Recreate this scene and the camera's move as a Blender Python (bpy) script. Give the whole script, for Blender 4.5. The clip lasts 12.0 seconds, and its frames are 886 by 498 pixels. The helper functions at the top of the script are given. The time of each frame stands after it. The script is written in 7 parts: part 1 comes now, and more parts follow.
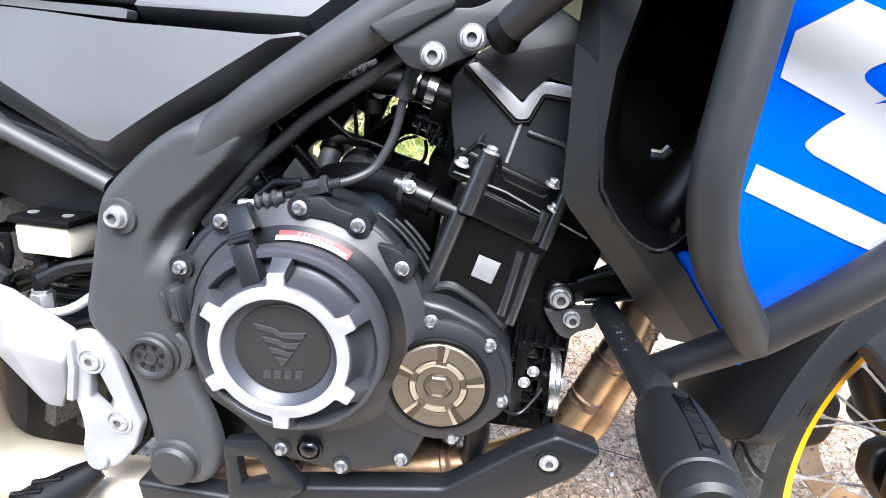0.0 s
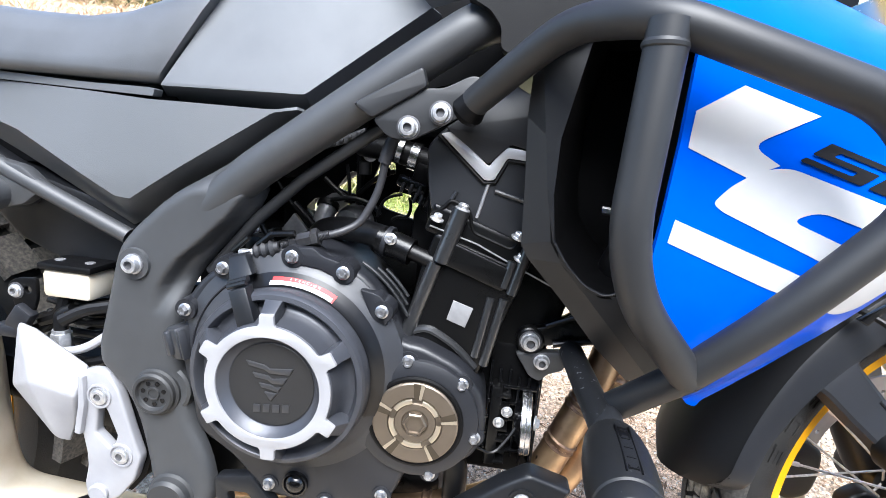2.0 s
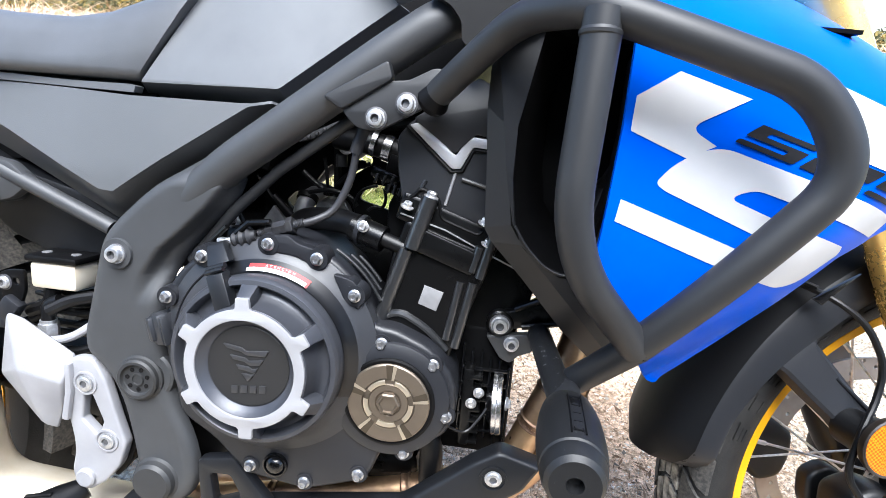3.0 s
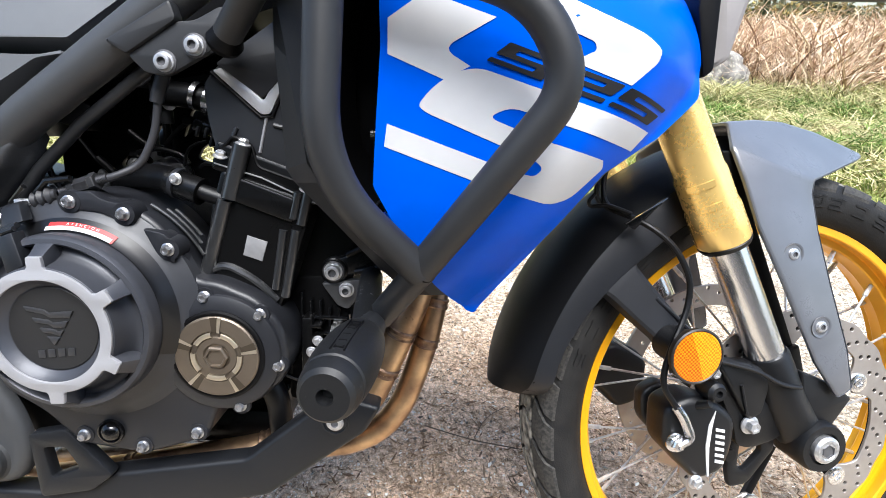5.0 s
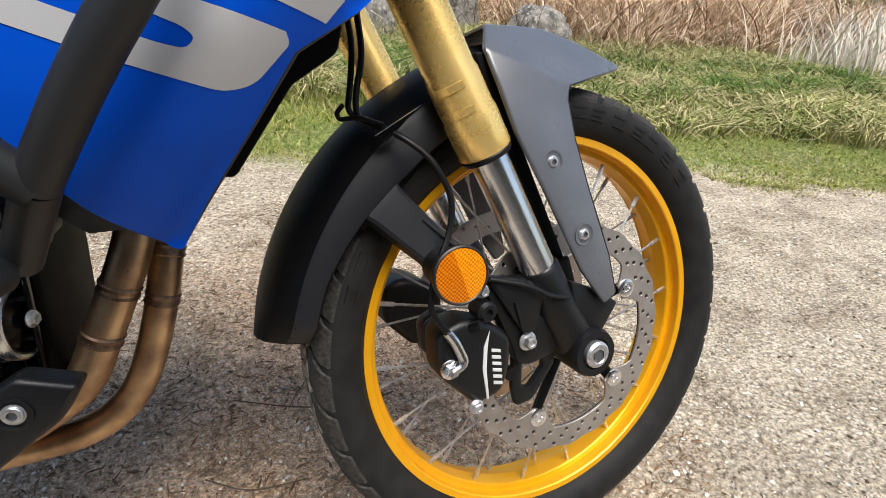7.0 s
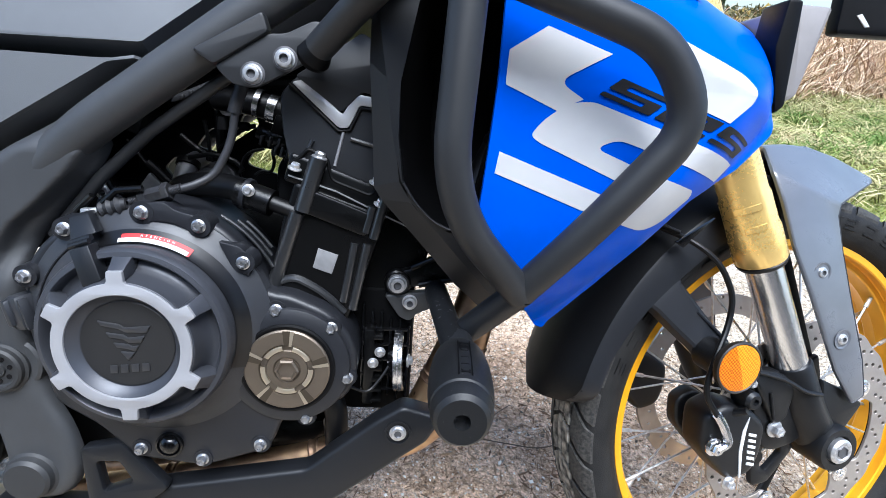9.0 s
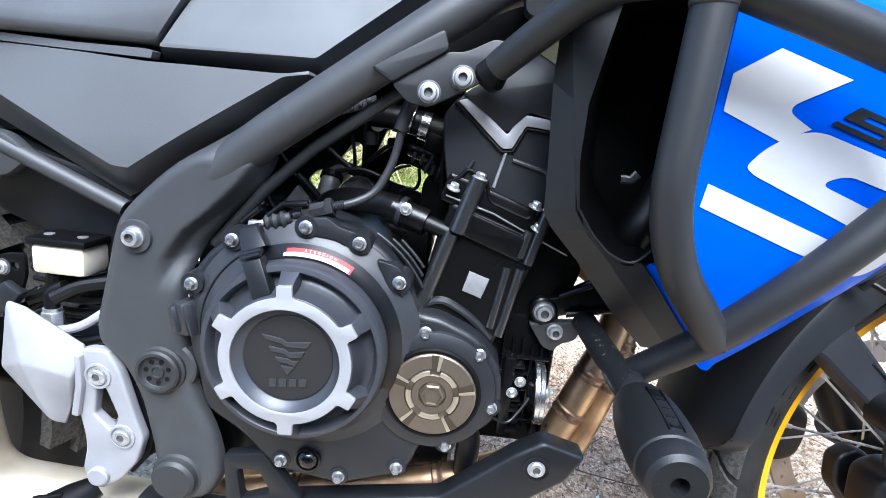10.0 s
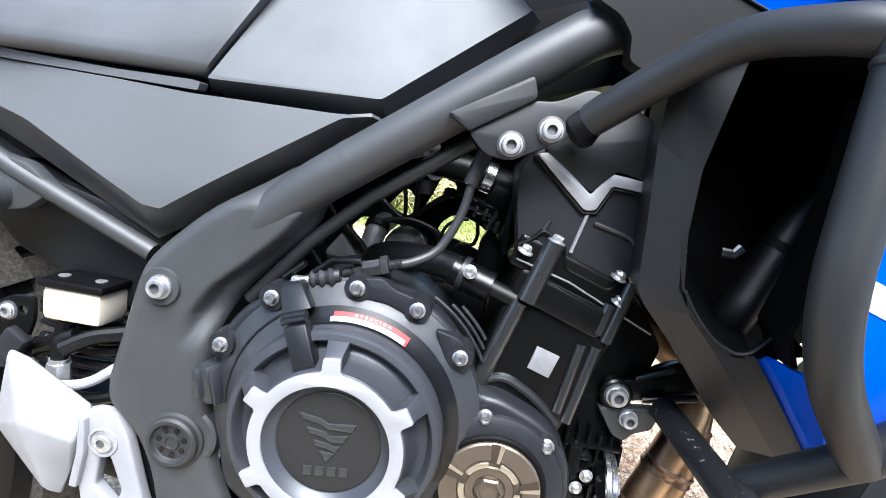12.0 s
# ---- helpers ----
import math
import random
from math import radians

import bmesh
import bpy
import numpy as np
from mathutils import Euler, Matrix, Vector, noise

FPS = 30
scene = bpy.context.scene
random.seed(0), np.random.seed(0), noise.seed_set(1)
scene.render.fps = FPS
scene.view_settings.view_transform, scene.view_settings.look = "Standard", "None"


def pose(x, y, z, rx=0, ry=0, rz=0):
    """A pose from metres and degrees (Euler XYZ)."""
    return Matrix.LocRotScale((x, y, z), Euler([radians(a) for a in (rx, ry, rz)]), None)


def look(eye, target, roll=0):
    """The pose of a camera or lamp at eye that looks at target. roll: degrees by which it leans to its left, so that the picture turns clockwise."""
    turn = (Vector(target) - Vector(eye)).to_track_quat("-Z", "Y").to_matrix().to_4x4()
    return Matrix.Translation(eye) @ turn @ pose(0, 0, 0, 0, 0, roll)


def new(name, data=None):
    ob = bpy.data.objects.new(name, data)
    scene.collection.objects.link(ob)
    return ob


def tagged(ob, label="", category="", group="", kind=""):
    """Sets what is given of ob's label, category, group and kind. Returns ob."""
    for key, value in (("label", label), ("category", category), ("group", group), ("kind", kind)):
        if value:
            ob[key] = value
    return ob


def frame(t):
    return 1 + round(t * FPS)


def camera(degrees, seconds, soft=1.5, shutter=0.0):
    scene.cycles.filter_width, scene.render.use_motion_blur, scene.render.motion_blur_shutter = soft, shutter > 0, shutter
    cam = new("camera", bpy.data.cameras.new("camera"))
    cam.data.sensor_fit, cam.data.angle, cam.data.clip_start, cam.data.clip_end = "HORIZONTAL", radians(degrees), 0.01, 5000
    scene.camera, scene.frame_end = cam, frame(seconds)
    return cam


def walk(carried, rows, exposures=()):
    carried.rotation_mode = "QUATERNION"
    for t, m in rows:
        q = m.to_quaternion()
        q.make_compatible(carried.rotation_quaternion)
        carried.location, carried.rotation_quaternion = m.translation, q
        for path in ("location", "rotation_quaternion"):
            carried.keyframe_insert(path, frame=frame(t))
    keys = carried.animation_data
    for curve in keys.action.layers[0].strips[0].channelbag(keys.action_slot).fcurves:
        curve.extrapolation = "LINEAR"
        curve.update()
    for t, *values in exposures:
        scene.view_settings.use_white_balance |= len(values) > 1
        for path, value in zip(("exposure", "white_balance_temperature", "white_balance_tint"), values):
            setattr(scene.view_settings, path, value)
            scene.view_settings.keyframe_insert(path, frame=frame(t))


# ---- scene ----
cam = camera(82.5, 12.0, soft=0.5)
PATH = [
    (0.0, 0.0146, -0.4142, 0.8179, 60.22, -4.36, 5.86),
    (0.5, 0.0269, -0.4231, 0.8166, 62.40, -4.09, 7.96),
    (1.0, 0.0272, -0.4337, 0.8240, 63.97, -4.21, 8.29),
    (1.5, 0.0364, -0.4383, 0.8289, 65.37, -4.33, 7.90),
    (2.0, 0.0520, -0.4567, 0.8367, 66.35, -4.06, 7.35),
    (2.5, 0.0702, -0.4743, 0.8341, 66.73, -3.59, 7.14),
    (4.5, 0.1596, -0.4834, 0.8160, 65.99, -2.57, 4.69),
    (5.0, 0.2170, -0.4887, 0.8026, 65.10, -2.12, 0.58),
    (5.5, 0.2720, -0.4798, 0.7850, 64.54, -2.35, -5.50),
    (6.0, 0.3304, -0.4613, 0.7552, 63.40, -3.09, -11.08),
    (6.5, 0.3558, -0.4519, 0.7345, 62.11, -4.22, -15.50),
    (8.5, 0.1810, -0.4698, 0.7980, 63.54, -5.11, -8.38),
    (9.0, 0.1042, -0.4853, 0.8232, 64.25, -5.04, -3.10),
    (9.5, 0.0510, -0.4831, 0.8252, 64.58, -4.96, 1.23),
    (10.0, 0.0088, -0.4598, 0.8196, 64.67, -5.10, 4.03),
    (10.5, -0.0330, -0.4613, 0.8269, 65.38, -5.62, 5.57),
    (11.0, -0.0506, -0.4479, 0.8330, 66.97, -6.75, 6.31),
    (11.5, -0.0637, -0.4321, 0.8377, 68.57, -7.61, 5.81),
    (12.0, -0.0479, -0.4004, 0.8145, 68.40, -7.68, 5.85),
]
EXPOSURES = [(0.0, 2.78, 6100, 10), (2.5, 2.52, 6050, 8), (4.5, 2.22, 6100, 8), (5.5, 1.66, 6550, 9), (6.5, 1.02, 6800, 9), (8.5, 1.54, 5980, 8), (9.5, 2.16, 5600, 7), (10.5, 2.45, 5750, 7), (12.0, 2.58, 6050, 8)]
walk(cam, [(t, pose(x, y, z, rx, ry, rz)) for t, x, y, z, rx, ry, rz in PATH], EXPOSURES)

# ---- light ----
world = bpy.data.worlds.new("overcast")
scene.world = world
world.use_nodes = True
wn = world.node_tree
sky = wn.nodes.new("ShaderNodeTexSky")
sky.sky_type, sky.sun_disc = "NISHITA", False
sky.sun_elevation, sky.sun_rotation = radians(62), radians(150)
sky.air_density, sky.dust_density, sky.ozone_density = 1.0, 2.0, 2.0
back = wn.nodes["Background"]
back.inputs["Strength"].default_value = 0.085
wn.links.new(sky.outputs[0], back.inputs["Color"])
sun = new("sun", bpy.data.lights.new("sun", "SUN"))
sun.data.energy, sun.data.angle, sun.data.color = 2.4, radians(38), (1.0, 0.98, 0.96)
sun.matrix_world = look((0.4, -4.0, 9.4), (0, 0, 0))


# ---- materials ----
def mat(name, col, rough=0.5, metal=0.0, col2=None, scale=25.0, bump=0.0, bscale=300.0, rvar=0.12, coat=0.0, spec=0.5, speck=None):
    """A surface with broad tone shifts, fine grain in the gloss and a fine relief."""
    m = bpy.data.materials.new(name)
    m.use_nodes = True
    nt = m.node_tree
    p = nt.nodes["Principled BSDF"]
    co = nt.nodes.new("ShaderNodeTexCoord")
    n1 = nt.nodes.new("ShaderNodeTexNoise")
    n1.inputs["Scale"].default_value, n1.inputs["Detail"].default_value = scale, 5
    n2 = nt.nodes.new("ShaderNodeTexNoise")
    n2.inputs["Scale"].default_value, n2.inputs["Detail"].default_value = bscale, 3
    for n in (n1, n2):
        nt.links.new(co.outputs["Object"], n.inputs["Vector"])
    mix = nt.nodes.new("ShaderNodeMix")
    mix.data_type = "RGBA"
    mix.inputs["A"].default_value = (*col, 1)
    mix.inputs["B"].default_value = (*(col2 or [c * 0.8 for c in col]), 1)
    ramp = nt.nodes.new("ShaderNodeMapRange")
    ramp.inputs["From Min"].default_value, ramp.inputs["From Max"].default_value = 0.35, 0.68
    nt.links.new(n1.outputs["Fac"], ramp.inputs["Value"])
    nt.links.new(ramp.outputs[0], mix.inputs["Factor"])
    out = mix.outputs["Result"]
    if speck:
        n3 = nt.nodes.new("ShaderNodeTexNoise")
        n3.inputs["Scale"].default_value, n3.inputs["Detail"].default_value = speck[1], 2
        nt.links.new(co.outputs["Object"], n3.inputs["Vector"])
        r3 = nt.nodes.new("ShaderNodeMapRange")
        r3.inputs["From Min"].default_value, r3.inputs["From Max"].default_value = speck[2], speck[2] + 0.06
        nt.links.new(n3.outputs["Fac"], r3.inputs["Value"])
        m3 = nt.nodes.new("ShaderNodeMix")
        m3.data_type = "RGBA"
        nt.links.new(r3.outputs[0], m3.inputs["Factor"])
        nt.links.new(out, m3.inputs["A"])
        m3.inputs["B"].default_value = (*speck[0], 1)
        out = m3.outputs["Result"]
    nt.links.new(out, p.inputs["Base Color"])
    p.inputs["Metallic"].default_value = metal
    p.inputs["Coat Weight"].default_value = coat
    p.inputs["Coat Roughness"].default_value = 0.08
    p.inputs["Specular IOR Level"].default_value = spec
    rr = nt.nodes.new("ShaderNodeMapRange")
    rr.inputs["To Min"].default_value, rr.inputs["To Max"].default_value = max(0.03, rough - rvar), min(1, rough + rvar)
    mul = nt.nodes.new("ShaderNodeMath")
    mul.operation = "MULTIPLY_ADD"
    mul.inputs[1].default_value, mul.inputs[2].default_value = 0.4, 0.3
    nt.links.new(n2.outputs["Fac"], mul.inputs[0])
    add = nt.nodes.new("ShaderNodeMath")
    add.operation = "MULTIPLY_ADD"
    add.inputs[1].default_value = 0.6
    nt.links.new(n1.outputs["Fac"], add.inputs[0])
    nt.links.new(mul.outputs[0], add.inputs[2])
    nt.links.new(add.outputs[0], rr.inputs["Value"])
    nt.links.new(rr.outputs[0], p.inputs["Roughness"])
    if bump:
        b = nt.nodes.new("ShaderNodeBump")
        b.inputs["Strength"].default_value, b.inputs["Distance"].default_value = bump, 0.001
        nt.links.new(n2.outputs["Fac"], b.inputs["Height"])
        nt.links.new(b.outputs["Normal"], p.inputs["Normal"])
    return m


M_FRAME = mat("satin_black_steel", (0.034, 0.0355, 0.038), 0.47, bump=0.06, bscale=1600, spec=0.55, rvar=0.07)
M_BAR = mat("matt_black_coating", (0.0145, 0.0153, 0.0172), 0.47, bump=0.04, bscale=2200, spec=0.45, rvar=0.06)
M_PLASTIC = mat("grained_black_plastic", (0.0065, 0.0072, 0.0088), 0.36, col2=(0.0065, 0.0072, 0.009), bump=0.1, bscale=1600, spec=0.4)
M_AIRBOX = mat("moulded_black_plastic", (0.0155, 0.0168, 0.0205), 0.34, col2=(0.013, 0.0142, 0.0173), bump=0.05, bscale=1600, spec=0.58)
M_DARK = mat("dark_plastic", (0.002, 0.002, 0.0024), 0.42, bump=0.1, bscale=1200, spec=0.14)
# extra-dark black plastic, its colour lowered to stand in for deep shade
M_VOID = mat("deep_shade_black", (0.0014, 0.0014, 0.0017), 0.5, bump=0.1, bscale=1200, spec=0.09)
M_TRIM = mat("soft_black_trim", (0.008, 0.008, 0.0085), 0.55, bump=0.1, bscale=1400, spec=0.2)
M_PANEL = mat("grey_painted_panel", (0.1, 0.1055, 0.1135), 0.5, col2=(0.09, 0.095, 0.103), bump=0.04, bscale=1500, spec=0.4)
M_PANEL2 = mat("grained_grey_panel", (0.084, 0.088, 0.094), 0.42, col2=(0.068, 0.072, 0.077), scale=6, bump=0.12, bscale=1100, spec=0.6, rvar=0.22)
M_SEAT = mat("seat_vinyl", (0.06, 0.063, 0.069), 0.42, bump=0.12, bscale=1300, spec=0.7)
M_CASE = mat("grey_black_casting", (0.0125, 0.0133, 0.0165), 0.34, metal=0.1, bump=0.1, bscale=1600, spec=0.45)
M_FLANGE = mat("grey_cast_flange", (0.024, 0.0255, 0.03), 0.36, metal=0.1, bump=0.08, bscale=1600, spec=0.5)
M_COVER = mat("charcoal_cover", (0.052, 0.055, 0.065), 0.32, metal=0.4, bump=0.1, bscale=1600)
M_EMBLEM = mat("raised_emblem", (0.022, 0.022, 0.024), 0.3, spec=0.8)
M_BAND = mat("gloss_band", (0.004, 0.0042, 0.005), 0.3, rvar=0.05, spec=0.4)
M_GLOSS = mat("gloss_black", (0.003, 0.003, 0.0035), 0.14, rvar=0.06, bump=0.1, bscale=500)
M_ENGINE = mat("black_engine_paint", (0.0025, 0.0025, 0.0027), 0.22, bump=0.06, bscale=1500, spec=0.32)
# gloss engine paint, base colour lifted to paint in the ribs' highlights
M_RIB = mat("highlit_engine_rib", (0.014, 0.0145, 0.0158), 0.26, rvar=0.06, spec=1.0)
M_SILVER = mat("machined_silver", (0.34, 0.34, 0.355), 0.38, metal=0.35, col2=(0.29, 0.29, 0.305), bump=0.2, bscale=900)
M_CHROME = mat("zinc_bolt", (0.7, 0.7, 0.715), 0.3, metal=0.85, col2=(0.45, 0.455, 0.47), scale=200)
M_ZINC = mat("flanged_zinc_bolt", (0.5, 0.5, 0.515), 0.27, metal=0.9, col2=(0.28, 0.285, 0.3), scale=240)
# bolt metal coloured darker, painting the shade inside the recess
M_SOCKET = mat("shaded_bolt_socket", (0.16, 0.16, 0.168), 0.4, metal=0.7)
M_WASHER = mat("dull_washer", (0.07, 0.07, 0.075), 0.5, metal=0.4, col2=(0.04, 0.04, 0.045), scale=200)
M_STEEL = mat("polished_steel", (0.82, 0.82, 0.83), 0.22, metal=1.0, col2=(0.76, 0.76, 0.78), rvar=0.06)
M_BRONZE = mat("bronze_anodised", (0.21, 0.173, 0.135), 0.36, metal=0.85, bump=0.2, bscale=1000)
M_BRONZE3 = mat("shaded_bronze", (0.1, 0.08, 0.058), 0.4, metal=0.8)
M_BRONZE2 = mat("bright_bronze", (0.62, 0.54, 0.42), 0.3, metal=0.85)
M_GOLD = mat("gold_anodised", (0.97, 0.68, 0.24), 0.24, metal=0.65, col2=(0.92, 0.62, 0.19), rvar=0.05)
M_RIM = mat("orange_gold_rim", (0.92, 0.44, 0.008), 0.28, metal=0.4, col2=(0.88, 0.4, 0.006), rvar=0.08, coat=0.2)
M_RUBBER = mat("tyre_rubber", (0.01, 0.01, 0.0105), 0.55, col2=(0.018, 0.0175, 0.017), scale=40, bump=0.5, bscale=500, spec=0.2)
M_HOSE = mat("rubber_hose", (0.0022, 0.0022, 0.0027), 0.36, bump=0.1, bscale=1200, spec=0.32)
M_CABLE = mat("grey_black_sheath", (0.022, 0.022, 0.025), 0.42, spec=0.5)
M_BLUE = mat("blue_paint", (0.0, 0.08, 0.6), 0.3, col2=(0.0, 0.072, 0.55), rvar=0.05, spec=0.09, coat=0.03)
M_WHITE = mat("white_decal", (0.5, 0.505, 0.515), 0.38, col2=(0.455, 0.46, 0.475))
M_BLACKDECAL = mat("black_decal", (0.006, 0.006, 0.008), 0.45, spec=0.25)
M_ALU = mat("light_aluminium", (0.3, 0.3, 0.315), 0.4, metal=0.25, col2=(0.25, 0.25, 0.265), bump=0.2, bscale=1100)
M_RESERV = mat("milky_plastic", (0.55, 0.52, 0.44), 0.4, col2=(0.5, 0.42, 0.3))
M_DISC = mat("brake_steel", (0.46, 0.42, 0.385), 0.42, metal=0.85, col2=(0.36, 0.32, 0.29), bump=0.2, bscale=1200)
M_TI = mat("heat_tinted_steel", (0.66, 0.45, 0.26), 0.33, metal=0.95, col2=(0.24, 0.145, 0.095), scale=26, bump=0.2, bscale=300, speck=((0.06, 0.038, 0.026), 60, 0.7))
M_WELD = mat("browned_weld", (0.3, 0.2, 0.13), 0.4, metal=0.9, col2=(0.12, 0.07, 0.05), scale=120, bump=0.4, bscale=500)
M_AMBER2 = mat("reflector_rim", (0.012, 0.009, 0.007), 0.35)


def prism(name, a, b):
    """A moulded reflector: a fine square grid of two close tones under a clear coat."""
    m = bpy.data.materials.new(name)
    m.use_nodes = True
    nt = m.node_tree
    p = nt.nodes["Principled BSDF"]
    ch = nt.nodes.new("ShaderNodeTexChecker")
    co = nt.nodes.new("ShaderNodeTexCoord")
    ch.inputs["Scale"].default_value = 480
    ch.inputs["Color1"].default_value, ch.inputs["Color2"].default_value = (*a, 1), (*b, 1)
    nt.links.new(co.outputs["Object"], ch.inputs["Vector"])
    nt.links.new(ch.outputs["Color"], p.inputs["Base Color"])
    p.inputs["Roughness"].default_value, p.inputs["Coat Weight"].default_value = 0.25, 0.3
    return m


M_AMBER = prism("amber_reflector", (0.8, 0.28, 0.008), (0.52, 0.14, 0.003))
M_AMBER3 = prism("deep_amber", (0.6, 0.17, 0.004), (0.32, 0.07, 0.002))
M_SLIDER = mat("scuffed_black_plastic", (0.0055, 0.0058, 0.0065), 0.42, bump=0.12, bscale=1200, speck=((0.05, 0.05, 0.05), 320, 0.7), spec=0.4)
M_SCUFF = mat("scuffed_black_coating", (0.008, 0.0085, 0.0095), 0.45, bump=0.1, bscale=900, speck=((0.16, 0.16, 0.165), 210, 0.67), spec=0.4)
M_CASTBLACK = mat("black_cast_metal", (0.0045, 0.0048, 0.0058), 0.36, bump=0.14, bscale=1400, spec=0.38)
M_FENDER = mat("black_guard_plastic", (0.004, 0.0042, 0.005), 0.45, bump=0.05, bscale=1600, spec=0.14, speck=((0.2, 0.2, 0.2), 260, 0.8))
# the guard's own black plastic, lightened to paint in its lit side
M_FLANK = mat("lit_guard_plastic", (0.0105, 0.0115, 0.0145), 0.4, bump=0.05, bscale=1600, spec=0.35)
M_SHIELD = mat("charcoal_guard_plastic", (0.098, 0.104, 0.118), 0.25, bump=0.04, bscale=1600, spec=1.0, rvar=0.06)
M_SILENCER = mat("brushed_steel", (0.5, 0.45, 0.37), 0.38, metal=0.6, col2=(0.42, 0.36, 0.27), bump=0.15, bscale=900)
M_RED = mat("red_print", (0.55, 0.02, 0.02), 0.4)
M_LABEL = mat("label_white", (0.58, 0.58, 0.57), 0.45)
M_STONE = mat("granite", (0.3, 0.28, 0.255), 0.95, col2=(0.07, 0.065, 0.06), scale=9, bump=1.0, bscale=45, speck=((0.4, 0.37, 0.31), 26, 0.56))


# ---- mesh tools ----
def join(*bms):
    a = bms[0]
    for b in bms[1:]:
        me = bpy.data.meshes.new("t")
        b.to_mesh(me)
        a.from_mesh(me)
        bpy.data.meshes.remove(me)
        b.free()
    return a


def part(name, bm, material, parent, label="", m=None, angle=32):
    """Links a bmesh as one mesh object under a thing or under a part."""
    if m is not None:
        bm.transform(m)
    me = bpy.data.meshes.new(name)
    bm.to_mesh(me)
    bm.free()
    me.materials.append(material)
    if name == "bolt":
        me.materials.append(M_SOCKET)
        me.materials.append(M_WASHER)
    me.shade_smooth()
    me.set_sharp_from_angle(angle=radians(angle))
    ob = new(name, me)
    ob.parent = parent
    return tagged(ob, label) if label else ob


def again(name, ob, parent, m):
    o = new(name, ob.data)
    o.parent, o.matrix_basis = parent, m
    return o


def thing(name, label, category, m=None, group=""):
    e = new(name)
    e.empty_display_size = 0.1
    if m is not None:
        e.matrix_basis = m
    return tagged(e, label, category, group)


def bent(pts, rad, n=6):
    """A polyline with its corners rounded."""
    P = [Vector(p) for p in pts]
    out = [P[0]]
    for a, b, c in zip(P, P[1:], P[2:]):
        r = min(rad, (a - b).length * 0.48, (c - b).length * 0.48)
        u, v = b + (a - b).normalized() * r, b + (c - b).normalized() * r
        out += [u.lerp(b, k / n).lerp(b.lerp(v, k / n), k / n) for k in range(n + 1)]
    return out + [P[-1]]


def sweep(pts, r, seg=14, radii=None, flat=1.0):
    """A round bar along a polyline."""
    P = [Vector(p) for p in pts]
    bm, rings = bmesh.new(), []
    t0 = (P[1] - P[0]).normalized()
    ref = Vector((0, 1, 0)) if abs(t0.y) < 0.9 else Vector((1, 0, 0))
    u = t0.cross(ref).normalized()
    for i, p in enumerate(P):
        t = (P[min(i + 1, len(P) - 1)] - P[max(i - 1, 0)]).normalized()
        u = (u - t * u.dot(t)).normalized()
        w = t.cross(u)
        rr = radii[i] if radii else r
        rings.append([bm.verts.new(p + u * rr * math.cos(a) + w * rr * flat * math.sin(a)) for a in (2 * math.pi * k / seg for k in range(seg))])
    for a, b in zip(rings, rings[1:]):
        for k in range(seg):
            bm.faces.new((a[k], a[(k + 1) % seg], b[(k + 1) % seg], b[k]))
    bm.faces.new(rings[0][::-1]), bm.faces.new(rings[-1])
    bmesh.ops.recalc_face_normals(bm, faces=bm.faces)
    return bm


def lathe(profile, c, axis, seg=40, a0=0.0, a1=360.0, up=(0, 0, 1)):
    """Turns (radius, height) pairs round an axis through c."""
    ax = Vector(axis).normalized()
    u = Vector(up)
    u = (u - ax * u.dot(ax))
    u = (u if u.length > 0.01 else ax.orthogonal()).normalized()
    w = ax.cross(u)
    bm, rings, full = bmesh.new(), [], abs(a1 - a0) > 359
    n = seg if full else seg + 1
    for r, h in profile:
        base = Vector(c) + ax * h
        if r < 1e-6:
            rings.append([bm.verts.new(base)])
        else:
            rings.append([bm.verts.new(base + (u * math.cos(a) + w * math.sin(a)) * r) for a in (radians(a0 + (a1 - a0) * k / seg) for k in range(n))])
    for a, b in zip(rings, rings[1:]):
        for k in range(seg):
            j = (k + 1) % n
            f = [a[k % len(a)], a[j % len(a)], b[j % len(b)], b[k % len(b)]]
            f = list(dict.fromkeys(f))
            if len(f) > 2:
                bm.faces.new(f)
    bmesh.ops.recalc_face_normals(bm, faces=bm.faces)
    return bm


def rounded(pts, rad, n=4):
    """A closed 2D outline with rounded corners."""
    P = [Vector(p) for p in pts]
    out = []
    for i, b in enumerate(P):
        a, c = P[i - 1], P[(i + 1) % len(P)]
        r = min(rad, (a - b).length * 0.45, (c - b).length * 0.45)
        u, v = b + (a - b).normalized() * r, b + (c - b).normalized() * r
        out += [u.lerp(b, k / n).lerp(b.lerp(v, k / n), k / n) for k in range(n + 1)]
    return out


def circle(c, r, n=20, a0=0):
    return [(c[0] + r * math.cos(radians(a0) + 2 * math.pi * k / n), c[1] + r * math.sin(radians(a0) + 2 * math.pi * k / n)) for k in range(n)]


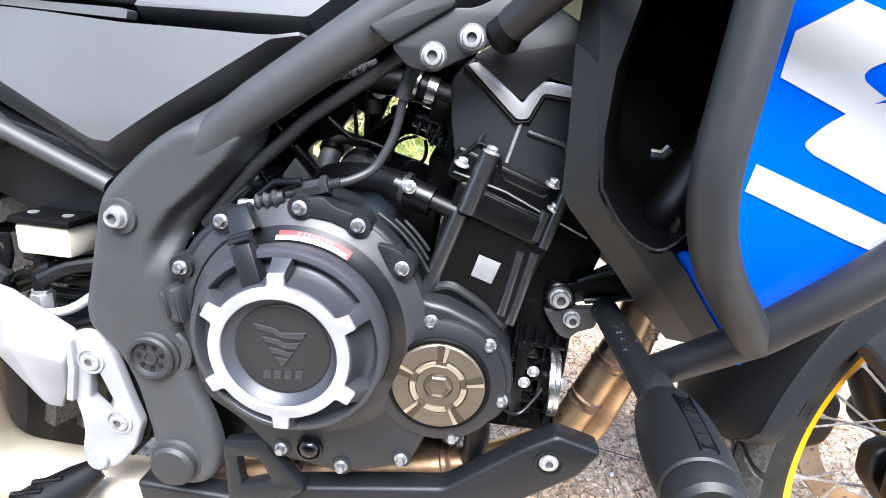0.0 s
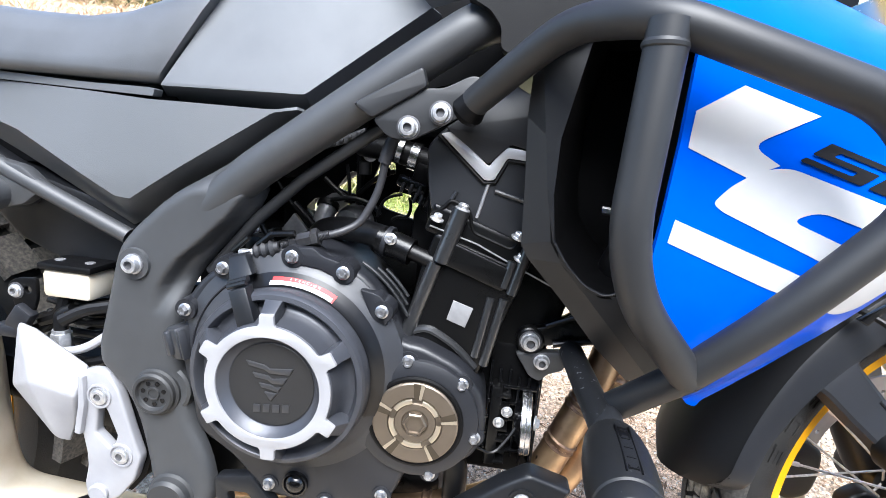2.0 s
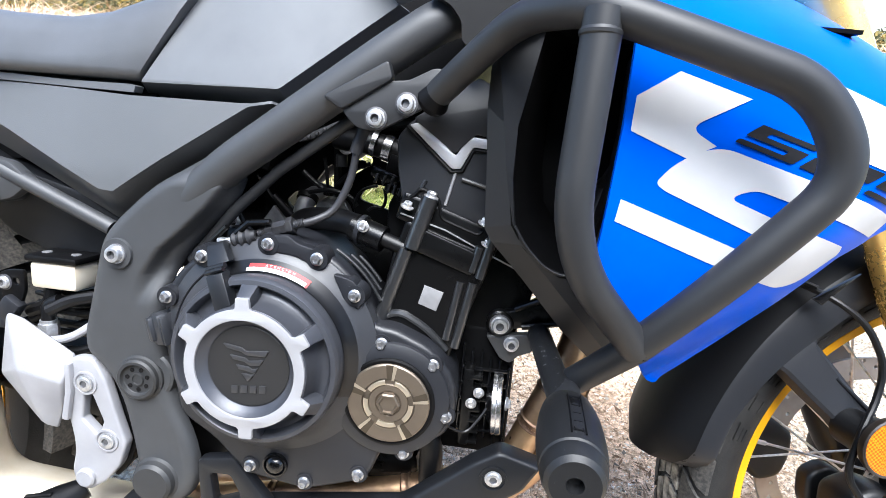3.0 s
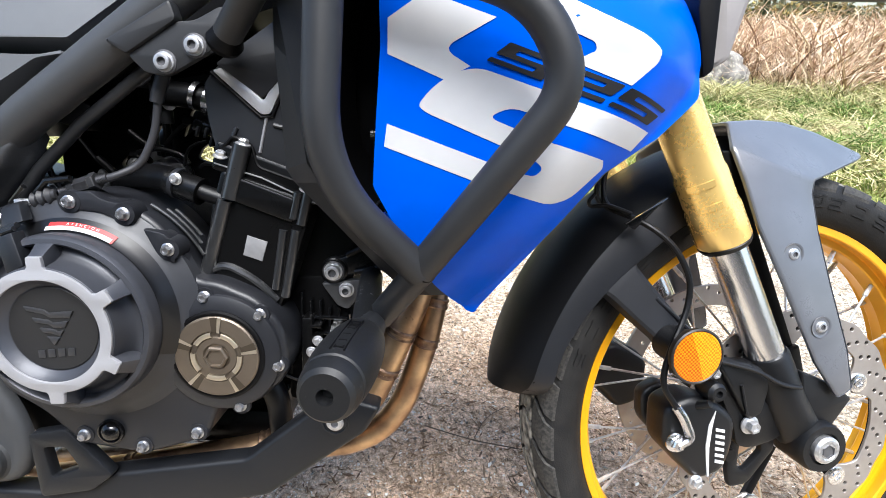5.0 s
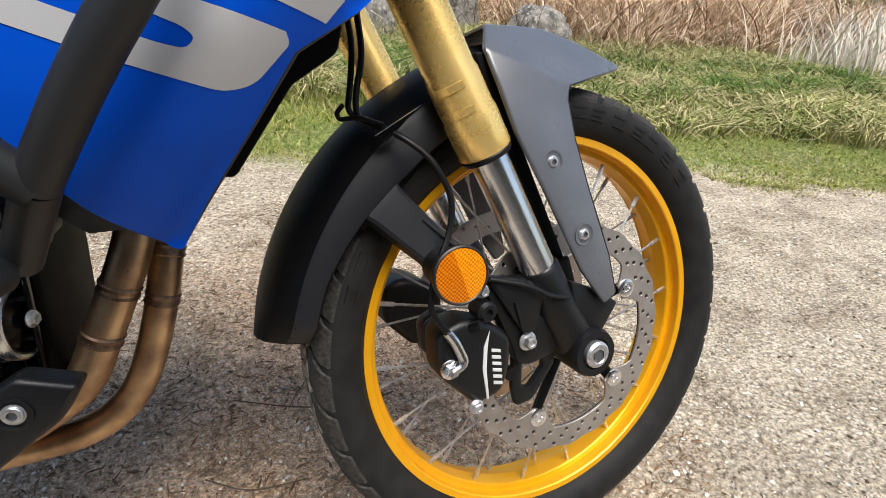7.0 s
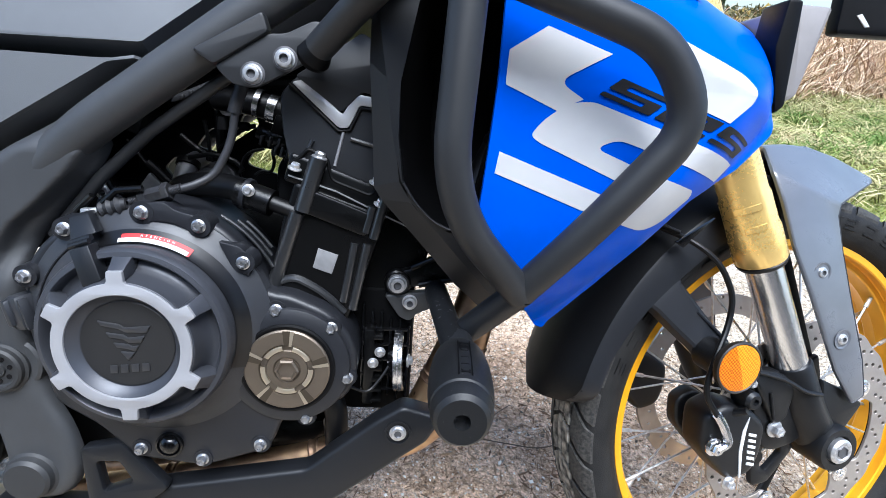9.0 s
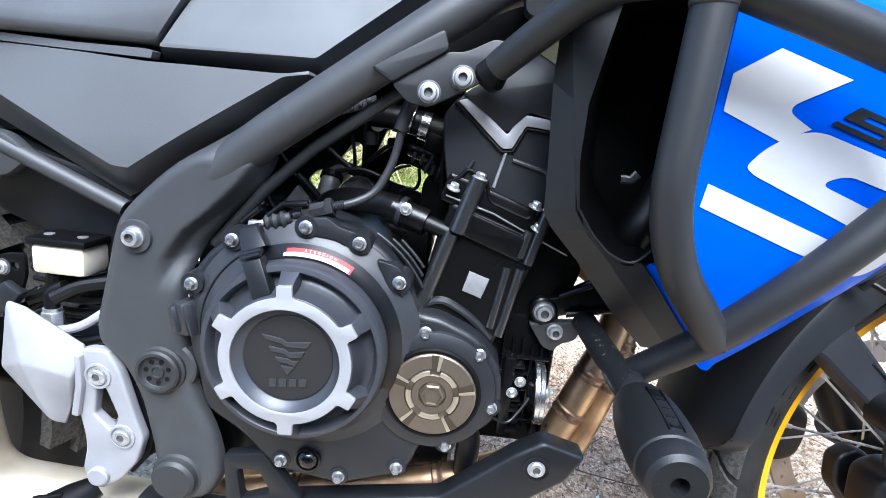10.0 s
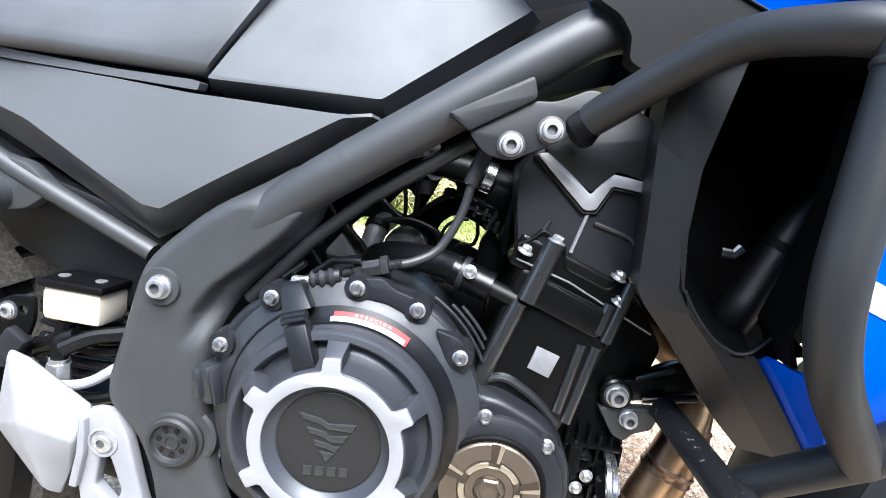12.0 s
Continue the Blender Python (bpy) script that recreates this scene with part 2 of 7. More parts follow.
def fill2d(outlines, depth=0.0, bevel=0.0, res=1):
    """Filled outlines (inner ones become holes) in x and y, thick along z."""
    cu = bpy.data.curves.new("c", "CURVE")
    cu.dimensions, cu.fill_mode = "2D", "BOTH"
    cu.extrude, cu.bevel_depth, cu.bevel_resolution, cu.offset = max(0, depth / 2 - bevel), bevel, res, -bevel
    for pts in outlines:
        s = cu.splines.new("POLY")
        s.points.add(len(pts) - 1)
        for q, p in zip(s.points, pts):
            q.co = (p[0], p[1], 0, 1)
        s.use_cyclic_u = True
    ob = bpy.data.objects.new("c", cu)
    me = bpy.data.meshes.new_from_object(ob)
    bm = bmesh.new()
    bm.from_mesh(me)
    bpy.data.objects.remove(ob)
    bpy.data.curves.remove(cu)
    bpy.data.meshes.remove(me)
    bmesh.ops.remove_doubles(bm, verts=bm.verts, dist=1e-5)
    return bm


SIDE = Matrix.Rotation(radians(90), 4, "X")


def plate(outlines, y0, y1, bevel=0.003, res=1):
    """A plate that stands along the bike: outlines in (x, z), from y0 to y1."""
    if not isinstance(outlines[0][0], (tuple, list, Vector)):
        outlines = [outlines]
    bm = fill2d(outlines, abs(y1 - y0), bevel, res)
    bm.transform(Matrix.Translation((0, (y0 + y1) / 2, 0)) @ SIDE)
    return bm


def drape(outlines, yfun, off=0.0, thick=0.003, step=0.012):
    """A thin shell with outlines in (x, z) laid on the surface y = yfun(x, z)."""
    if not isinstance(outlines[0][0], (tuple, list, Vector)):
        outlines = [outlines]
    bm = fill2d(outlines)
    lo = [min(v.co[i] for v in bm.verts) for i in (0, 1)]
    hi = [max(v.co[i] for v in bm.verts) for i in (0, 1)]
    for i in (0, 1):
        k = lo[i] + step
        while k < hi[i]:
            no = Vector((1, 0, 0)) if i == 0 else Vector((0, 1, 0))
            bmesh.ops.bisect_plane(bm, geom=bm.verts[:] + bm.edges[:] + bm.faces[:], plane_co=no * k, plane_no=no)
            k += step
    for v in bm.verts:
        x, z = v.co.x, v.co.y
        v.co = (x, yfun(x, z) + off, z)
    bmesh.ops.recalc_face_normals(bm, faces=bm.faces)
    if sum(f.normal.y for f in bm.faces) > 0:
        bmesh.ops.reverse_faces(bm, faces=bm.faces)
    if thick:
        bmesh.ops.solidify(bm, geom=bm.faces[:], thickness=thick)
    return bm


def box(c, size, bevel=0.002, m=None):
    bm = bmesh.new()
    bmesh.ops.create_cube(bm, size=1, matrix=Matrix.Translation(c) @ (m or Matrix()) @ Matrix.Diagonal((*size, 1)))
    if bevel:
        bmesh.ops.bevel(bm, geom=bm.edges[:], offset=bevel, segments=2, profile=0.5, affect="EDGES")
    return bm


def loft(rings, caps=True):
    bm = bmesh.new()
    R = [[bm.verts.new(p) for p in ring] for ring in rings]
    n = len(R[0])
    for a, b in zip(R, R[1:]):
        for k in range(n):
            bm.faces.new((a[k], a[(k + 1) % n], b[(k + 1) % n], b[k]))
    if caps:
        bm.faces.new(R[0][::-1]), bm.faces.new(R[-1])
    bmesh.ops.recalc_face_normals(bm, faces=bm.faces)
    return bm


def strip(a, b, thick=0.003):
    """A folded sheet edge between two lines of equally many points."""
    bm = bmesh.new()
    A, B = [bm.verts.new(p) for p in a], [bm.verts.new(p) for p in b]
    for k in range(len(a) - 1):
        bm.faces.new((A[k], A[k + 1], B[k + 1], B[k]))
    bmesh.ops.recalc_face_normals(bm, faces=bm.faces)
    if sum(f.normal.y for f in bm.faces) > 0:
        bmesh.ops.reverse_faces(bm, faces=bm.faces)
    bmesh.ops.solidify(bm, geom=bm.faces[:], thickness=thick)
    return bm


def letters(text, size, m, depth=0.0004):
    """Raised letters in the built-in font, centred, in the plane of m."""
    cu = bpy.data.curves.new("t", "FONT")
    cu.body, cu.size, cu.align_x, cu.align_y, cu.extrude = text, size, "CENTER", "CENTER", depth
    ob = bpy.data.objects.new("t", cu)
    me = bpy.data.meshes.new_from_object(ob)
    bm = bmesh.new()
    bm.from_mesh(me)
    bpy.data.objects.remove(ob)
    bpy.data.curves.remove(cu)
    bpy.data.meshes.remove(me)
    bm.transform(m)
    return bm


OUT = (0, -1, 0)


def bolt(c, r=0.006, h=0.006, axis=OUT, washer=1.5, seg=22, hexa=False):
    """A screw: dull washer, round bright head and six-sided socket, or a hexagon head on a flange."""
    if hexa:
        a = lathe([(0, 0), (r * washer, 0), (r * washer, r * 0.22), (r * 1.08, r * 0.42), (0, r * 0.42)], c, axis, seg)
        b = lathe([(r * 1.04, r * 0.2), (r * 1.04, h * 0.82), (r * 0.86, h), (r * 0.5, h), (r * 0.42, h * 0.86), (0, h * 0.84)], c, axis, 6, up=(0.3, 0, 1))
        return join(a, b)
    bm = lathe([(0, 0), (r * washer, 0), (r * washer, r * 0.16), (r * 1.22, r * 0.24), (r * 1.2, r * 0.34), (r * 1.02, r * 0.36), (r, h * 0.82), (r * 0.9, h * 0.97), (r * 0.8, h), (r * 0.52, h)], c, axis, seg)
    ax, c = Vector(axis).normalized(), Vector(c)
    for f in bm.faces:
        d = f.calc_center_median() - c
        if (d - ax * d.dot(ax)).length > r * 1.21 and washer > 1.25:
            f.material_index = 2
    well = lathe([(r * 0.6, h * 0.995), (r * 0.53, h * 0.9), (r * 0.5, h * 0.6), (0, h * 0.55)], c, axis, 6, up=(0.3, 0, 1))
    for f in well.faces:
        f.material_index = 1
    return join(bm, well)


# ---- ground and distance ----
def ground_material():
    m = bpy.data.materials.new("gravel_and_turf")
    m.use_nodes = True
    nt = m.node_tree
    p = nt.nodes["Principled BSDF"]
    p.inputs["Roughness"].default_value = 0.92
    p.inputs["Specular IOR Level"].default_value = 0.25
    co = nt.nodes.new("ShaderNodeTexCoord")

    def noise_at(scale, detail=4, rough=0.6):
        n = nt.nodes.new("ShaderNodeTexNoise")
        n.inputs["Scale"].default_value, n.inputs["Detail"].default_value, n.inputs["Roughness"].default_value = scale, detail, rough
        nt.links.new(co.outputs["Object"], n.inputs["Vector"])
        return n.outputs["Fac"]

    def ramp(src, stops):
        r = nt.nodes.new("ShaderNodeValToRGB")
        while len(r.color_ramp.elements) < len(stops):
            r.color_ramp.elements.new(0.5)
        for e, (at, c) in zip(r.color_ramp.elements, stops):
            e.position, e.color = at, (*c, 1)
        nt.links.new(src, r.inputs[0])
        return r.outputs[0]

    def blend(fac, a, b, mode="MIX"):
        x = nt.nodes.new("ShaderNodeMix")
        x.data_type, x.blend_type = "RGBA", mode
        if isinstance(fac, float):
            x.inputs["Factor"].default_value = fac
        else:
            nt.links.new(fac, x.inputs["Factor"])
        nt.links.new(a, x.inputs["A"])
        nt.links.new(b, x.inputs["B"])
        return x.outputs["Result"]

    def pebbles(scale):
        v = nt.nodes.new("ShaderNodeTexVoronoi")
        v.inputs["Scale"].default_value = scale
        nt.links.new(co.outputs["Object"], v.inputs["Vector"])
        return v

    grit, fine = pebbles(95), pebbles(210)
    tones = [(0.0, (0.16, 0.125, 0.09)), (0.2, (0.42, 0.36, 0.285)), (0.5, (0.7, 0.63, 0.52)), (0.8, (0.9, 0.84, 0.73)), (1.0, (0.98, 0.95, 0.88))]
    # darkens each pebble's rim, painting in the shade between grains
    grain_shade = [(0.32, (1.05, 1.05, 1.05)), (0.6, (0.56, 0.5, 0.43)), (0.85, (0.12, 0.095, 0.075))]
    stones = blend(1.0, ramp(grit.outputs["Color"], tones), ramp(grit.outputs["Distance"], grain_shade), "MULTIPLY")
    grains = blend(1.0, ramp(fine.outputs["Color"], tones), ramp(fine.outputs["Distance"], grain_shade), "MULTIPLY")
    sand = ramp(noise_at(70, 9, 0.8), [(0.4, (0.1, 0.075, 0.05)), (0.47, (0.45, 0.39, 0.31)), (0.54, (0.75, 0.685, 0.57)), (0.61, (0.97, 0.93, 0.84))])
    gravel = blend(ramp(noise_at(9, 3, 0.6), [(0.4, (0.15, 0.15, 0.15)), (0.6, (0.85, 0.85, 0.85))]), grains, stones)
    gravel = blend(0.5, gravel, sand)
    gravel = blend(0.85, gravel, ramp(noise_at(6.5, 8, 0.72), [(0.36, (0.66, 0.58, 0.49)), (0.48, (1.05, 0.99, 0.9)), (0.64, (1.4, 1.34, 1.25))]), "MULTIPLY")
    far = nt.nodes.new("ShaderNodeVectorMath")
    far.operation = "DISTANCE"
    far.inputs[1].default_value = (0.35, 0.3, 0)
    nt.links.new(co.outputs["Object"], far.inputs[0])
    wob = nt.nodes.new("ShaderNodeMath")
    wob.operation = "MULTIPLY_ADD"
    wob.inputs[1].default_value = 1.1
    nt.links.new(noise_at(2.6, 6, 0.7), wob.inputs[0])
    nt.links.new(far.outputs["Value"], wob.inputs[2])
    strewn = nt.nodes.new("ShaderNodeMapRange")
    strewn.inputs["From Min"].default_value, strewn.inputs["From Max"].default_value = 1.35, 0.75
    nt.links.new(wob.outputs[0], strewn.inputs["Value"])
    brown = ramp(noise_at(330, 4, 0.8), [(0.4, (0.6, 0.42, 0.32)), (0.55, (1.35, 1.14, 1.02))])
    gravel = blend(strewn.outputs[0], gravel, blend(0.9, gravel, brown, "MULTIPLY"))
    turf = ramp(noise_at(24, 7, 0.75), [(0.3, (0.07, 0.085, 0.022)), (0.5, (0.2, 0.25, 0.06)), (0.72, (0.42, 0.4, 0.19))])
    field = ramp(noise_at(1.1, 8, 0.7), [(0.35, (0.3, 0.2, 0.11)), (0.5, (0.6, 0.46, 0.3)), (0.65, (0.74, 0.6, 0.4))])
    sep = nt.nodes.new("ShaderNodeSeparateXYZ")
    nt.links.new(co.outputs["Object"], sep.inputs[0])
    edge = nt.nodes.new("ShaderNodeMath")
    edge.operation = "MULTIPLY_ADD"
    edge.inputs[1].default_value = 0.9
    nt.links.new(noise_at(2.6, 8, 0.75), edge.inputs[0])
    nt.links.new(sep.outputs["Y"], edge.inputs[2])
    bow = nt.nodes.new("ShaderNodeMapRange")
    bow.inputs["From Min"].default_value, bow.inputs["From Max"].default_value, bow.inputs["To Max"].default_value = 1.9, 4.9, 1.2
    nt.links.new(sep.outputs["X"], bow.inputs["Value"])
    far_edge = nt.nodes.new("ShaderNodeMath")
    nt.links.new(edge.outputs[0], far_edge.inputs[0])
    nt.links.new(bow.outputs[0], far_edge.inputs[1])
    e2 = nt.nodes.new("ShaderNodeMapRange")
    e2.inputs["From Min"].default_value, e2.inputs["From Max"].default_value = 2.12, 2.34
    nt.links.new(far_edge.outputs[0], e2.inputs["Value"])
    e3 = nt.nodes.new("ShaderNodeMapRange")
    e3.inputs["From Min"].default_value, e3.inputs["From Max"].default_value = -0.55, -0.85
    nt.links.new(edge.outputs[0], e3.inputs["Value"])
    beyond = nt.nodes.new("ShaderNodeMapRange")
    beyond.inputs["From Min"].default_value, beyond.inputs["From Max"].default_value = 6.2, 7.2
    nt.links.new(edge.outputs[0], beyond.inputs["Value"])
    turf = blend(beyond.outputs[0], turf, field)
    # unseen near side, coloured dark to cut light bounced onto the bike
    dark_near_side = ramp(noise_at(24, 7, 0.75), [(0.3, (0.03, 0.028, 0.026)), (0.5, (0.08, 0.073, 0.066)), (0.72, (0.18, 0.165, 0.15))])
    nt.links.new(blend(e3.outputs[0], blend(e2.outputs[0], gravel, turf), dark_near_side), p.inputs["Base Color"])
    b = nt.nodes.new("ShaderNodeBump")
    b.inputs["Strength"].default_value, b.inputs["Distance"].default_value = 0.9, 0.016
    h = nt.nodes.new("ShaderNodeMath")
    h.operation = "ADD"
    nt.links.new(grit.outputs["Distance"], h.inputs[0])
    nt.links.new(noise_at(60, 9, 0.78), h.inputs[1])
    nt.links.new(h.outputs[0], b.inputs["Height"])
    nt.links.new(b.outputs["Normal"], p.inputs["Normal"])
    return m


def mesh_object(name, v, f, material, smooth=True):
    me = bpy.data.meshes.new(name)
    me.from_pydata(v, [], f)
    me.materials.append(material)
    if smooth:
        me.shade_smooth()
    return new(name, me)


def relief(x, y):
    near = math.exp(-((x / 6) ** 2 + (y / 6) ** 2))
    return 0.006 * near * noise.noise((x * 2.1, y * 2.1, 0)) + (0.05 * noise.noise((x * 0.4, y * 0.4, 3)) * min(1, max(0, (y - 2) / 4)))


gv, gf = [], []
xs = sorted({*np.round(np.linspace(-6, 14, 121), 3), *[-1500, -300, -80, -30, -15, 25, 45, 90, 300, 1500]})
ys = sorted({*np.round(np.linspace(-4, 14, 109), 3), *[-1500, -300, -80, -30, -12, 25, 45, 90, 300, 2500]})
gv = [(x, y, relief(x, y)) for y in ys for x in xs]
nx = len(xs)
gf = [(j * nx + i, j * nx + i + 1, (j + 1) * nx + i + 1, (j + 1) * nx + i) for j in range(len(ys) - 1) for i in range(nx - 1)]
tagged(mesh_object("ground", gv, gf, ground_material()), "sandy gravel track with rough turf beyond and an unseen near side darkened to cut bounce light", "ground", kind="structure")


# ---- motorcycle ----
LEAN = pose(0, 0, 0, -12.5, 0, 0)
bike = thing("motorcycle", "blue and grey adventure motorcycle leaning on its side stand on gravel", "motorcycle", LEAN)
AX = Vector((-math.sin(radians(25)), 0, math.cos(radians(25))))
F = Matrix.Translation((0.606, -0.0085, 0.313)) @ Matrix.Rotation(radians(9.85), 4, AX) @ Matrix.Translation((-0.606, 0, -0.313))
WC = Vector((0.651, 0, 0.334))

# frame
tube = part("frame_tube", sweep(bent([(-0.24, -0.155, 0.62), (-0.19, -0.163, 0.671), (-0.019, -0.166, 0.797), (0.022, -0.164, 0.826), (0.05, -0.148, 0.838), (0.07, -0.11, 0.842)], 0.04), 0.019, 24), M_FRAME, bike, "satin black steel frame tube")
PLATE = [(-0.19, 0.702), (-0.225, 0.672), (-0.262, 0.647), (-0.297, 0.613), (-0.312, 0.594), (-0.318, 0.574), (-0.325, 0.541), (-0.338, 0.487), (-0.337, 0.465), (-0.31, 0.442), (-0.295, 0.41), (-0.284, 0.36), (-0.278, 0.31), (-0.262, 0.292), (-0.225, 0.296), (-0.206, 0.33), (-0.215, 0.378), (-0.236, 0.42), (-0.243, 0.47), (-0.249, 0.515), (-0.246, 0.547), (-0.236, 0.573), (-0.21, 0.606), (-0.176, 0.642), (-0.166, 0.666)]


def edge_distance(outline, x, z):
    best = 1.0
    for (ax, az), (bx, bz) in zip(outline, outline[1:] + outline[:1]):
        ex, ez = bx - ax, bz - az
        k = min(1, max(0, ((x - ax) * ex + (z - az) * ez) / (ex * ex + ez * ez)))
        best = min(best, math.hypot(x - ax - k * ex, z - az - k * ez))
    return best


PLATE = [tuple(p) for p in rounded(PLATE, 0.02, 3)]
VALLEY = [(-0.16, 0.69), (-0.176, 0.668), (-0.2, 0.635), (-0.226, 0.609), (-0.251, 0.587), (-0.27, 0.559), (-0.284, 0.522)]


def plate_y(x, z):
    """Rounded rim, and a soft step down towards the engine above the pivot."""
    d = min(1, edge_distance(PLATE, x, z) / 0.014)
    y = -0.177 + 0.014 * (1 - math.sqrt(1 - (1 - d) ** 2))
    q = min(1, max(0, (z - 0.652) / 0.045))
    y += 0.022 * q * q * (3 - 2 * q)
    for (ax, az), (bx, bz) in zip(VALLEY, VALLEY[1:]):
        if bz <= z < az:
            vx = ax + (bx - ax) * (z - az) / (bz - az)
            s = min(1, max(0, (x - vx) / 0.012)) * min(1, max(0, (z - 0.522) / 0.05)) * min(1, max(0, 1 - (x - vx - 0.02) / 0.045))
            y += 0.015 * s * s * (3 - 2 * s)
    return y


part("pivot_plate", drape(PLATE, plate_y, 0, 0.03, 0.0025), M_FRAME, tube, "cast black swingarm pivot plate", angle=50)
part("weld_ring", lathe([(0.0186, -0.008), (0.0191, -0.004), (0.01925, 0.0), (0.0191, 0.004), (0.0186, 0.008)], (-0.148, -0.1636, 0.702), (0.81, -0.01, 0.59), 28), M_FRAME, tube)
part("plug_boss", lathe([(0, 0.155), (0.03, 0.164), (0.0288, 0.1725), (0.026, 0.1745), (0, 0.1745)], (-0.264, 0, 0.4475), OUT, 36), M_FRAME, tube)
for c, r in (((-0.29, -0.176, 0.579), 0.0075),):
    part("boss", lathe([(0, -0.002), (0.017, -0.002), (0.0155, 0.004), (0.0, 0.004)], c, OUT, 28), M_FRAME, tube)
    part("bolt", bolt((c[0], c[1] - 0.003, c[2]), 0.0082, 0.009, washer=1.35), M_CHROME, tube)
M_PLUG = mat("grey_black_rubber", (0.02, 0.0205, 0.0215), 0.5, bump=0.05, bscale=1600, spec=0.45)
plug = part("pivot_plug", lathe([(0, 0), (0.0255, 0), (0.0255, 0.003), (0.023, 0.0045), (0.0225, 0.0085), (0.0205, 0.0105), (0.0175, 0.0105), (0.0162, 0.007), (0.0155, 0.0065), (0, 0.0065)], (-0.27, -0.1745, 0.445), OUT, 40), M_PLUG, tube, "grey-black recessed pivot plug")
# small black discs take the place of shaded holes in the plug
for k in range(7):
    a = 2 * math.pi * k / 7 + 0.3
    part("plug_hole_disc", lathe([(0.0024, 0), (0.0024, 0.0007), (0, 0.0007)], (-0.27 + 0.0115 * math.cos(a), -0.181, 0.445 + 0.0115 * math.sin(a)), OUT, 12), M_GLOSS, tube)
part("plug_centre", lathe([(0.0072, 0), (0.0068, 0.002), (0.0052, 0.002), (0.0048, 0.0008), (0, 0.0008)], (-0.27, -0.181, 0.445), OUT, 20), M_PLUG, tube)
part("rubber_cap", lathe([(0, 0), (0.0262, 0), (0.0262, 0.005), (0.0235, 0.007), (0.023, 0.009), (0.0225, 0.013), (0.0195, 0.0165), (0, 0.0175)], (-0.2545, -0.172, 0.3265), OUT, 40), M_PLUG, tube, "grey-black rubber cap")
part("subframe_tube", sweep(bent([(-0.318, -0.148, 0.598), (-0.45, -0.15, 0.654), (-0.62, -0.15, 0.742)], 0.03), 0.0085), M_FRAME, bike, "slim black rear subframe tube")
part("subframe_tube", sweep([(-0.228, -0.148, 0.572), (-0.179, -0.15, 0.632), (-0.132, -0.152, 0.677), (-0.056, -0.158, 0.733)], 0.006), M_BAR, bike)

# side panels, seat and tank
def upper_y(x, z):
    return -0.155 + 0.35 * max(0, z - 0.755) ** 1.05 + 0.05 * max(0, -0.16 - x)


def lower_y(x, z):
    return -0.168 + 0.12 * max(0, z - 0.66) - 0.02 * max(0, 0.64 - z) + 0.1 * max(0, -0.25 - x)


side = part("side_panel", drape(rounded([(-0.62, 0.753), (-0.46, 0.7435), (-0.36, 0.741), (-0.29, 0.7378), (-0.172, 0.7385), (-0.139, 0.7405), (-0.1628, 0.7359), (-0.306, 0.64), (-0.3232, 0.641), (-0.4424, 0.696), (-0.502, 0.7125), (-0.62, 0.747)], 0.004), lower_y, 0, 0.006), M_PANEL2, bike, "grained dark grey side panel")
TRIM = [(-0.62, 0.747), (-0.502, 0.7125), (-0.4424, 0.696), (-0.3232, 0.641), (-0.306, 0.64), (-0.1628, 0.7359), (-0.139, 0.7405)]
TRIM_IN = [(-0.625, 0.722), (-0.525, 0.69), (-0.468, 0.668), (-0.328, 0.6065), (-0.318, 0.612), (-0.145, 0.7265), (-0.127, 0.736)]
part("panel_trim", strip([(x, lower_y(x, z) + 0.0005, z) for x, z in TRIM], [(u, lower_y(x, z) + 0.034, w) for (x, z), (u, w) in zip(TRIM, TRIM_IN)]), M_PANEL2, side, "folded panel edge")
tank = part("tank_side_panel", drape(rounded([(-0.229, 0.85), (-0.281, 0.752), (-0.134, 0.755), (-0.026, 0.8455), (-0.064, 0.882), (-0.08, 0.9), (-0.16, 0.9)], 0.004), upper_y, 0, 0.005), M_PANEL, bike, "light metallic grey tank side panel")


def bevel_y(x, z):
    k = min(1, max(0, (x + 0.025 + 1.02 * (z - 0.845)) / 0.036))
    return upper_y(-0.05, z) * (1 - k) - 0.178 * k


# bevel of the grey panel, coloured darker to paint its shaded face
part("panel_bevel", drape(rounded([(-0.025, 0.845), (-0.063, 0.882), (-0.079, 0.9), (-0.03, 0.9), (-0.014, 0.88), (0.014, 0.8425)], 0.002), bevel_y, 0, 0.004, 0.006), mat("shaded_bevel_grey", (0.055, 0.057, 0.061), 0.4, bump=0.05, bscale=1500), tank, "bevelled panel end, grey darkened as if in shade")
SKIRT, SKIRT_IN = [(-0.281, 0.7525), (-0.134, 0.7555), (-0.026, 0.846)], [(-0.292, 0.7395), (-0.134, 0.7405), (-0.008, 0.839)]
part("panel_skirt", strip([(x, upper_y(x, z) + 0.0005, z) for x, z in SKIRT], [(u, upper_y(x, z) + 0.03, w) for (x, z), (u, w) in zip(SKIRT, SKIRT_IN)]), M_PANEL, tank, "folded panel edge")
# near-black sheet that puts the shade into the gap below the panel
part("panel_gap_shade", drape(rounded([(-0.3, 0.746), (-0.14, 0.75), (-0.02, 0.852), (0.0, 0.842), (-0.05, 0.795), (-0.126, 0.728), (-0.3, 0.733)], 0.003), lambda x, z: -0.1, 0, 0.006), M_DARK, tank)
seat_rings = []
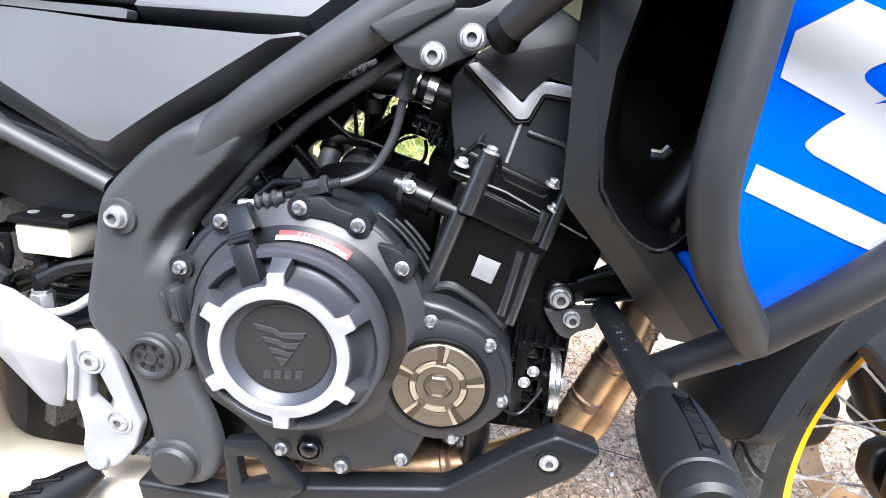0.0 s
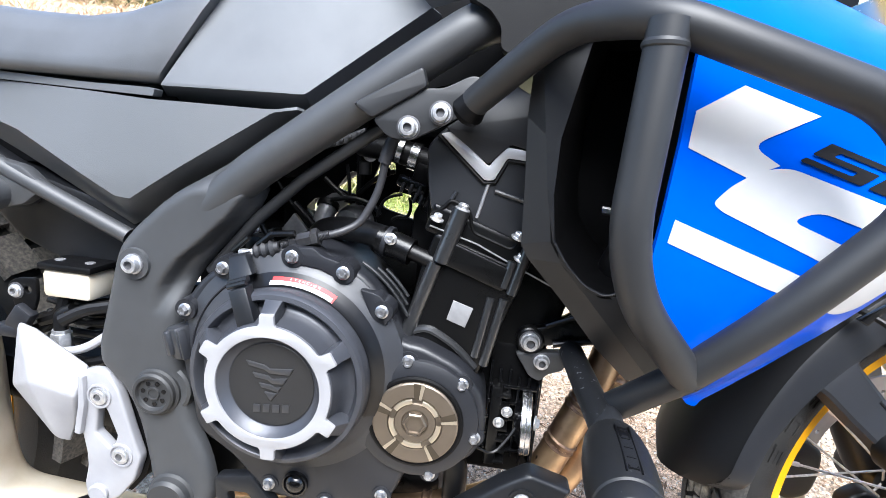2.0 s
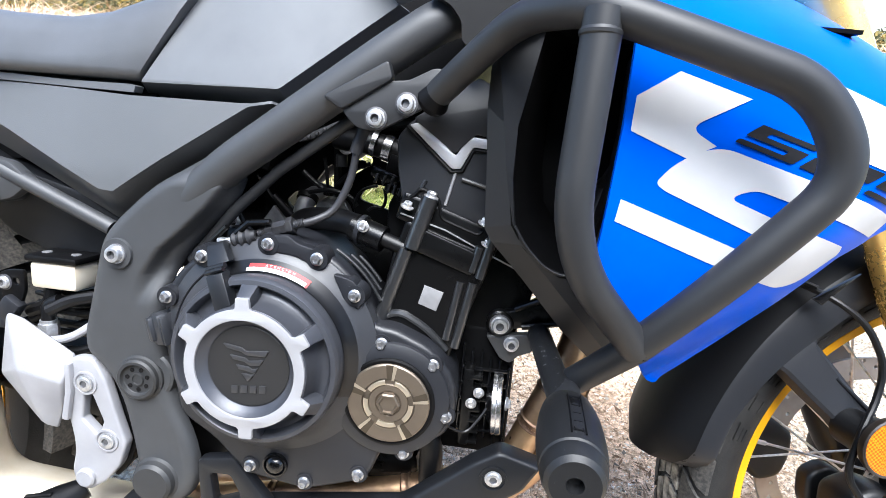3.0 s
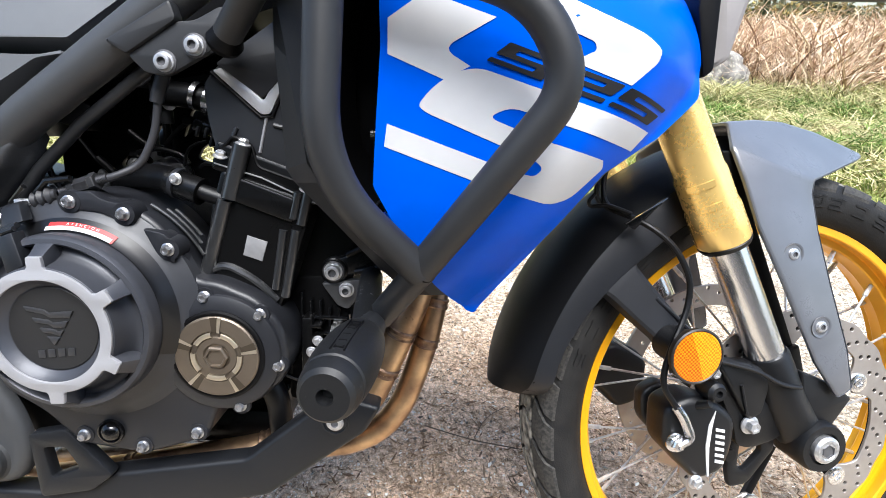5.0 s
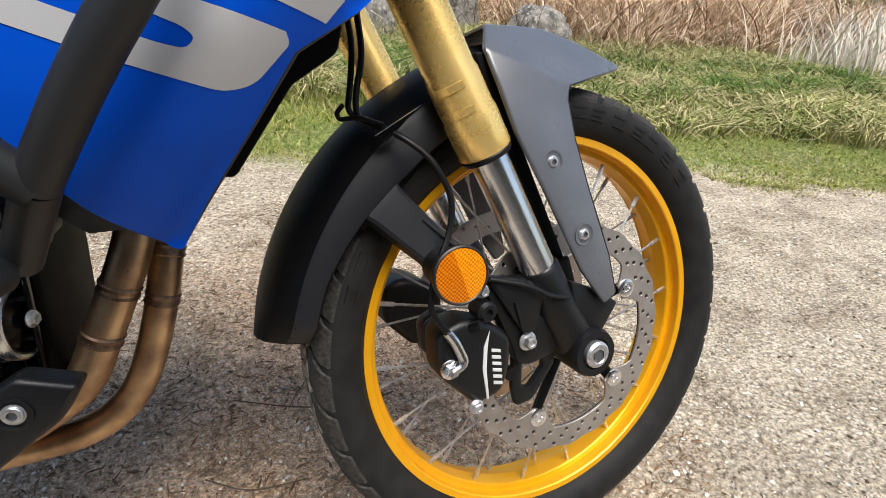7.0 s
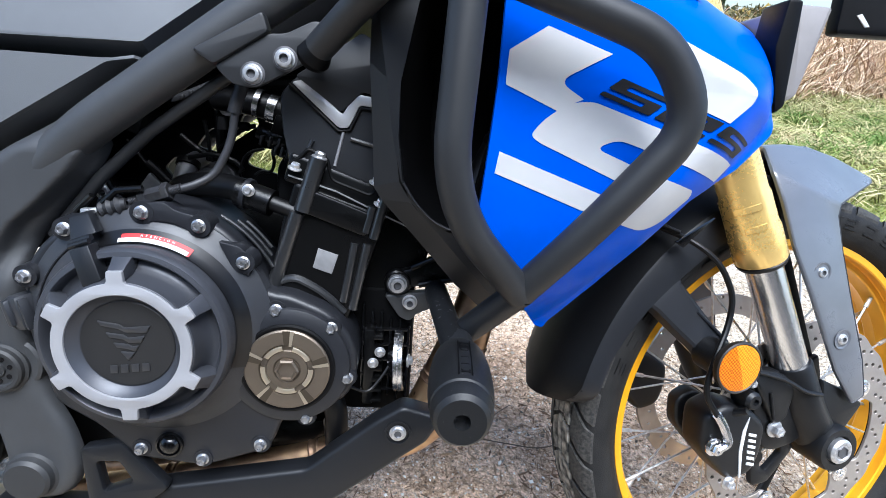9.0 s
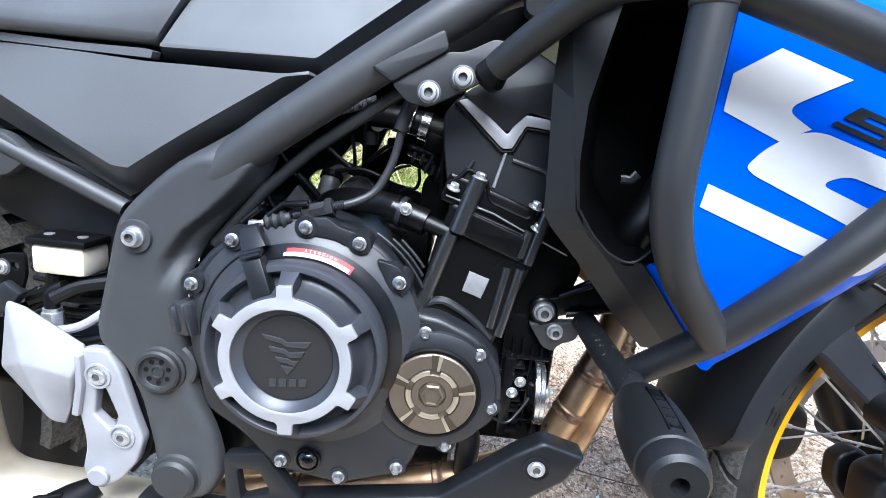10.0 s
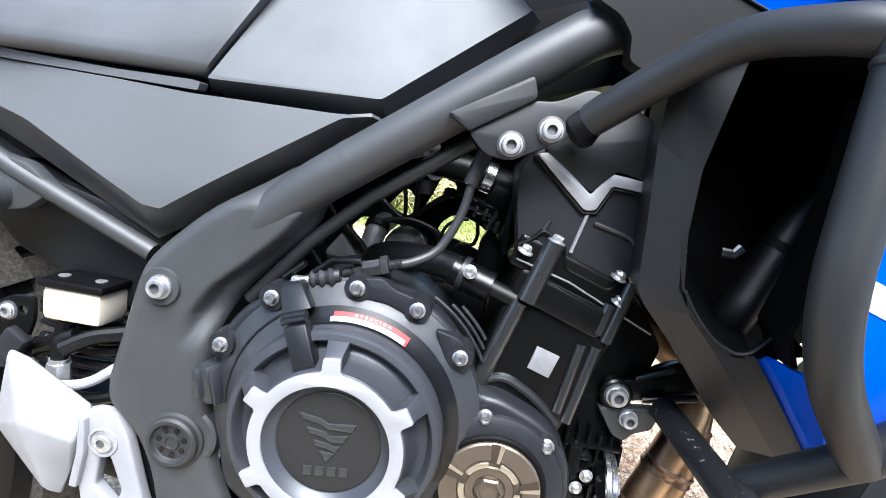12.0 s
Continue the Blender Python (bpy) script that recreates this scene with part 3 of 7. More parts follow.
for x, zt, w, sl in ((-0.66, 0.838, 0.138, 0), (-0.55, 0.826, 0.14, 0), (-0.45, 0.819, 0.142, 0), (-0.38, 0.818, 0.142, 0.1), (-0.34, 0.826, 0.142, 0.35), (-0.31, 0.845, 0.141, 0.75), (-0.29, 0.868, 0.14, 1.1), (-0.2845, 0.872, 0.139, 1.14), (-0.2835, 0.872, 0.134, 1.14)):
    def sp(y, z, x=x, sl=sl):
        return (x + 0.53 * sl * (z - 0.757), y, z)
    zb = 0.7535
    h = zt - zb
    half = [(-w + 0.01, zb), (-w - 0.004, zb + 0.001), (-w - 0.0095, zb + 0.005), (-w - 0.0105, zb + 0.011), (-w - 0.0075, zb + 0.3 * h), (-w - 0.002, zb + 0.6 * h), (-w + 0.006, zb + 0.83 * h), (-w + 0.016, zt - 0.004), (-w + 0.032, zt), (-w * 0.4, zt + 0.003)]
    seat_rings.append([sp(y, z) for y, z in half] + [sp(-y, z) for y, z in half[::-1]])
seat = part("seat", loft(seat_rings), M_SEAT, bike, "black vinyl rider seat", angle=60)
part("seat_base", drape(rounded([(-0.66, 0.768), (-0.461, 0.7525), (-0.411, 0.7505), (-0.3615, 0.749), (-0.2934, 0.7492), (-0.2864, 0.748), (-0.2885, 0.7412), (-0.3615, 0.7425), (-0.4611, 0.7445), (-0.66, 0.756)], 0.001), lambda x, z: -0.1525 + 0.06 * max(0, -0.25 - x), 0, 0.012), M_PANEL2, seat, "grey seat base lip")
# near-black sheet standing in for shade under the seat edge
part("seat_gap_shade", drape(rounded([(-0.66, 0.768), (-0.29, 0.757), (-0.277, 0.752), (-0.28, 0.735), (-0.46, 0.738), (-0.66, 0.75)], 0.002), lambda x, z: -0.128, 0, 0.008), M_DARK, seat)
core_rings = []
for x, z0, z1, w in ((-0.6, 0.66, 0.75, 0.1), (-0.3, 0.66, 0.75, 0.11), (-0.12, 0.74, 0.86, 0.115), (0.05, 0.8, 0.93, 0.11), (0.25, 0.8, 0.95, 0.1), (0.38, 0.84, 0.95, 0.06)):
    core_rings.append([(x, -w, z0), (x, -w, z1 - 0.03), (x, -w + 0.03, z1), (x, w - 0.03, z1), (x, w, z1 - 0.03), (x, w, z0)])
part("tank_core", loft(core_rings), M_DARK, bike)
part("rear_inner_cover", plate(rounded([(-0.6, 0.72), (-0.456, 0.65), (-0.3, 0.61), (-0.295, 0.535), (-0.36, 0.53), (-0.414, 0.55), (-0.477, 0.575), (-0.52, 0.62), (-0.6, 0.66)], 0.015), -0.118, 0.1, 0.006), M_PLASTIC, bike, "black inner mudguard")

# engine
CC = Vector((-0.126, 0, 0.4975))
CASE = [(-0.193, 0.592), (-0.168, 0.608), (-0.128, 0.616), (-0.09, 0.611), (-0.055, 0.592), (-0.03, 0.562), (-0.021, 0.534), (0.0, 0.533), (0.042, 0.516), (0.064, 0.49), (0.07, 0.452), (0.06, 0.425), (0.04, 0.413), (-0.002, 0.406), (-0.018, 0.362), (-0.085, 0.34), (-0.153, 0.35), (-0.185, 0.385), (-0.225, 0.41), (-0.236, 0.47), (-0.243, 0.54), (-0.22, 0.575)]
engine = part("engine", plate(rounded(CASE, 0.014, 3), -0.178, 0.0, 0.006, 2), M_CASE, bike, "dark grey cast twin-cylinder engine case", angle=45)
clutch = part("clutch_cover", lathe([(0.0846, 0.199), (0.0842, 0.202), (0.0838, 0.2125), (0.083, 0.2155), (0.0812, 0.2182), (0.0772, 0.2192), (0.0757, 0.218), (0.0745, 0.2125), (0.0725, 0.2098), (0.069, 0.2095), (0.0655, 0.2118), (0.0622, 0.218), (0.0598, 0.2285), (0.0588, 0.232), (0.0576, 0.2328), (0.0473, 0.2328), (0.0466, 0.2318), (0.0412, 0.2246), (0.0402, 0.2242), (0, 0.2242)], CC, OUT, 120), M_COVER, engine, "charcoal round clutch cover", angle=40)
part("cover_flange", lathe([(0.1135, 0.165), (0.1125, 0.1785), (0.1075, 0.1815), (0.1, 0.1855), (0.097, 0.1875), (0.0897, 0.1952), (0.0846, 0.2003)], CC, OUT, 120), M_FLANGE, engine, "dark grey sloping cover flange", angle=40)
band = part("cover_band", lathe([(0.0955, 0.1899), (0.0902, 0.1955), (0.0854, 0.2007), (0.0848, 0.2022)], CC, OUT, 48, -112, 22), M_BAND, engine, "gloss black band")
ring_pts = []
TABS = (92, 32, -28, -88, -148, 152)
for t in sorted(TABS):
    for d, r in ((-8.4, 0.0578), (-6.6, 0.0596), (-5.4, 0.0678), (-4.6, 0.0686), (4.6, 0.0686), (5.4, 0.0678), (6.6, 0.0596), (8.4, 0.0578)):
        ring_pts.append((CC.x + r * math.cos(radians(t + d)), CC.z + r * math.sin(radians(t + d))))
    ring_pts += [(CC.x + 0.0578 * math.cos(radians(t + d)), CC.z + 0.0578 * math.sin(radians(t + d))) for d in range(12, 50, 4)]
part("cover_ring", plate([ring_pts, circle((CC.x, CC.z), 0.0476, 80)], -0.2348, -0.2305, 0.0007), M_SILVER, engine, "silver machined ring with six tabs")
for t in TABS:
    m = Matrix.Translation(CC) @ Matrix.Rotation(-radians(t), 4, "Y")
    rib = loft([[(x, y, -w), (x, y1, -w * 1.15), (x, y1, w * 1.15), (x, y, w)] for x, w, y, y1 in ((0.057, 0.0066, -0.2322, -0.205), (0.0686, 0.0066, -0.2318, -0.205), (0.0705, 0.0066, -0.2285, -0.205), (0.0772, 0.0082, -0.2192, -0.205))])
    bmesh.ops.bevel(rib, geom=[e for e in rib.edges if e.calc_face_angle(0) > 0.6], offset=0.0009, segments=2, profile=0.5, affect="EDGES")
    part("cover_rib", rib, M_COVER, engine, m=m)
part("cover_disc", lathe([(0.0398, 0.2238), (0.0396, 0.2248), (0.039, 0.2252), (0.0, 0.2254)], CC, OUT, 64), mat("black_disc", (0.013, 0.0126, 0.0128), 0.42, bump=0.1, bscale=1500), engine, "matt black disc")
# raised emblem bars on the cover's centre
for pts in (((-0.0236, 0.0211), (-0.006, 0.0185), (-0.0015, 0.0155), (0.0203, 0.0182), (0.0172, 0.0118), (-0.001, 0.0112), (-0.0062, 0.0142), (-0.0205, 0.0165)), ((-0.0172, 0.0105), (-0.0028, 0.0088), (0.0012, 0.0062), (0.0152, 0.0086), (0.0118, 0.0024), (0.0016, 0.0016), (-0.0026, 0.0046), (-0.0142, 0.006)), ((-0.0112, 0.0012), (0.0012, 0.0002), (0.0042, -0.0018), (0.01, -0.0006), (0.0068, -0.0062), (-0.0004, -0.004), (-0.0084, -0.0032)), ((-0.0058, -0.0068), (0.0064, -0.0072), (0.0006, -0.0152))):
    part("emblem_bar", plate(rounded([(CC.x + x, CC.z + z) for x, z in pts], 0.0006, 2), -0.2268, -0.2245, 0.0007), M_EMBLEM, engine)
part("emblem_lettering", join(*[plate([(CC.x + x, CC.z - 0.019 + 0.11 * x), (CC.x + x + 0.0066, CC.z - 0.0183 + 0.11 * x), (CC.x + x + 0.0066, CC.z - 0.0258 + 0.11 * x), (CC.x + x, CC.z - 0.0265 + 0.11 * x)], -0.2264, -0.2245, 0.0006) for x in (-0.0158, -0.0068, 0.0022, 0.0112)]), M_EMBLEM, engine)
for x, z in ((-0.127, 0.607), (-0.0778, 0.5975), (-0.039, 0.5652), (-0.232, 0.542), (-0.194, 0.588), (-0.011, 0.517), (0.042, 0.501), (0.059, 0.448), (0.019, 0.402), (-0.027, 0.369), (-0.085, 0.351), (-0.145, 0.362)):
    y = -0.1865 if math.hypot(x - CC.x, z - CC.z) < 0.116 else -0.179
    part("bolt_boss", lathe([(0, 0), (0.0105, 0), (0.0095, 0.003), (0, 0.003)], (x, -0.176, z), OUT, 20) if y > -0.18 else lathe([(0, -0.02), (0.0115, -0.02), (0.0105, 0), (0, 0)], (x, y, z), OUT, 22), M_CASE, engine)
    part("bolt", bolt((x, y, z), 0.0046, 0.0068, washer=1.4, hexa=True), M_ZINC, engine)
part("cover_ear", plate(rounded([(-0.139, 0.611), (-0.127, 0.6155), (-0.1079, 0.618), (-0.0978, 0.6107), (-0.0713, 0.6045), (-0.0666, 0.5943), (-0.0783, 0.589), (-0.1018, 0.5985), (-0.1279, 0.6)], 0.004), -0.1862, -0.165, 0.0015), M_CASE, engine, "dark cast ear with two bolts")
part("cover_ear", plate(rounded([(-0.062, 0.585), (-0.0417, 0.5803), (-0.031, 0.5686), (-0.0335, 0.5514), (-0.049, 0.558)], 0.004), -0.1862, -0.165, 0.0015), M_CASE, engine)
for r, a0, a1 in ((0.121, 28, 62), (0.126, 33, 57), (0.131, 36, 52)):
    part("case_fin", sweep([(CC.x + r * math.cos(radians(a)), -0.158, CC.z + r * math.sin(radians(a))) for a in range(a0, a1, 3)], 0.0017, 8), M_RIB, engine)
CAP = Vector((0.0015, 0, 0.4592))
part("side_cover", lathe([(0.064, 0.17), (0.06, 0.181), (0.052, 0.1845), (0.0445, 0.185), (0.044, 0.182), (0.0, 0.182)], CAP, OUT, 64), M_CASE, engine)
part("cap_seal", lathe([(0.0468, 0.18), (0.0466, 0.1862), (0.0445, 0.1872), (0.0412, 0.1868)], CAP, OUT, 56), M_DARK, engine)
part("bronze_cap", lathe([(0.042, 0.184), (0.0415, 0.1885), (0.04, 0.1895), (0.027, 0.1895), (0.026, 0.187), (0.0205, 0.187), (0.0195, 0.1885), (0.0135, 0.1885), (0.012, 0.187), (0.0, 0.187)], CAP, OUT, 64), M_BRONZE, engine, "bronze anodised filler cap")
for k in range(5):
    a = -2 + 72 * k
    part("cap_segment", lathe([(0.0205, 0.1865), (0.0205, 0.1898), (0.0215, 0.1902), (0.0245, 0.1902), (0.0252, 0.1898), (0.0252, 0.1865)], CAP, OUT, 10, a + 12, a + 60), M_BRONZE2, engine)
    # each wedge's lit and shaded sides are painted bright and dark bronze
    part("cap_wedge_shaded", lathe([(0.0258, 0.1865), (0.0258, 0.18985), (0.0406, 0.18985), (0.0412, 0.187)], CAP, OUT, 2, a - 2.5, a + 8), M_BRONZE3, engine)
    part("cap_wedge_lit", lathe([(0.0255, 0.1865), (0.0255, 0.1903), (0.0405, 0.1903), (0.0412, 0.187)], CAP, OUT, 2, a - 8, a - 2.5), M_BRONZE2, engine)
part("hexagon", lathe([(0.0122, 0.186), (0.0122, 0.1905), (0.0108, 0.1922), (0.0092, 0.1922), (0.0085, 0.1898), (0, 0.1896)], CAP, OUT, 6, up=(1, 0, 0)), M_BRONZE, engine)
part("oil_window", lathe([(0.0135, 0.176), (0.0135, 0.1815), (0.0115, 0.182), (0.0105, 0.18), (0.0095, 0.1825), (0.006, 0.1855), (0, 0.187)], (-0.117, 0, 0.367), OUT, 28), M_GLOSS, engine, "round dark oil sight glass")
cyl = [(-0.03, 0.5), (-0.012, 0.6), (0.0, 0.64), (0.088, 0.612), (0.088, 0.6), (0.052, 0.49)]
block = part("cylinder_block", plate(rounded(cyl, 0.006), -0.153, 0.13, 0.004), M_ENGINE, bike, "black painted cylinder block")
for p0, p1, r in (((-0.022, -0.152, 0.525), (0.003, -0.152, 0.61), 0.0075), ((0.0505, -0.153, 0.52), (0.06, -0.153, 0.582), 0.0042), ((0.0598, -0.152, 0.512), (0.0725, -0.152, 0.582), 0.0048), ((0.0698, -0.154, 0.594), (0.0762, -0.154, 0.62), 0.0048), ((0.008, -0.154, 0.612), (0.023, -0.154, 0.664), 0.0085), ((0.0783, -0.154, 0.588), (0.0902, -0.154, 0.64), 0.0052)):
    part("rib", sweep([p0, p1], r), M_RIB, block)
part("head", plate(rounded([(-0.012, 0.64), (-0.004, 0.668), (0.098, 0.634), (0.09, 0.606)], 0.004), -0.15, 0.12, 0.004), M_ENGINE, block)
part("gasket", sweep([(-0.006, -0.1525, 0.6455), (0.04, -0.1535, 0.633), (0.09, -0.153, 0.611), (0.115, -0.15, 0.6)], 0.0009, 6), M_CHROME, block, "bright gasket edge")
part("bolt", bolt((0.0235, -0.154, 0.664), 0.005, 0.006, axis=(0.25, -0.1, 0.95), hexa=True), M_CHROME, block)
part("label", plate([(0.024, 0.575), (0.044, 0.569), (0.038, 0.549), (0.019, 0.555)], -0.1548, -0.15, 0.0003), mat("grey_label", (0.2, 0.2, 0.205), 0.45, col2=(0.16, 0.16, 0.165), scale=90), block, "small square plain grey label")
air = part("airbox_cover", plate(rounded([(-0.016, 0.72), (-0.004, 0.735), (0.062, 0.779), (0.1, 0.72), (0.095, 0.65), (0.08, 0.632), (0.039, 0.641), (0.01, 0.658), (-0.006, 0.652), (-0.014, 0.69)], 0.006), -0.147, 0.1, 0.005), M_AIRBOX, bike, "black moulded head cover")
part("bright_strip", plate(rounded([(-0.004, 0.732), (0.0085, 0.7355), (0.044, 0.706), (0.055, 0.7255), (0.089, 0.7225), (0.091, 0.7135), (0.06, 0.7155), (0.05, 0.694), (0.041, 0.693)], 0.003), -0.1505, -0.146, 0.001), mat("satin_aluminium", (0.6, 0.6, 0.62), 0.34, metal=0.5), air, "bright angled strip")

# bracket and crash bar
brk = part("bar_bracket", plate(rounded([(-0.061, 0.738), (-0.017, 0.767), (-0.001, 0.768), (0.023, 0.781), (0.036, 0.777), (0.04, 0.763), (0.02, 0.749), (-0.002, 0.7355), (-0.027, 0.7215), (-0.046, 0.7235)], 0.006), -0.187, -0.178, 0.0015), M_BAR, bike, "black crash bar bracket")
part("bracket_flange", plate(rounded([(-0.078, 0.749), (-0.019, 0.784), (-0.014, 0.768), (-0.06, 0.738)], 0.004), -0.191, -0.176, 0.0025), M_BAR, brk)
for x, z in ((-0.028, 0.733), (-0.001, 0.7475)):
    part("bolt", bolt((x, -0.187, z), 0.0072, 0.007, washer=1.45), M_CHROME, brk)
BAR = [(0.022, -0.178, 0.756), (0.06, -0.214, 0.788), (0.092, -0.25, 0.811), (0.135, -0.305, 0.806), (0.185, -0.312, 0.79), (0.272, -0.312, 0.765), (0.3, -0.312, 0.715), (0.243, -0.298, 0.636), (0.203, -0.272, 0.578)]
bar = part("crash_bar", sweep(bent(BAR, 0.034, 8), 0.0127, 20), M_BAR, bike, "black tubular crash bar")
part("bar_end", lathe([(0, 0), (0.0155, 0), (0.0165, 0.005), (0.0125, 0.014)], (0.018, -0.174, 0.752), (0.6, -0.58, 0.53), 24), M_DARK, bar)
part("upright_tube", sweep(bent([(0.14, -0.308, 0.802), (0.134, -0.312, 0.65), (0.203, -0.272, 0.576)], 0.06, 10), 0.0127, 20), M_BAR, bar)
part("weld_collar", lathe([(0.0125, 0), (0.0134, 0.001), (0.0136, 0.003), (0.0125, 0.005)], (0.139, -0.3085, 0.786), (0, 0, 1), 24), M_BAR, bar)
part("lower_tube", sweep([(0.204, -0.272, 0.578), (0.167, -0.226, 0.522)], 0.0122, 18), M_BAR, bar)
part("slider_tube", sweep([(0.146, -0.135, 0.531), (0.158, -0.27, 0.518)], 0.0119, 20), M_SCUFF, bar, "scuffed black tube")
SLD = Vector((-0.08, -0.99, 0.01)).normalized()
slider = part("frame_slider", lathe([(0.0, 0.02), (0.0125, 0.02), (0.0178, 0.0215), (0.0198, 0.026), (0.0216, 0.036), (0.0231, 0.05), (0.0237, 0.066), (0.0235, 0.081), (0.0226, 0.093), (0.0216, 0.0985), (0.0204, 0.0998), (0.0204, 0.1012), (0.0213, 0.1025), (0.0208, 0.107), (0.0188, 0.1135), (0.0158, 0.1168), (0.0056, 0.1168), (0.0046, 0.108), (0, 0.108)], (0.1595, -0.253, 0.519), SLD, 48), M_SLIDER, bar, "scuffed black plastic frame slider", angle=20)
SLOT = Matrix.Translation((0.1595, -0.253, 0.519)) @ Matrix.Rotation(radians(-4.6), 4, "Z") @ Matrix.Rotation(radians(3), 4, "Y")
part("slider_slot", join(box((0, -0.067, 0.0226), (0.0075, 0.05, 0.0022), 0.0008), box((-0.0046, -0.067, 0.0226), (0.0012, 0.054, 0.003), 0.0004), box((0.0046, -0.067, 0.0226), (0.0012, 0.054, 0.003), 0.0004), *[box((0, -0.047 - 0.011 * k, 0.0232), (0.006, 0.0012, 0.0026), 0.0004) for k in range(5)]), M_DARK, bar, m=SLOT)
part("slider_sleeve", lathe([(0.0118, -0.012), (0.0132, -0.01), (0.0132, 0.022), (0.0125, 0.025)], (0.1595, -0.253, 0.519), SLD, 28), M_BAR, bar)
mount = part("engine_mount", plate(rounded([(0.091, 0.5213), (0.1424, 0.5282), (0.146, 0.5199), (0.1419, 0.5074), (0.1268, 0.5011), (0.1201, 0.4922), (0.1085, 0.4967)], 0.004), -0.131, -0.119, 0.002), M_FRAME, bike, "black engine mount")
part("mount_boss", lathe([(0, -0.01), (0.0145, -0.01), (0.0145, 0.0), (0.0125, 0.0015), (0, 0.0015)], (0.105, -0.13, 0.535), OUT, 28), M_ENGINE, mount)
part("mount_arm", join(plate(rounded([(0.098, 0.546), (0.1202, 0.552), (0.1482, 0.5696), (0.1575, 0.572), (0.19, 0.556), (0.188, 0.545), (0.1717, 0.5428), (0.1291, 0.532), (0.098, 0.524)], 0.005), -0.128, -0.112, 0.003), sweep([(0.128, -0.13, 0.5345), (0.172, -0.134, 0.5455)], 0.0034, 10), sweep([(0.119, -0.13, 0.553), (0.148, -0.134, 0.5685)], 0.003, 10)), M_ENGINE, mount)
for x, z, r in ((0.105, 0.535, 0.0082), (0.119, 0.5155, 0.0068)):
    part("bolt", bolt((x, -0.131, z), r, 0.009, washer=1.4), M_CHROME, mount)

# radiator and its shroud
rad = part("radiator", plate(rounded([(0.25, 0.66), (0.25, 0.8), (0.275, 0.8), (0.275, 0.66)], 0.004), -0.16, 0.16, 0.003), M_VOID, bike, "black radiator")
EDGE = [(0.0715, 0.8), (0.0712, 0.7501), (0.0761, 0.6911), (0.0788, 0.6457), (0.0862, 0.6341), (0.1152, 0.6045), (0.122, 0.597), (0.13, 0.588), (0.16, 0.554), (0.19, 0.527)]
RIDGE = [(0.0775, 0.79), (0.0866, 0.7365), (0.0928, 0.6954), (0.1018, 0.6533), (0.111, 0.636), (0.1295, 0.617), (0.137, 0.61), (0.145, 0.601), (0.178, 0.566), (0.21, 0.532)]
INNER = [(0.1125, 0.812), (0.0982, 0.7345), (0.0985, 0.69), (0.104, 0.6537), (0.1155, 0.636), (0.133, 0.6195), (0.1482, 0.6138), (0.1614, 0.6142), (0.196, 0.576), (0.232, 0.5345)]


def sheet(rows, thick=0.003):
    """A shell through rows of points, turned outwards and given thickness."""
    bm = bmesh.new()
    cols = [[bm.verts.new(p) for p in row] for row in rows]
    for a, b in zip(cols, cols[1:]):
        for k in range(len(a) - 1):
            bm.faces.new((a[k], a[k + 1], b[k + 1], b[k]))
    bmesh.ops.recalc_face_normals(bm, faces=bm.faces)
    if sum(f.normal.y * f.calc_area() for f in bm.faces) > 0:
        bmesh.ops.reverse_faces(bm, faces=bm.faces)
    bmesh.ops.solidify(bm, geom=bm.faces[:], thickness=thick)
    return bm


def leg_in(z):
    return 0.27 * max(0, 0.615 - z)


bezel = [[(x0 + 0.014, -0.12, z0), (x0, -0.2 + leg_in(z0), z0), (x1, -0.2155 + leg_in(z1), z1), (x2, -0.217 + leg_in(z2), z2)] for (x0, z0), (x1, z1), (x2, z2) in zip(EDGE, RIDGE, INNER)]
shroud = part("radiator_shroud", sheet(bezel), M_PLASTIC, bike, "black radiator side shroud", angle=12)
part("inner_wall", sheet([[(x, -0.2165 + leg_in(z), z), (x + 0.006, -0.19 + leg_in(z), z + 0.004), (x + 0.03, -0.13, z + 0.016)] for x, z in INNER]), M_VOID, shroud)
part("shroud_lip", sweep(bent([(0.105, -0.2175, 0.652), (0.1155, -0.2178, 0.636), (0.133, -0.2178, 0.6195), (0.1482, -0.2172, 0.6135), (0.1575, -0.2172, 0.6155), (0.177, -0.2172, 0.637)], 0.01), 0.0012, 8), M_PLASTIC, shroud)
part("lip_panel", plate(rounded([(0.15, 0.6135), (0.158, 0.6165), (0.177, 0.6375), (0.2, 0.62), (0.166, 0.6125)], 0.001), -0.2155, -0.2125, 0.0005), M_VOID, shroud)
# black sheet closing the recess, in place of its deep shade
part("cavity_dark_sheet", plate(rounded([(0.085, 0.82), (0.36, 0.83), (0.36, 0.7), (0.26, 0.6), (0.215, 0.545), (0.13, 0.6), (0.09, 0.645)], 0.006), -0.108, -0.1, 0.002), M_VOID, shroud)
# plate added to keep sky light out of the cavity
part("cavity_light_stop", sheet([[(x, -0.1, z + 0.004), (x, -0.2, z), (x, -0.225, z - 0.003)] for x, z in ((0.08, 0.8), (0.12, 0.822), (0.2, 0.828), (0.34, 0.825))]), M_VOID, shroud)
rh = part("radiator_hose", sweep(bent([(0.29, -0.14, 0.775), (0.232, -0.145, 0.745), (0.205, -0.155, 0.71), (0.18, -0.1625, 0.655), (0.166, -0.1675, 0.628), (0.172, -0.14, 0.6)], 0.02), 0.0155, 18), M_HOSE, bike, "black radiator hose")
part("hose_clamp", lathe([(0.0155, -0.004), (0.0168, -0.003), (0.0168, 0.003), (0.0155, 0.004)], (0.195, -0.158, 0.688), (0.4, -0.12, 0.9), 24), M_DARK, rh)
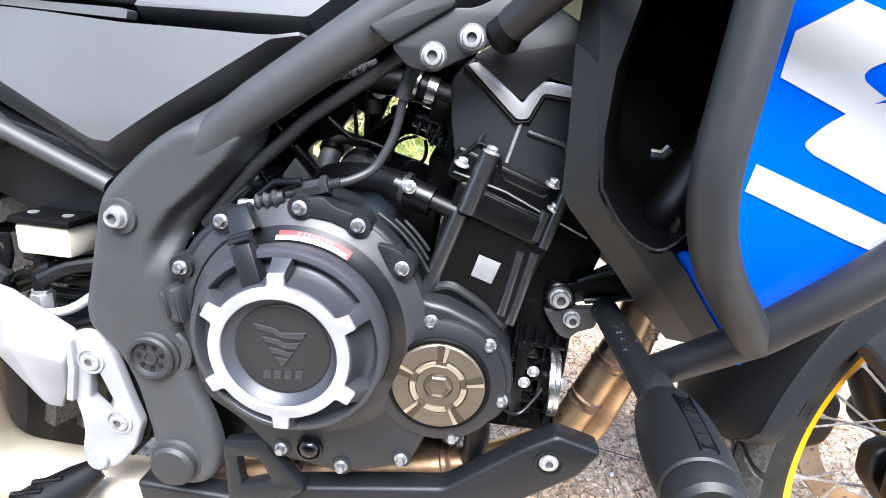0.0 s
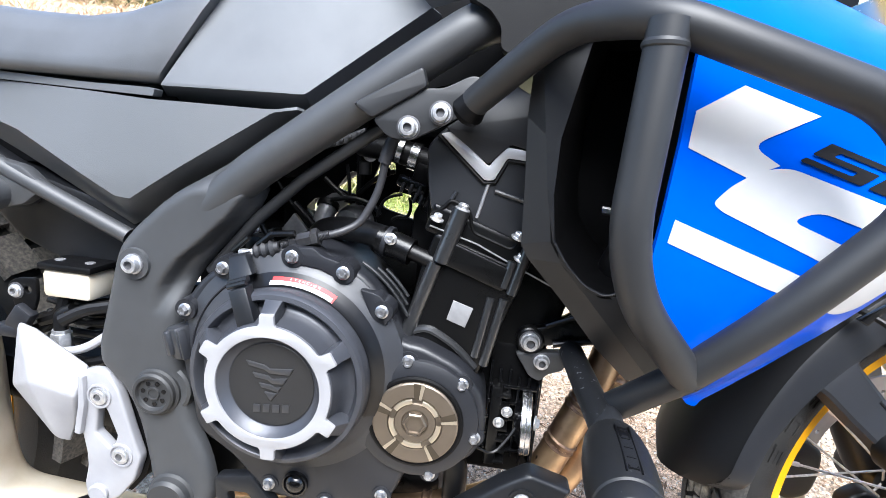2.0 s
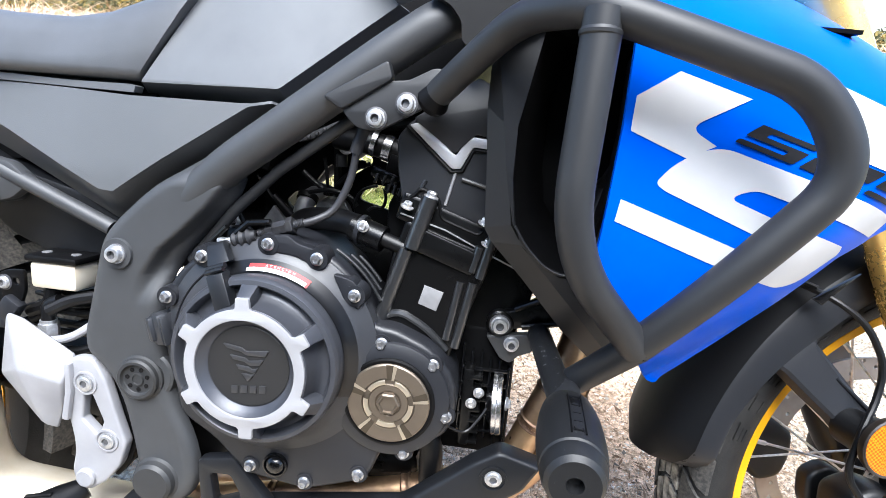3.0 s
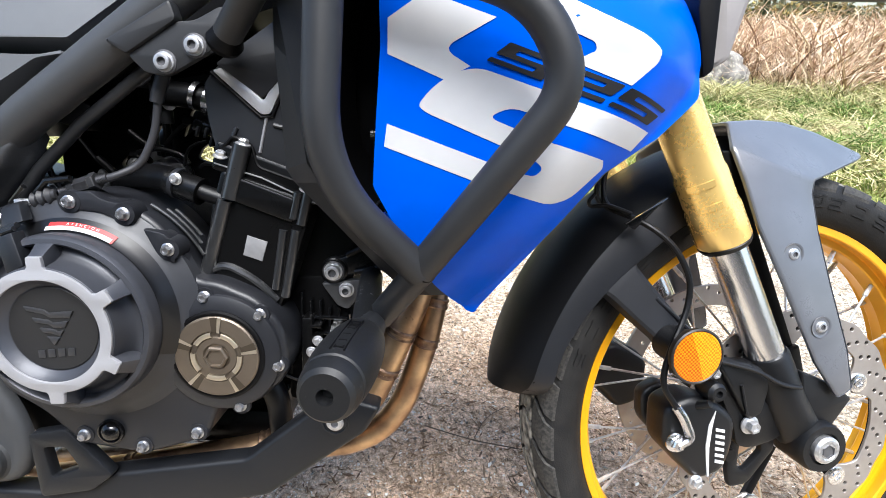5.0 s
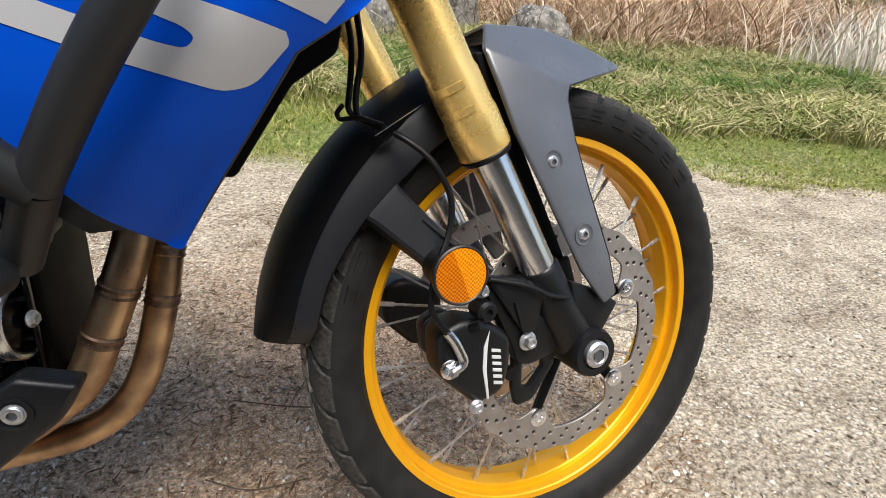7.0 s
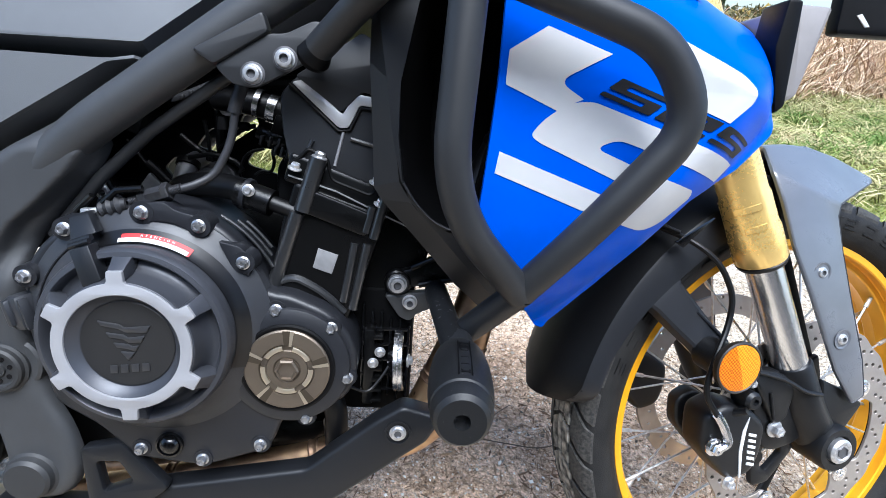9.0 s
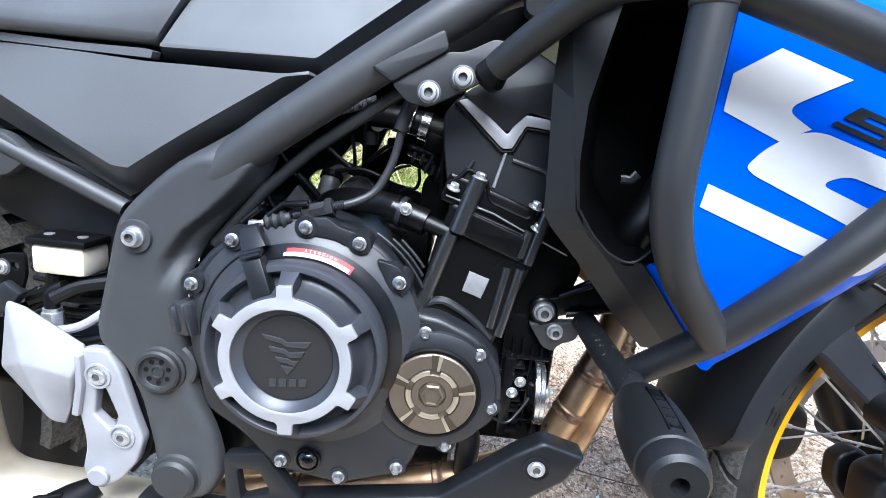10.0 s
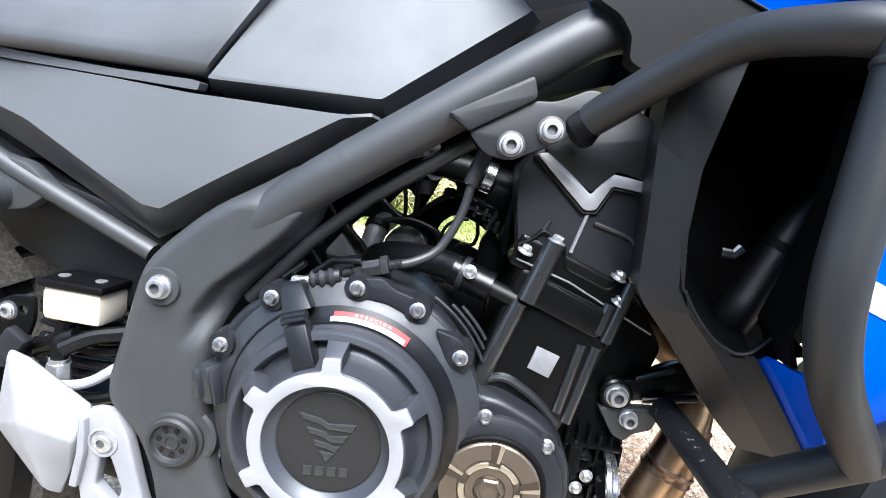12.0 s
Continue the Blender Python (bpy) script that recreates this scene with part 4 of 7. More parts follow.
part("hose_tab", plate(rounded([(0.19, 0.675), (0.206, 0.682), (0.217, 0.67), (0.214, 0.64), (0.196, 0.622), (0.188, 0.64)], 0.004), -0.158, -0.152, 0.001), M_DARK, rh)
part("bolt", bolt((0.2075, -0.158, 0.6575), 0.0058, 0.006, washer=1.4), M_CHROME, rh)
part("clip", sweep([(0.148, -0.165, 0.678), (0.157, -0.166, 0.678), (0.162, -0.166, 0.684)], 0.004, 6, flat=0.5), M_STEEL, rh, "small bright clip")

part("front_engine_plate", plate(rounded([(0.04, 0.46), (0.04, 0.6), (0.088, 0.63), (0.12, 0.61), (0.14, 0.58), (0.128, 0.535), (0.11, 0.49), (0.1, 0.46)], 0.006), -0.118, -0.1, 0.003), M_ENGINE, bike)

# blue fairing
def fair_y(x, z):
    ex, ez = 0.168, 0.199
    d = ((x - 0.245) * -ez + (z - 0.521) * ex) / math.hypot(ex, ez)
    d2 = 0.43 - x - 0.2 * (z - 0.72)
    s = min(1, max(0, d / 0.05)), min(1, max(0, d2 / 0.08))
    low = min(1, max(0, (0.7 - z) / 0.18))
    roll = max(0, z - (0.816 - 0.36 * (x - 0.165)))
    return -0.271 + 0.035 * (1 - s[0]) ** 1.5 + 0.02 * (1 - s[1]) ** 1.5 + 0.055 * low ** 2.2 - 0.12 * max(0, min(z, 0.8) - 0.74) + 0.5 * roll + 7 * roll ** 2


FAIR = [(0.168, 0.8), (0.1695, 0.74), (0.167, 0.69), (0.1645, 0.64), (0.2, 0.573), (0.245, 0.514), (0.253, 0.512), (0.277, 0.552), (0.318, 0.612), (0.346, 0.655), (0.39, 0.684), (0.424, 0.716), (0.43, 0.745), (0.438, 0.83), (0.42, 0.89), (0.2, 0.9), (0.15, 0.86)]
fairing = part("side_fairing", drape(rounded(FAIR, 0.003), fair_y, 0, 0.006, 0.006), M_BLUE, bike, "blue painted side fairing with white graphics", angle=40)
S_SHAPE = [(0.197, 0.7), (0.206, 0.712), (0.222, 0.724), (0.24, 0.728), (0.379, 0.688), (0.366, 0.673), (0.265, 0.7015), (0.248, 0.694), (0.29, 0.679), (0.341, 0.6655), (0.343, 0.659), (0.32, 0.634), (0.302, 0.629), (0.243, 0.646), (0.173, 0.67), (0.175, 0.6865), (0.272, 0.6545), (0.286, 0.652), (0.292, 0.658), (0.286, 0.6635), (0.204, 0.695)]
D_LEFT = [(0.1747, 0.7345), (0.1747, 0.758), (0.2005, 0.7757), (0.2505, 0.7612), (0.2135, 0.7398), (0.234, 0.7285), (0.2148, 0.7188)]
D_RIGHT = [(0.23, 0.8), (0.25, 0.7955), (0.36, 0.755), (0.3715, 0.7455), (0.3695, 0.7365), (0.3505, 0.7197), (0.3065, 0.7345), (0.323, 0.7425), (0.321, 0.748), (0.293, 0.7585), (0.22, 0.785)]


def mixed(pts, rounds, rad=0.014):
    """Sharp corners, but for the listed ones, which are well rounded."""
    soft = rounded(pts, rad, 6)
    return [q for k, p in enumerate(pts) for q in (soft[7 * k:7 * k + 7] if k in rounds else [Vector(p)])]


for pts, rounds in ((S_SHAPE, (0, 1, 2, 3, 6, 7, 10, 11, 12, 16, 17, 18, 19, 20)), (D_LEFT, (4,)), (D_RIGHT, (2, 3, 4, 7, 8))):
    part("graphic", drape(mixed(pts, rounds), fair_y, -0.0005, 0, 0.006), M_WHITE, fairing, "white stripe graphic")
TWO = [[(0, 0), (1, 0), (1, 0.2), (0.25, 0.2), (0.25, 0.4), (1, 0.4), (1, 1), (0, 1), (0, 0.8), (0.75, 0.8), (0.75, 0.6), (0, 0.6)]]
FIVE = [[(0, 0), (1, 0), (1, 0.6), (0.25, 0.6), (0.25, 0.8), (1, 0.8), (1, 1), (0, 1), (0, 0.4), (0.75, 0.4), (0.75, 0.2), (0, 0.2)]]


def slant(u, w):
    return 0.243 + 0.134 * u + 0.0165 * w, 0.7335 - 0.041 * u + 0.0125 * w


digits = []
for k, shape in enumerate((FIVE, TWO, FIVE)):
    digits.append(drape([rounded([slant((k + 0.04 + 0.9 * u) / 3, w) for u, w in o], 0.0012, 2) for o in shape], fair_y, -0.0009, 0, 0.005))
num = join(*digits)
part("model_number", num, M_BLACKDECAL, fairing, "black slanted model number")
RET = ((0.172, 0.79, -0.262, -0.215), (0.173, 0.74, -0.258, -0.21), (0.1695, 0.69, -0.258, -0.205), (0.16, 0.64, -0.245, -0.2), (0.172, 0.616, -0.24, -0.2))
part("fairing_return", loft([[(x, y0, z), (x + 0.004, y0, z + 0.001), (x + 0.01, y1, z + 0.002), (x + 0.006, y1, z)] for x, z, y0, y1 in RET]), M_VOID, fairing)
part("inner_return", sheet([[(u, -0.214 + leg_in(w), w), (u + 0.006, -0.217 + leg_in(w), w + 0.001), (x + 0.001, fair_y(x, z) + 0.004, z)] for (u, w), (x, z) in zip(((0.1635, 0.6135), (0.1805, 0.5955), (0.199, 0.5735), (0.233, 0.535)), ((0.183, 0.613), (0.195, 0.588), (0.209, 0.563), (0.245, 0.52)))], 0.002), M_BLUE, fairing)
part("fairing_edge", sweep([(x, fair_y(x, z) + 0.005, z) for x, z in ((0.252, 0.517), (0.277, 0.555), (0.318, 0.615), (0.346, 0.657), (0.388, 0.686))], 0.0032, 8), mat("grey_fairing_edge", (0.05, 0.05, 0.055), 0.45), fairing, "dull grey fairing edge")
part("inner_fairing", plate(rounded([(0.386, 0.7), (0.378, 0.662), (0.342, 0.637), (0.295, 0.566), (0.28, 0.568), (0.26, 0.56), (0.3, 0.7)], 0.005), -0.175, -0.165, 0.002), M_DARK, fairing)
part("nose_trim", plate(rounded([(0.421, 0.79), (0.433, 0.735), (0.441, 0.742), (0.438, 0.83), (0.425, 0.83)], 0.003), -0.205, -0.17, 0.002), M_DARK, fairing)
part("nose_panel", plate(rounded([(0.44, 0.742), (0.458, 0.752), (0.475, 0.83), (0.44, 0.83)], 0.004), -0.195, -0.1, 0.004), mat("grey_beige_plastic", (0.22, 0.205, 0.2), 0.5), bike, "grey nose panel")
beak = part("front_beak", plate(rounded([(0.585, 0.838), (0.76, 0.842), (0.84, 0.87), (0.8, 0.9), (0.585, 0.95)], 0.006), -0.07, -0.05, 0.004), M_DARK, bike, "black front beak under the headlight")
part("beak_mark", plate([(0.604, 0.859), (0.61, 0.861), (0.6225, 0.8485), (0.617, 0.8475)], -0.0712, -0.069, 0.0003), M_LABEL, beak, "small white slanted mark")
part("tank_trim", drape(rounded([(0.0103, 0.842), (0.0489, 0.8725), (0.0563, 0.8735), (0.131, 0.8451), (0.11, 0.822), (0.0969, 0.8188), (0.0541, 0.7974), (0.0434, 0.8027), (0.0417, 0.8195), (0.0318, 0.8315)], 0.004), lambda x, z: -0.19, 0, 0.02), M_TRIM, bike, "black plastic tank trim")
part("trim_edge", sweep([(0.0103, -0.191, 0.8425), (0.0489, -0.191, 0.8725), (0.0563, -0.191, 0.8735), (0.131, -0.191, 0.8451)], 0.0011, 8), M_PLASTIC, bike)
part("tank_top_cover", drape(rounded([(0.014, 0.846), (0.06, 0.87), (0.15, 0.848), (0.2, 0.83), (0.24, 0.95), (-0.05, 0.95), (-0.024, 0.91), (-0.008, 0.882)], 0.005), lambda x, z: -0.16 - 0.8 * max(0, z - 0.872), 0, 0.005), M_BLUE, bike, "blue painted tank cover")

# front wheel
RIM = [(0.2575, 0.034), (0.256, 0.0365), (0.2475, 0.0365), (0.246, 0.035), (0.2465, 0.024), (0.2455, 0.0215), (0.239, 0.0205), (0.2375, 0.0185), (0.2365, 0.009)]
wheel = part("front_wheel", lathe([(r, y) for r, y in RIM] + [(0.2345, 0)] + [(r, -y) for r, y in RIM[::-1]] + [(0.252, -0.03), (0.247, -0.018), (0.244, 0), (0.247, 0.018), (0.252, 0.03), (0.2575, 0.034)], WC, OUT, 112), M_RIM, bike, "orange-gold wire-spoked front wheel rim", m=F, angle=22)
TY = [(0.2545, 0.032), (0.258, 0.0385), (0.2645, 0.0455), (0.275, 0.051), (0.287, 0.0535), (0.2975, 0.052), (0.306, 0.046), (0.3115, 0.035), (0.3145, 0.02)]
part("tyre", lathe([(r, y) for r, y in TY] + [(0.3155, 0)] + [(r, -y) for r, y in TY[::-1]], WC, OUT, 112), M_RUBBER, wheel, "dusty black road tyre", m=F, angle=40)


def tread_piece(r_of, spans, a0, a1, lean):
    """A raised tread block bent round the tyre between two angles."""
    bm, rows = bmesh.new(), []
    for k in range(4):
        a = a0 + (a1 - a0) * k / 3
        row = []
        for y in spans:
            for dr in (0.0, 0.0036):
                q = radians(a + lean * abs(y) * 1000)
                r = r_of(y) + dr
                row.append(bm.verts.new((WC.x + r * math.cos(q), y, WC.z + r * math.sin(q))))
        rows.append(row)
    n = len(spans)
    for a, b in zip(rows, rows[1:]):
        for i in range(n - 1):
            bm.faces.new((a[2 * i + 1], a[2 * i + 3], b[2 * i + 3], b[2 * i + 1]))
        bm.faces.new((a[0], a[1], b[1], b[0]))
        bm.faces.new((a[-2], a[-1], b[-1], b[-2]))
    for row in (rows[0], rows[-1]):
        for i in range(n - 1):
            bm.faces.new((row[2 * i], row[2 * i + 1], row[2 * i + 3], row[2 * i + 2]))
    bmesh.ops.recalc_face_normals(bm, faces=bm.faces)
    return bm


def tyre_r(y):
    y = abs(y)
    for (r0, y0), (r1, y1) in zip(TY[::-1], TY[-2::-1]):
        if y0 <= y <= y1:
            return r0 + (r1 - r0) * (y - y0) / (y1 - y0)
    return 0.3155 - 0.001 * (y / 0.02) ** 2


M_TREAD = mat("dusty_tread", (0.015, 0.0148, 0.0148), 0.7, col2=(0.05, 0.047, 0.042), scale=260, bump=0.5, bscale=500, spec=0.35)
M_DUST = mat("mud_dusted_tread", (0.035, 0.034, 0.032), 0.85, col2=(0.4, 0.37, 0.32), scale=75, bump=0.9, bscale=260, spec=0.2)
for spans, lean, wide in (((-0.0518, -0.046, -0.038, -0.025), 0.2, 8.0), ((0.025, 0.038, 0.046, 0.0518), 0.2, 8.0), ((-0.021, -0.008), 0.1, 8.8), ((0.008, 0.021), 0.1, 8.8), ((-0.005, 0.005), 0.0, 9.1)):
    one = part("tread_block", tread_piece(tyre_r, spans, 0, wide, lean), M_TREAD if wide == 8.0 else M_DUST, wheel, m=F)
    for k in range(1, 36):
        again("tread_block", one, wheel, F @ Matrix.Translation(WC) @ Matrix.Rotation(radians(10 * k), 4, "Y") @ Matrix.Translation(-WC) @ F.inverted())
for k in range(18):
    a = 20 + k * 6.9 + (k % 3) * 0.6
    part("sidewall_mark", lathe([(0.276, 0.0508), (0.277, 0.0528), (0.2915, 0.0546), (0.2925, 0.0525)], WC, OUT, 1, -a + 90, -a + 91.0), M_RUBBER, wheel, m=F)
    for r0 in ((0.277, 0.2885) if k % 2 else (0.277, 0.2825, 0.2885)):
        part("sidewall_mark", lathe([(r0 - 0.0004, 0.0505 + (r0 - 0.277) * 0.16), (r0, 0.0527 + (r0 - 0.277) * 0.13), (r0 + 0.0026, 0.053 + (r0 - 0.277) * 0.12), (r0 + 0.003, 0.051 + (r0 - 0.277) * 0.15)], WC, OUT, 2, -a + 91, -a + 94.2), M_RUBBER, wheel, m=F)
part("hub", lathe([(0, -0.062), (0.03, -0.062), (0.036, -0.05), (0.036, -0.044), (0.024, -0.03), (0.022, 0), (0.024, 0.03), (0.036, 0.044), (0.036, 0.05), (0.03, 0.062), (0, 0.062)], WC, OUT, 40), M_DARK, wheel, m=F)
for k in range(36):
    a = 2 * math.pi * (k + 0.5) / 36
    s = 1 if k % 2 else -1
    tw = radians(48) * (1 if (k // 2) % 2 else -1)
    p0 = WC + Vector((0.034 * math.cos(a + tw), 0.047 * s, 0.034 * math.sin(a + tw)))
    p1 = WC + Vector((0.237 * math.cos(a), 0.014 * s, 0.237 * math.sin(a)))
    d = (p1 - p0).normalized()
    part("spoke", join(sweep([p0, p1], 0.0016, 6), sweep([p1 - d * 0.018, p1], 0.003, 6)), M_CHROME, wheel, m=F)
dh = []
for k in range(30):
    for j, r in enumerate((0.1455, 0.137, 0.1285)):
        a = 12 * k + (0, 4.5, 8)[j]
        dh.append([(WC.x + r * math.cos(radians(a)) + 0.0028 * math.cos(q), WC.z + r * math.sin(radians(a)) + 0.0028 * math.sin(q)) for q in (math.pi * i / 4 for i in range(8))])
outer = [(WC.x + (0.1515 + 0.0014 * math.sin(20 * a)) * math.cos(a), WC.z + (0.1515 + 0.0014 * math.sin(20 * a)) * math.sin(a)) for a in (2 * math.pi * k / 200 for k in range(200))]
inner = []
for k in range(144):
    a = 2 * math.pi * k / 144
    dd = abs((math.degrees(a) - 31 + 36) % 72 - 36)
    r = 0.098 + 0.024 * min(1, max(0, (dd - 6.5) / 9)) ** 0.8
    inner.append((WC.x + r * math.cos(a), WC.z + r * math.sin(a)))
disc = part("brake_disc", plate([outer, inner, *dh], -0.0785, -0.0752, 0.0004, 0), M_DISC, wheel, "drilled steel brake disc", m=F)
# black ring added behind the disc so its drilled holes look shaded
part("disc_hole_shade", plate([circle((WC.x, WC.z), 0.1495, 80), circle((WC.x, WC.z), 0.1225, 60)], -0.0751, -0.0735, 0.0002, 0), M_CASTBLACK, wheel, m=F)
left_disc = plate([circle((WC.x, WC.z), 0.15, 80), circle((WC.x, WC.z), 0.118, 60), *dh[::2]], 0.0735, 0.0785, 0.0004, 0)
part("brake_disc", left_disc, M_DISC, wheel, "drilled steel brake disc", m=F)
for k in range(5):
    a = radians(72 * k + 31)
    part("disc_button", lathe([(0, 0), (0.0125, 0), (0.0125, 0.0018), (0.0108, 0.0024), (0.007, 0.0024), (0.0064, 0.0034), (0.0045, 0.0034), (0.0038, 0.0015), (0, 0.0015)], WC + Vector((0.108 * math.cos(a), -0.0785, 0.108 * math.sin(a))), OUT, 20), M_STEEL, wheel, m=F)
    part("disc_carrier_arm", sweep([WC + Vector((0.034 * math.cos(a + 0.35), -0.06, 0.034 * math.sin(a + 0.35))), WC + Vector((0.108 * math.cos(a), -0.07, 0.108 * math.sin(a)))], 0.008, 8, flat=0.5), M_DARK, wheel, m=F)

# fork
FD = Vector((0.469, 0, -0.883))
for s in (-1, 1):
    top = Vector((0.352, 0.1 * s, 0.88))
    leg = part("fork_leg", lathe([(0.0, 0), (0.026, 0), (0.026, 0.262), (0.0275, 0.268), (0.0276, 0.303), (0.029, 0.309), (0.029, 0.346), (0.0275, 0.349), (0.0, 0.349)], top, FD, 40), M_GOLD, bike, "gold anodised inverted fork leg", m=F)
    for h, w in ((0.275, 60), (0.2995, 45)):
        part("sleeve_flat", lathe([(0.0278, h - 0.004), (0.0286, h - 0.0035), (0.0286, h + 0.0035), (0.0278, h + 0.004)], top, FD, 6, 100 if s < 0 else -80, 100 + w if s < 0 else -80 + w), M_GOLD, leg, m=F)
    part("chrome_tube", lathe([(0.0205, 0.33), (0.0205, 0.53)], top, FD, 36), M_STEEL, leg, "polished lower fork tube", m=F)
    part("seal", lathe([(0.027, 0.348), (0.0285, 0.35), (0.026, 0.355), (0.0205, 0.355)], top, FD, 36), M_HOSE, leg, m=F)
    part("fork_foot", sweep([top + FD * 0.496, top + FD * 0.5, top + FD * 0.56, (0.636, 0.1 * s, 0.352), (0.651, 0.1 * s, 0.334)], 0.026, 22, radii=[0.0225, 0.0245, 0.0255, 0.0265, 0.027]), M_CASTBLACK, leg, "black cast fork foot", m=F)
    part("axle_boss", lathe([(0, 0.085), (0.029, 0.085), (0.0305, 0.125), (0.028, 0.131), (0.0195, 0.131), (0.0185, 0.127), (0, 0.127)], WC, (0, s, 0), 32), M_CASTBLACK, leg, m=F)
    part("axle_bolt", lathe([(0.0165, 0.126), (0.0165, 0.134), (0.0135, 0.1365), (0.0105, 0.1365), (0.0095, 0.1355), (0, 0.1355)], WC, (0, s, 0), 24), M_CHROME, leg, m=F)
    part("axle_socket", lathe([(0.0082, 0.1352), (0.0082, 0.137), (0.0074, 0.137), (0.0072, 0.1357), (0, 0.1357)], WC, (0, s, 0), 6), M_SOCKET, leg, m=F, angle=20)

# front mudguard
def arc_pt(deg, r, y):
    return Vector((WC.x + r * math.cos(radians(deg)), y, WC.z + r * math.sin(radians(deg))))


rings = []
for k in range(29):
    a = 173.5 - (173.5 - 104) * k / 28
    e = 0.322 - 0.017 * min(1, max(0, (160 - a) / 25))
    taper = 1 - 0.5 * max(0, (a - 167) / 6.5) ** 2
    sec = [(0.0785, e), (0.075, 0.3415), (0.073, 0.3435), (0.053, 0.3615), (0.028, 0.3695), (0, 0.372)]
    o = [arc_pt(a, r, -y * taper) for y, r in sec] + [arc_pt(a, r, y * taper) for y, r in sec[-2::-1]]
    i = [arc_pt(a, r - 0.003, (y - 0.003) * taper) for y, r in sec] + [arc_pt(a, r - 0.003, -(y - 0.003) * taper) for y, r in sec[-2::-1]]
    rings.append(o + i)
guard = part("front_mudguard", loft(rings), M_FENDER, bike, "black plastic front mudguard", m=F, angle=30)
for s in (-1, 1):
    flank = []
    for k in range(29):
        a = 172.5 - (172.5 - 106) * k / 28
        e = 0.3215 - 0.017 * min(1, max(0, (160 - a) / 25))
        w = 1 - 0.5 * max(0, (a - 167) / 6.5) ** 2
        flank.append([arc_pt(a, e, s * 0.0796 * w), arc_pt(a, e + 0.004, s * 0.0802 * w), arc_pt(a, 0.3395, s * 0.0768 * w), arc_pt(a, 0.3432, s * 0.0748 * w), arc_pt(a, 0.3405, s * 0.072 * w), arc_pt(a, e, s * 0.0765 * w)])
    part("mudguard_flank", loft(flank), M_FLANK, guard, "black mudguard side, coloured lighter as the lit face", m=F, angle=30)


arm_rings = []
for (x0, z0), (x1, z1), y in (((0.425, 0.572), (0.37, 0.525), -0.068), ((0.427, 0.552), (0.386, 0.511), -0.0765), ((0.428, 0.537), (0.4, 0.502), -0.081), ((0.449, 0.513), (0.426, 0.479), -0.087), ((0.483, 0.474), (0.45, 0.458), -0.097), ((0.496, 0.455), (0.466, 0.44), -0.102)):
    u = Vector((x1 - x0, 0, z1 - z0)).normalized() * 0.004
    arm_rings.append([(x0 - u.x, y + 0.016, z0 - u.z), (x0, y + 0.002, z0), (x0 + u.x, y, z0 + u.z), (x1 - u.x, y, z1 - u.z), (x1, y + 0.002, z1), (x1 + u.x, y + 0.016, z1 + u.z)])
part("mudguard_arm", loft(arm_rings), M_FLANK, guard, m=F, angle=12)
part("arm_rib", sweep([(0.449, -0.088, 0.504), (0.486, -0.1, 0.47)], 0.0022, 8), M_FLANK, guard, m=F)


for s in (-1, 1):
    B = {"a": (0.535, 0.06 * s, 0.7055), "t": (0.588, 0.04 * s, 0.712), "t1": (0.628, 0.036 * s, 0.712), "t2": (0.679, 0.033 * s, 0.702), "b": (0.755, 0.03 * s, 0.678), "b2": (0.738, 0.044 * s, 0.671), "a2": (0.514, 0.1 * s, 0.674), "c": (0.561, 0.106 * s, 0.657), "k": (0.62, 0.102 * s, 0.641), "k2": (0.619, 0.102 * s, 0.626), "p0": (0.524, 0.11 * s, 0.64), "p1": (0.542, 0.117 * s, 0.591), "p2": (0.574, 0.122 * s, 0.534), "p3": (0.628, 0.126 * s, 0.437), "p4": (0.662, 0.128 * s, 0.394), "p5": (0.68, 0.128 * s, 0.405), "p6": (0.668, 0.126 * s, 0.452), "p7": (0.638, 0.12 * s, 0.531), "p8": (0.622, 0.113 * s, 0.585), "m1": (0.54, 0, 0.7065), "m2": (0.59, 0, 0.7125), "m5": (0.63, 0, 0.7125), "m3": (0.681, 0, 0.7025), "m4": (0.757, 0, 0.6785)}
    bm = bmesh.new()
    V = {k: bm.verts.new(p) for k, p in B.items()}
    for f in (("a", "t", "c", "a2"), ("t", "t1", "c"), ("t1", "t2", "k", "c"), ("t2", "b", "b2", "k"), ("a2", "c", "p1", "p0"), ("c", "k", "k2"), ("c", "k2", "p8", "p1"), ("p1", "p8", "p7", "p2"), ("p2", "p7", "p6", "p3"), ("p3", "p6", "p5", "p4"), ("m1", "m2", "t", "a"), ("m2", "m5", "t1", "t"), ("m5", "m3", "t2", "t1"), ("m3", "m4", "b", "t2")):
        bm.faces.new([V[k] for k in f])
    bmesh.ops.recalc_face_normals(bm, faces=bm.faces)
    up = max(bm.faces, key=lambda f: f.calc_center_median().z)
    if up.normal.z < 0:
        bmesh.ops.reverse_faces(bm, faces=bm.faces)
    bmesh.ops.solidify(bm, geom=bm.faces[:], thickness=0.005)
    bmesh.ops.bevel(bm, geom=[e for e in bm.edges if e.is_manifold and e.calc_face_angle(0) > 0.2], offset=0.0042, segments=4, profile=0.5, affect="EDGES")
    part("mudguard_shield", bm, M_SHIELD, guard, "grey-black forward mudguard shield", m=F, angle=22)
    if s < 0:
        for x, y, z in ((0.588, -0.1175, 0.56), (0.629, -0.1245, 0.479)):
            part("bolt_recess", lathe([(0, 0.0005), (0.0125, 0.0005), (0.0125, 0.0015), (0.0105, 0.001), (0.009, -0.002), (0, -0.002)], (x, y, z), OUT, 22), M_SHIELD, guard, m=F)
            part("bolt", bolt((x, y + 0.001, z), 0.0058, 0.0045, washer=1.3), M_CHROME, guard, m=F)
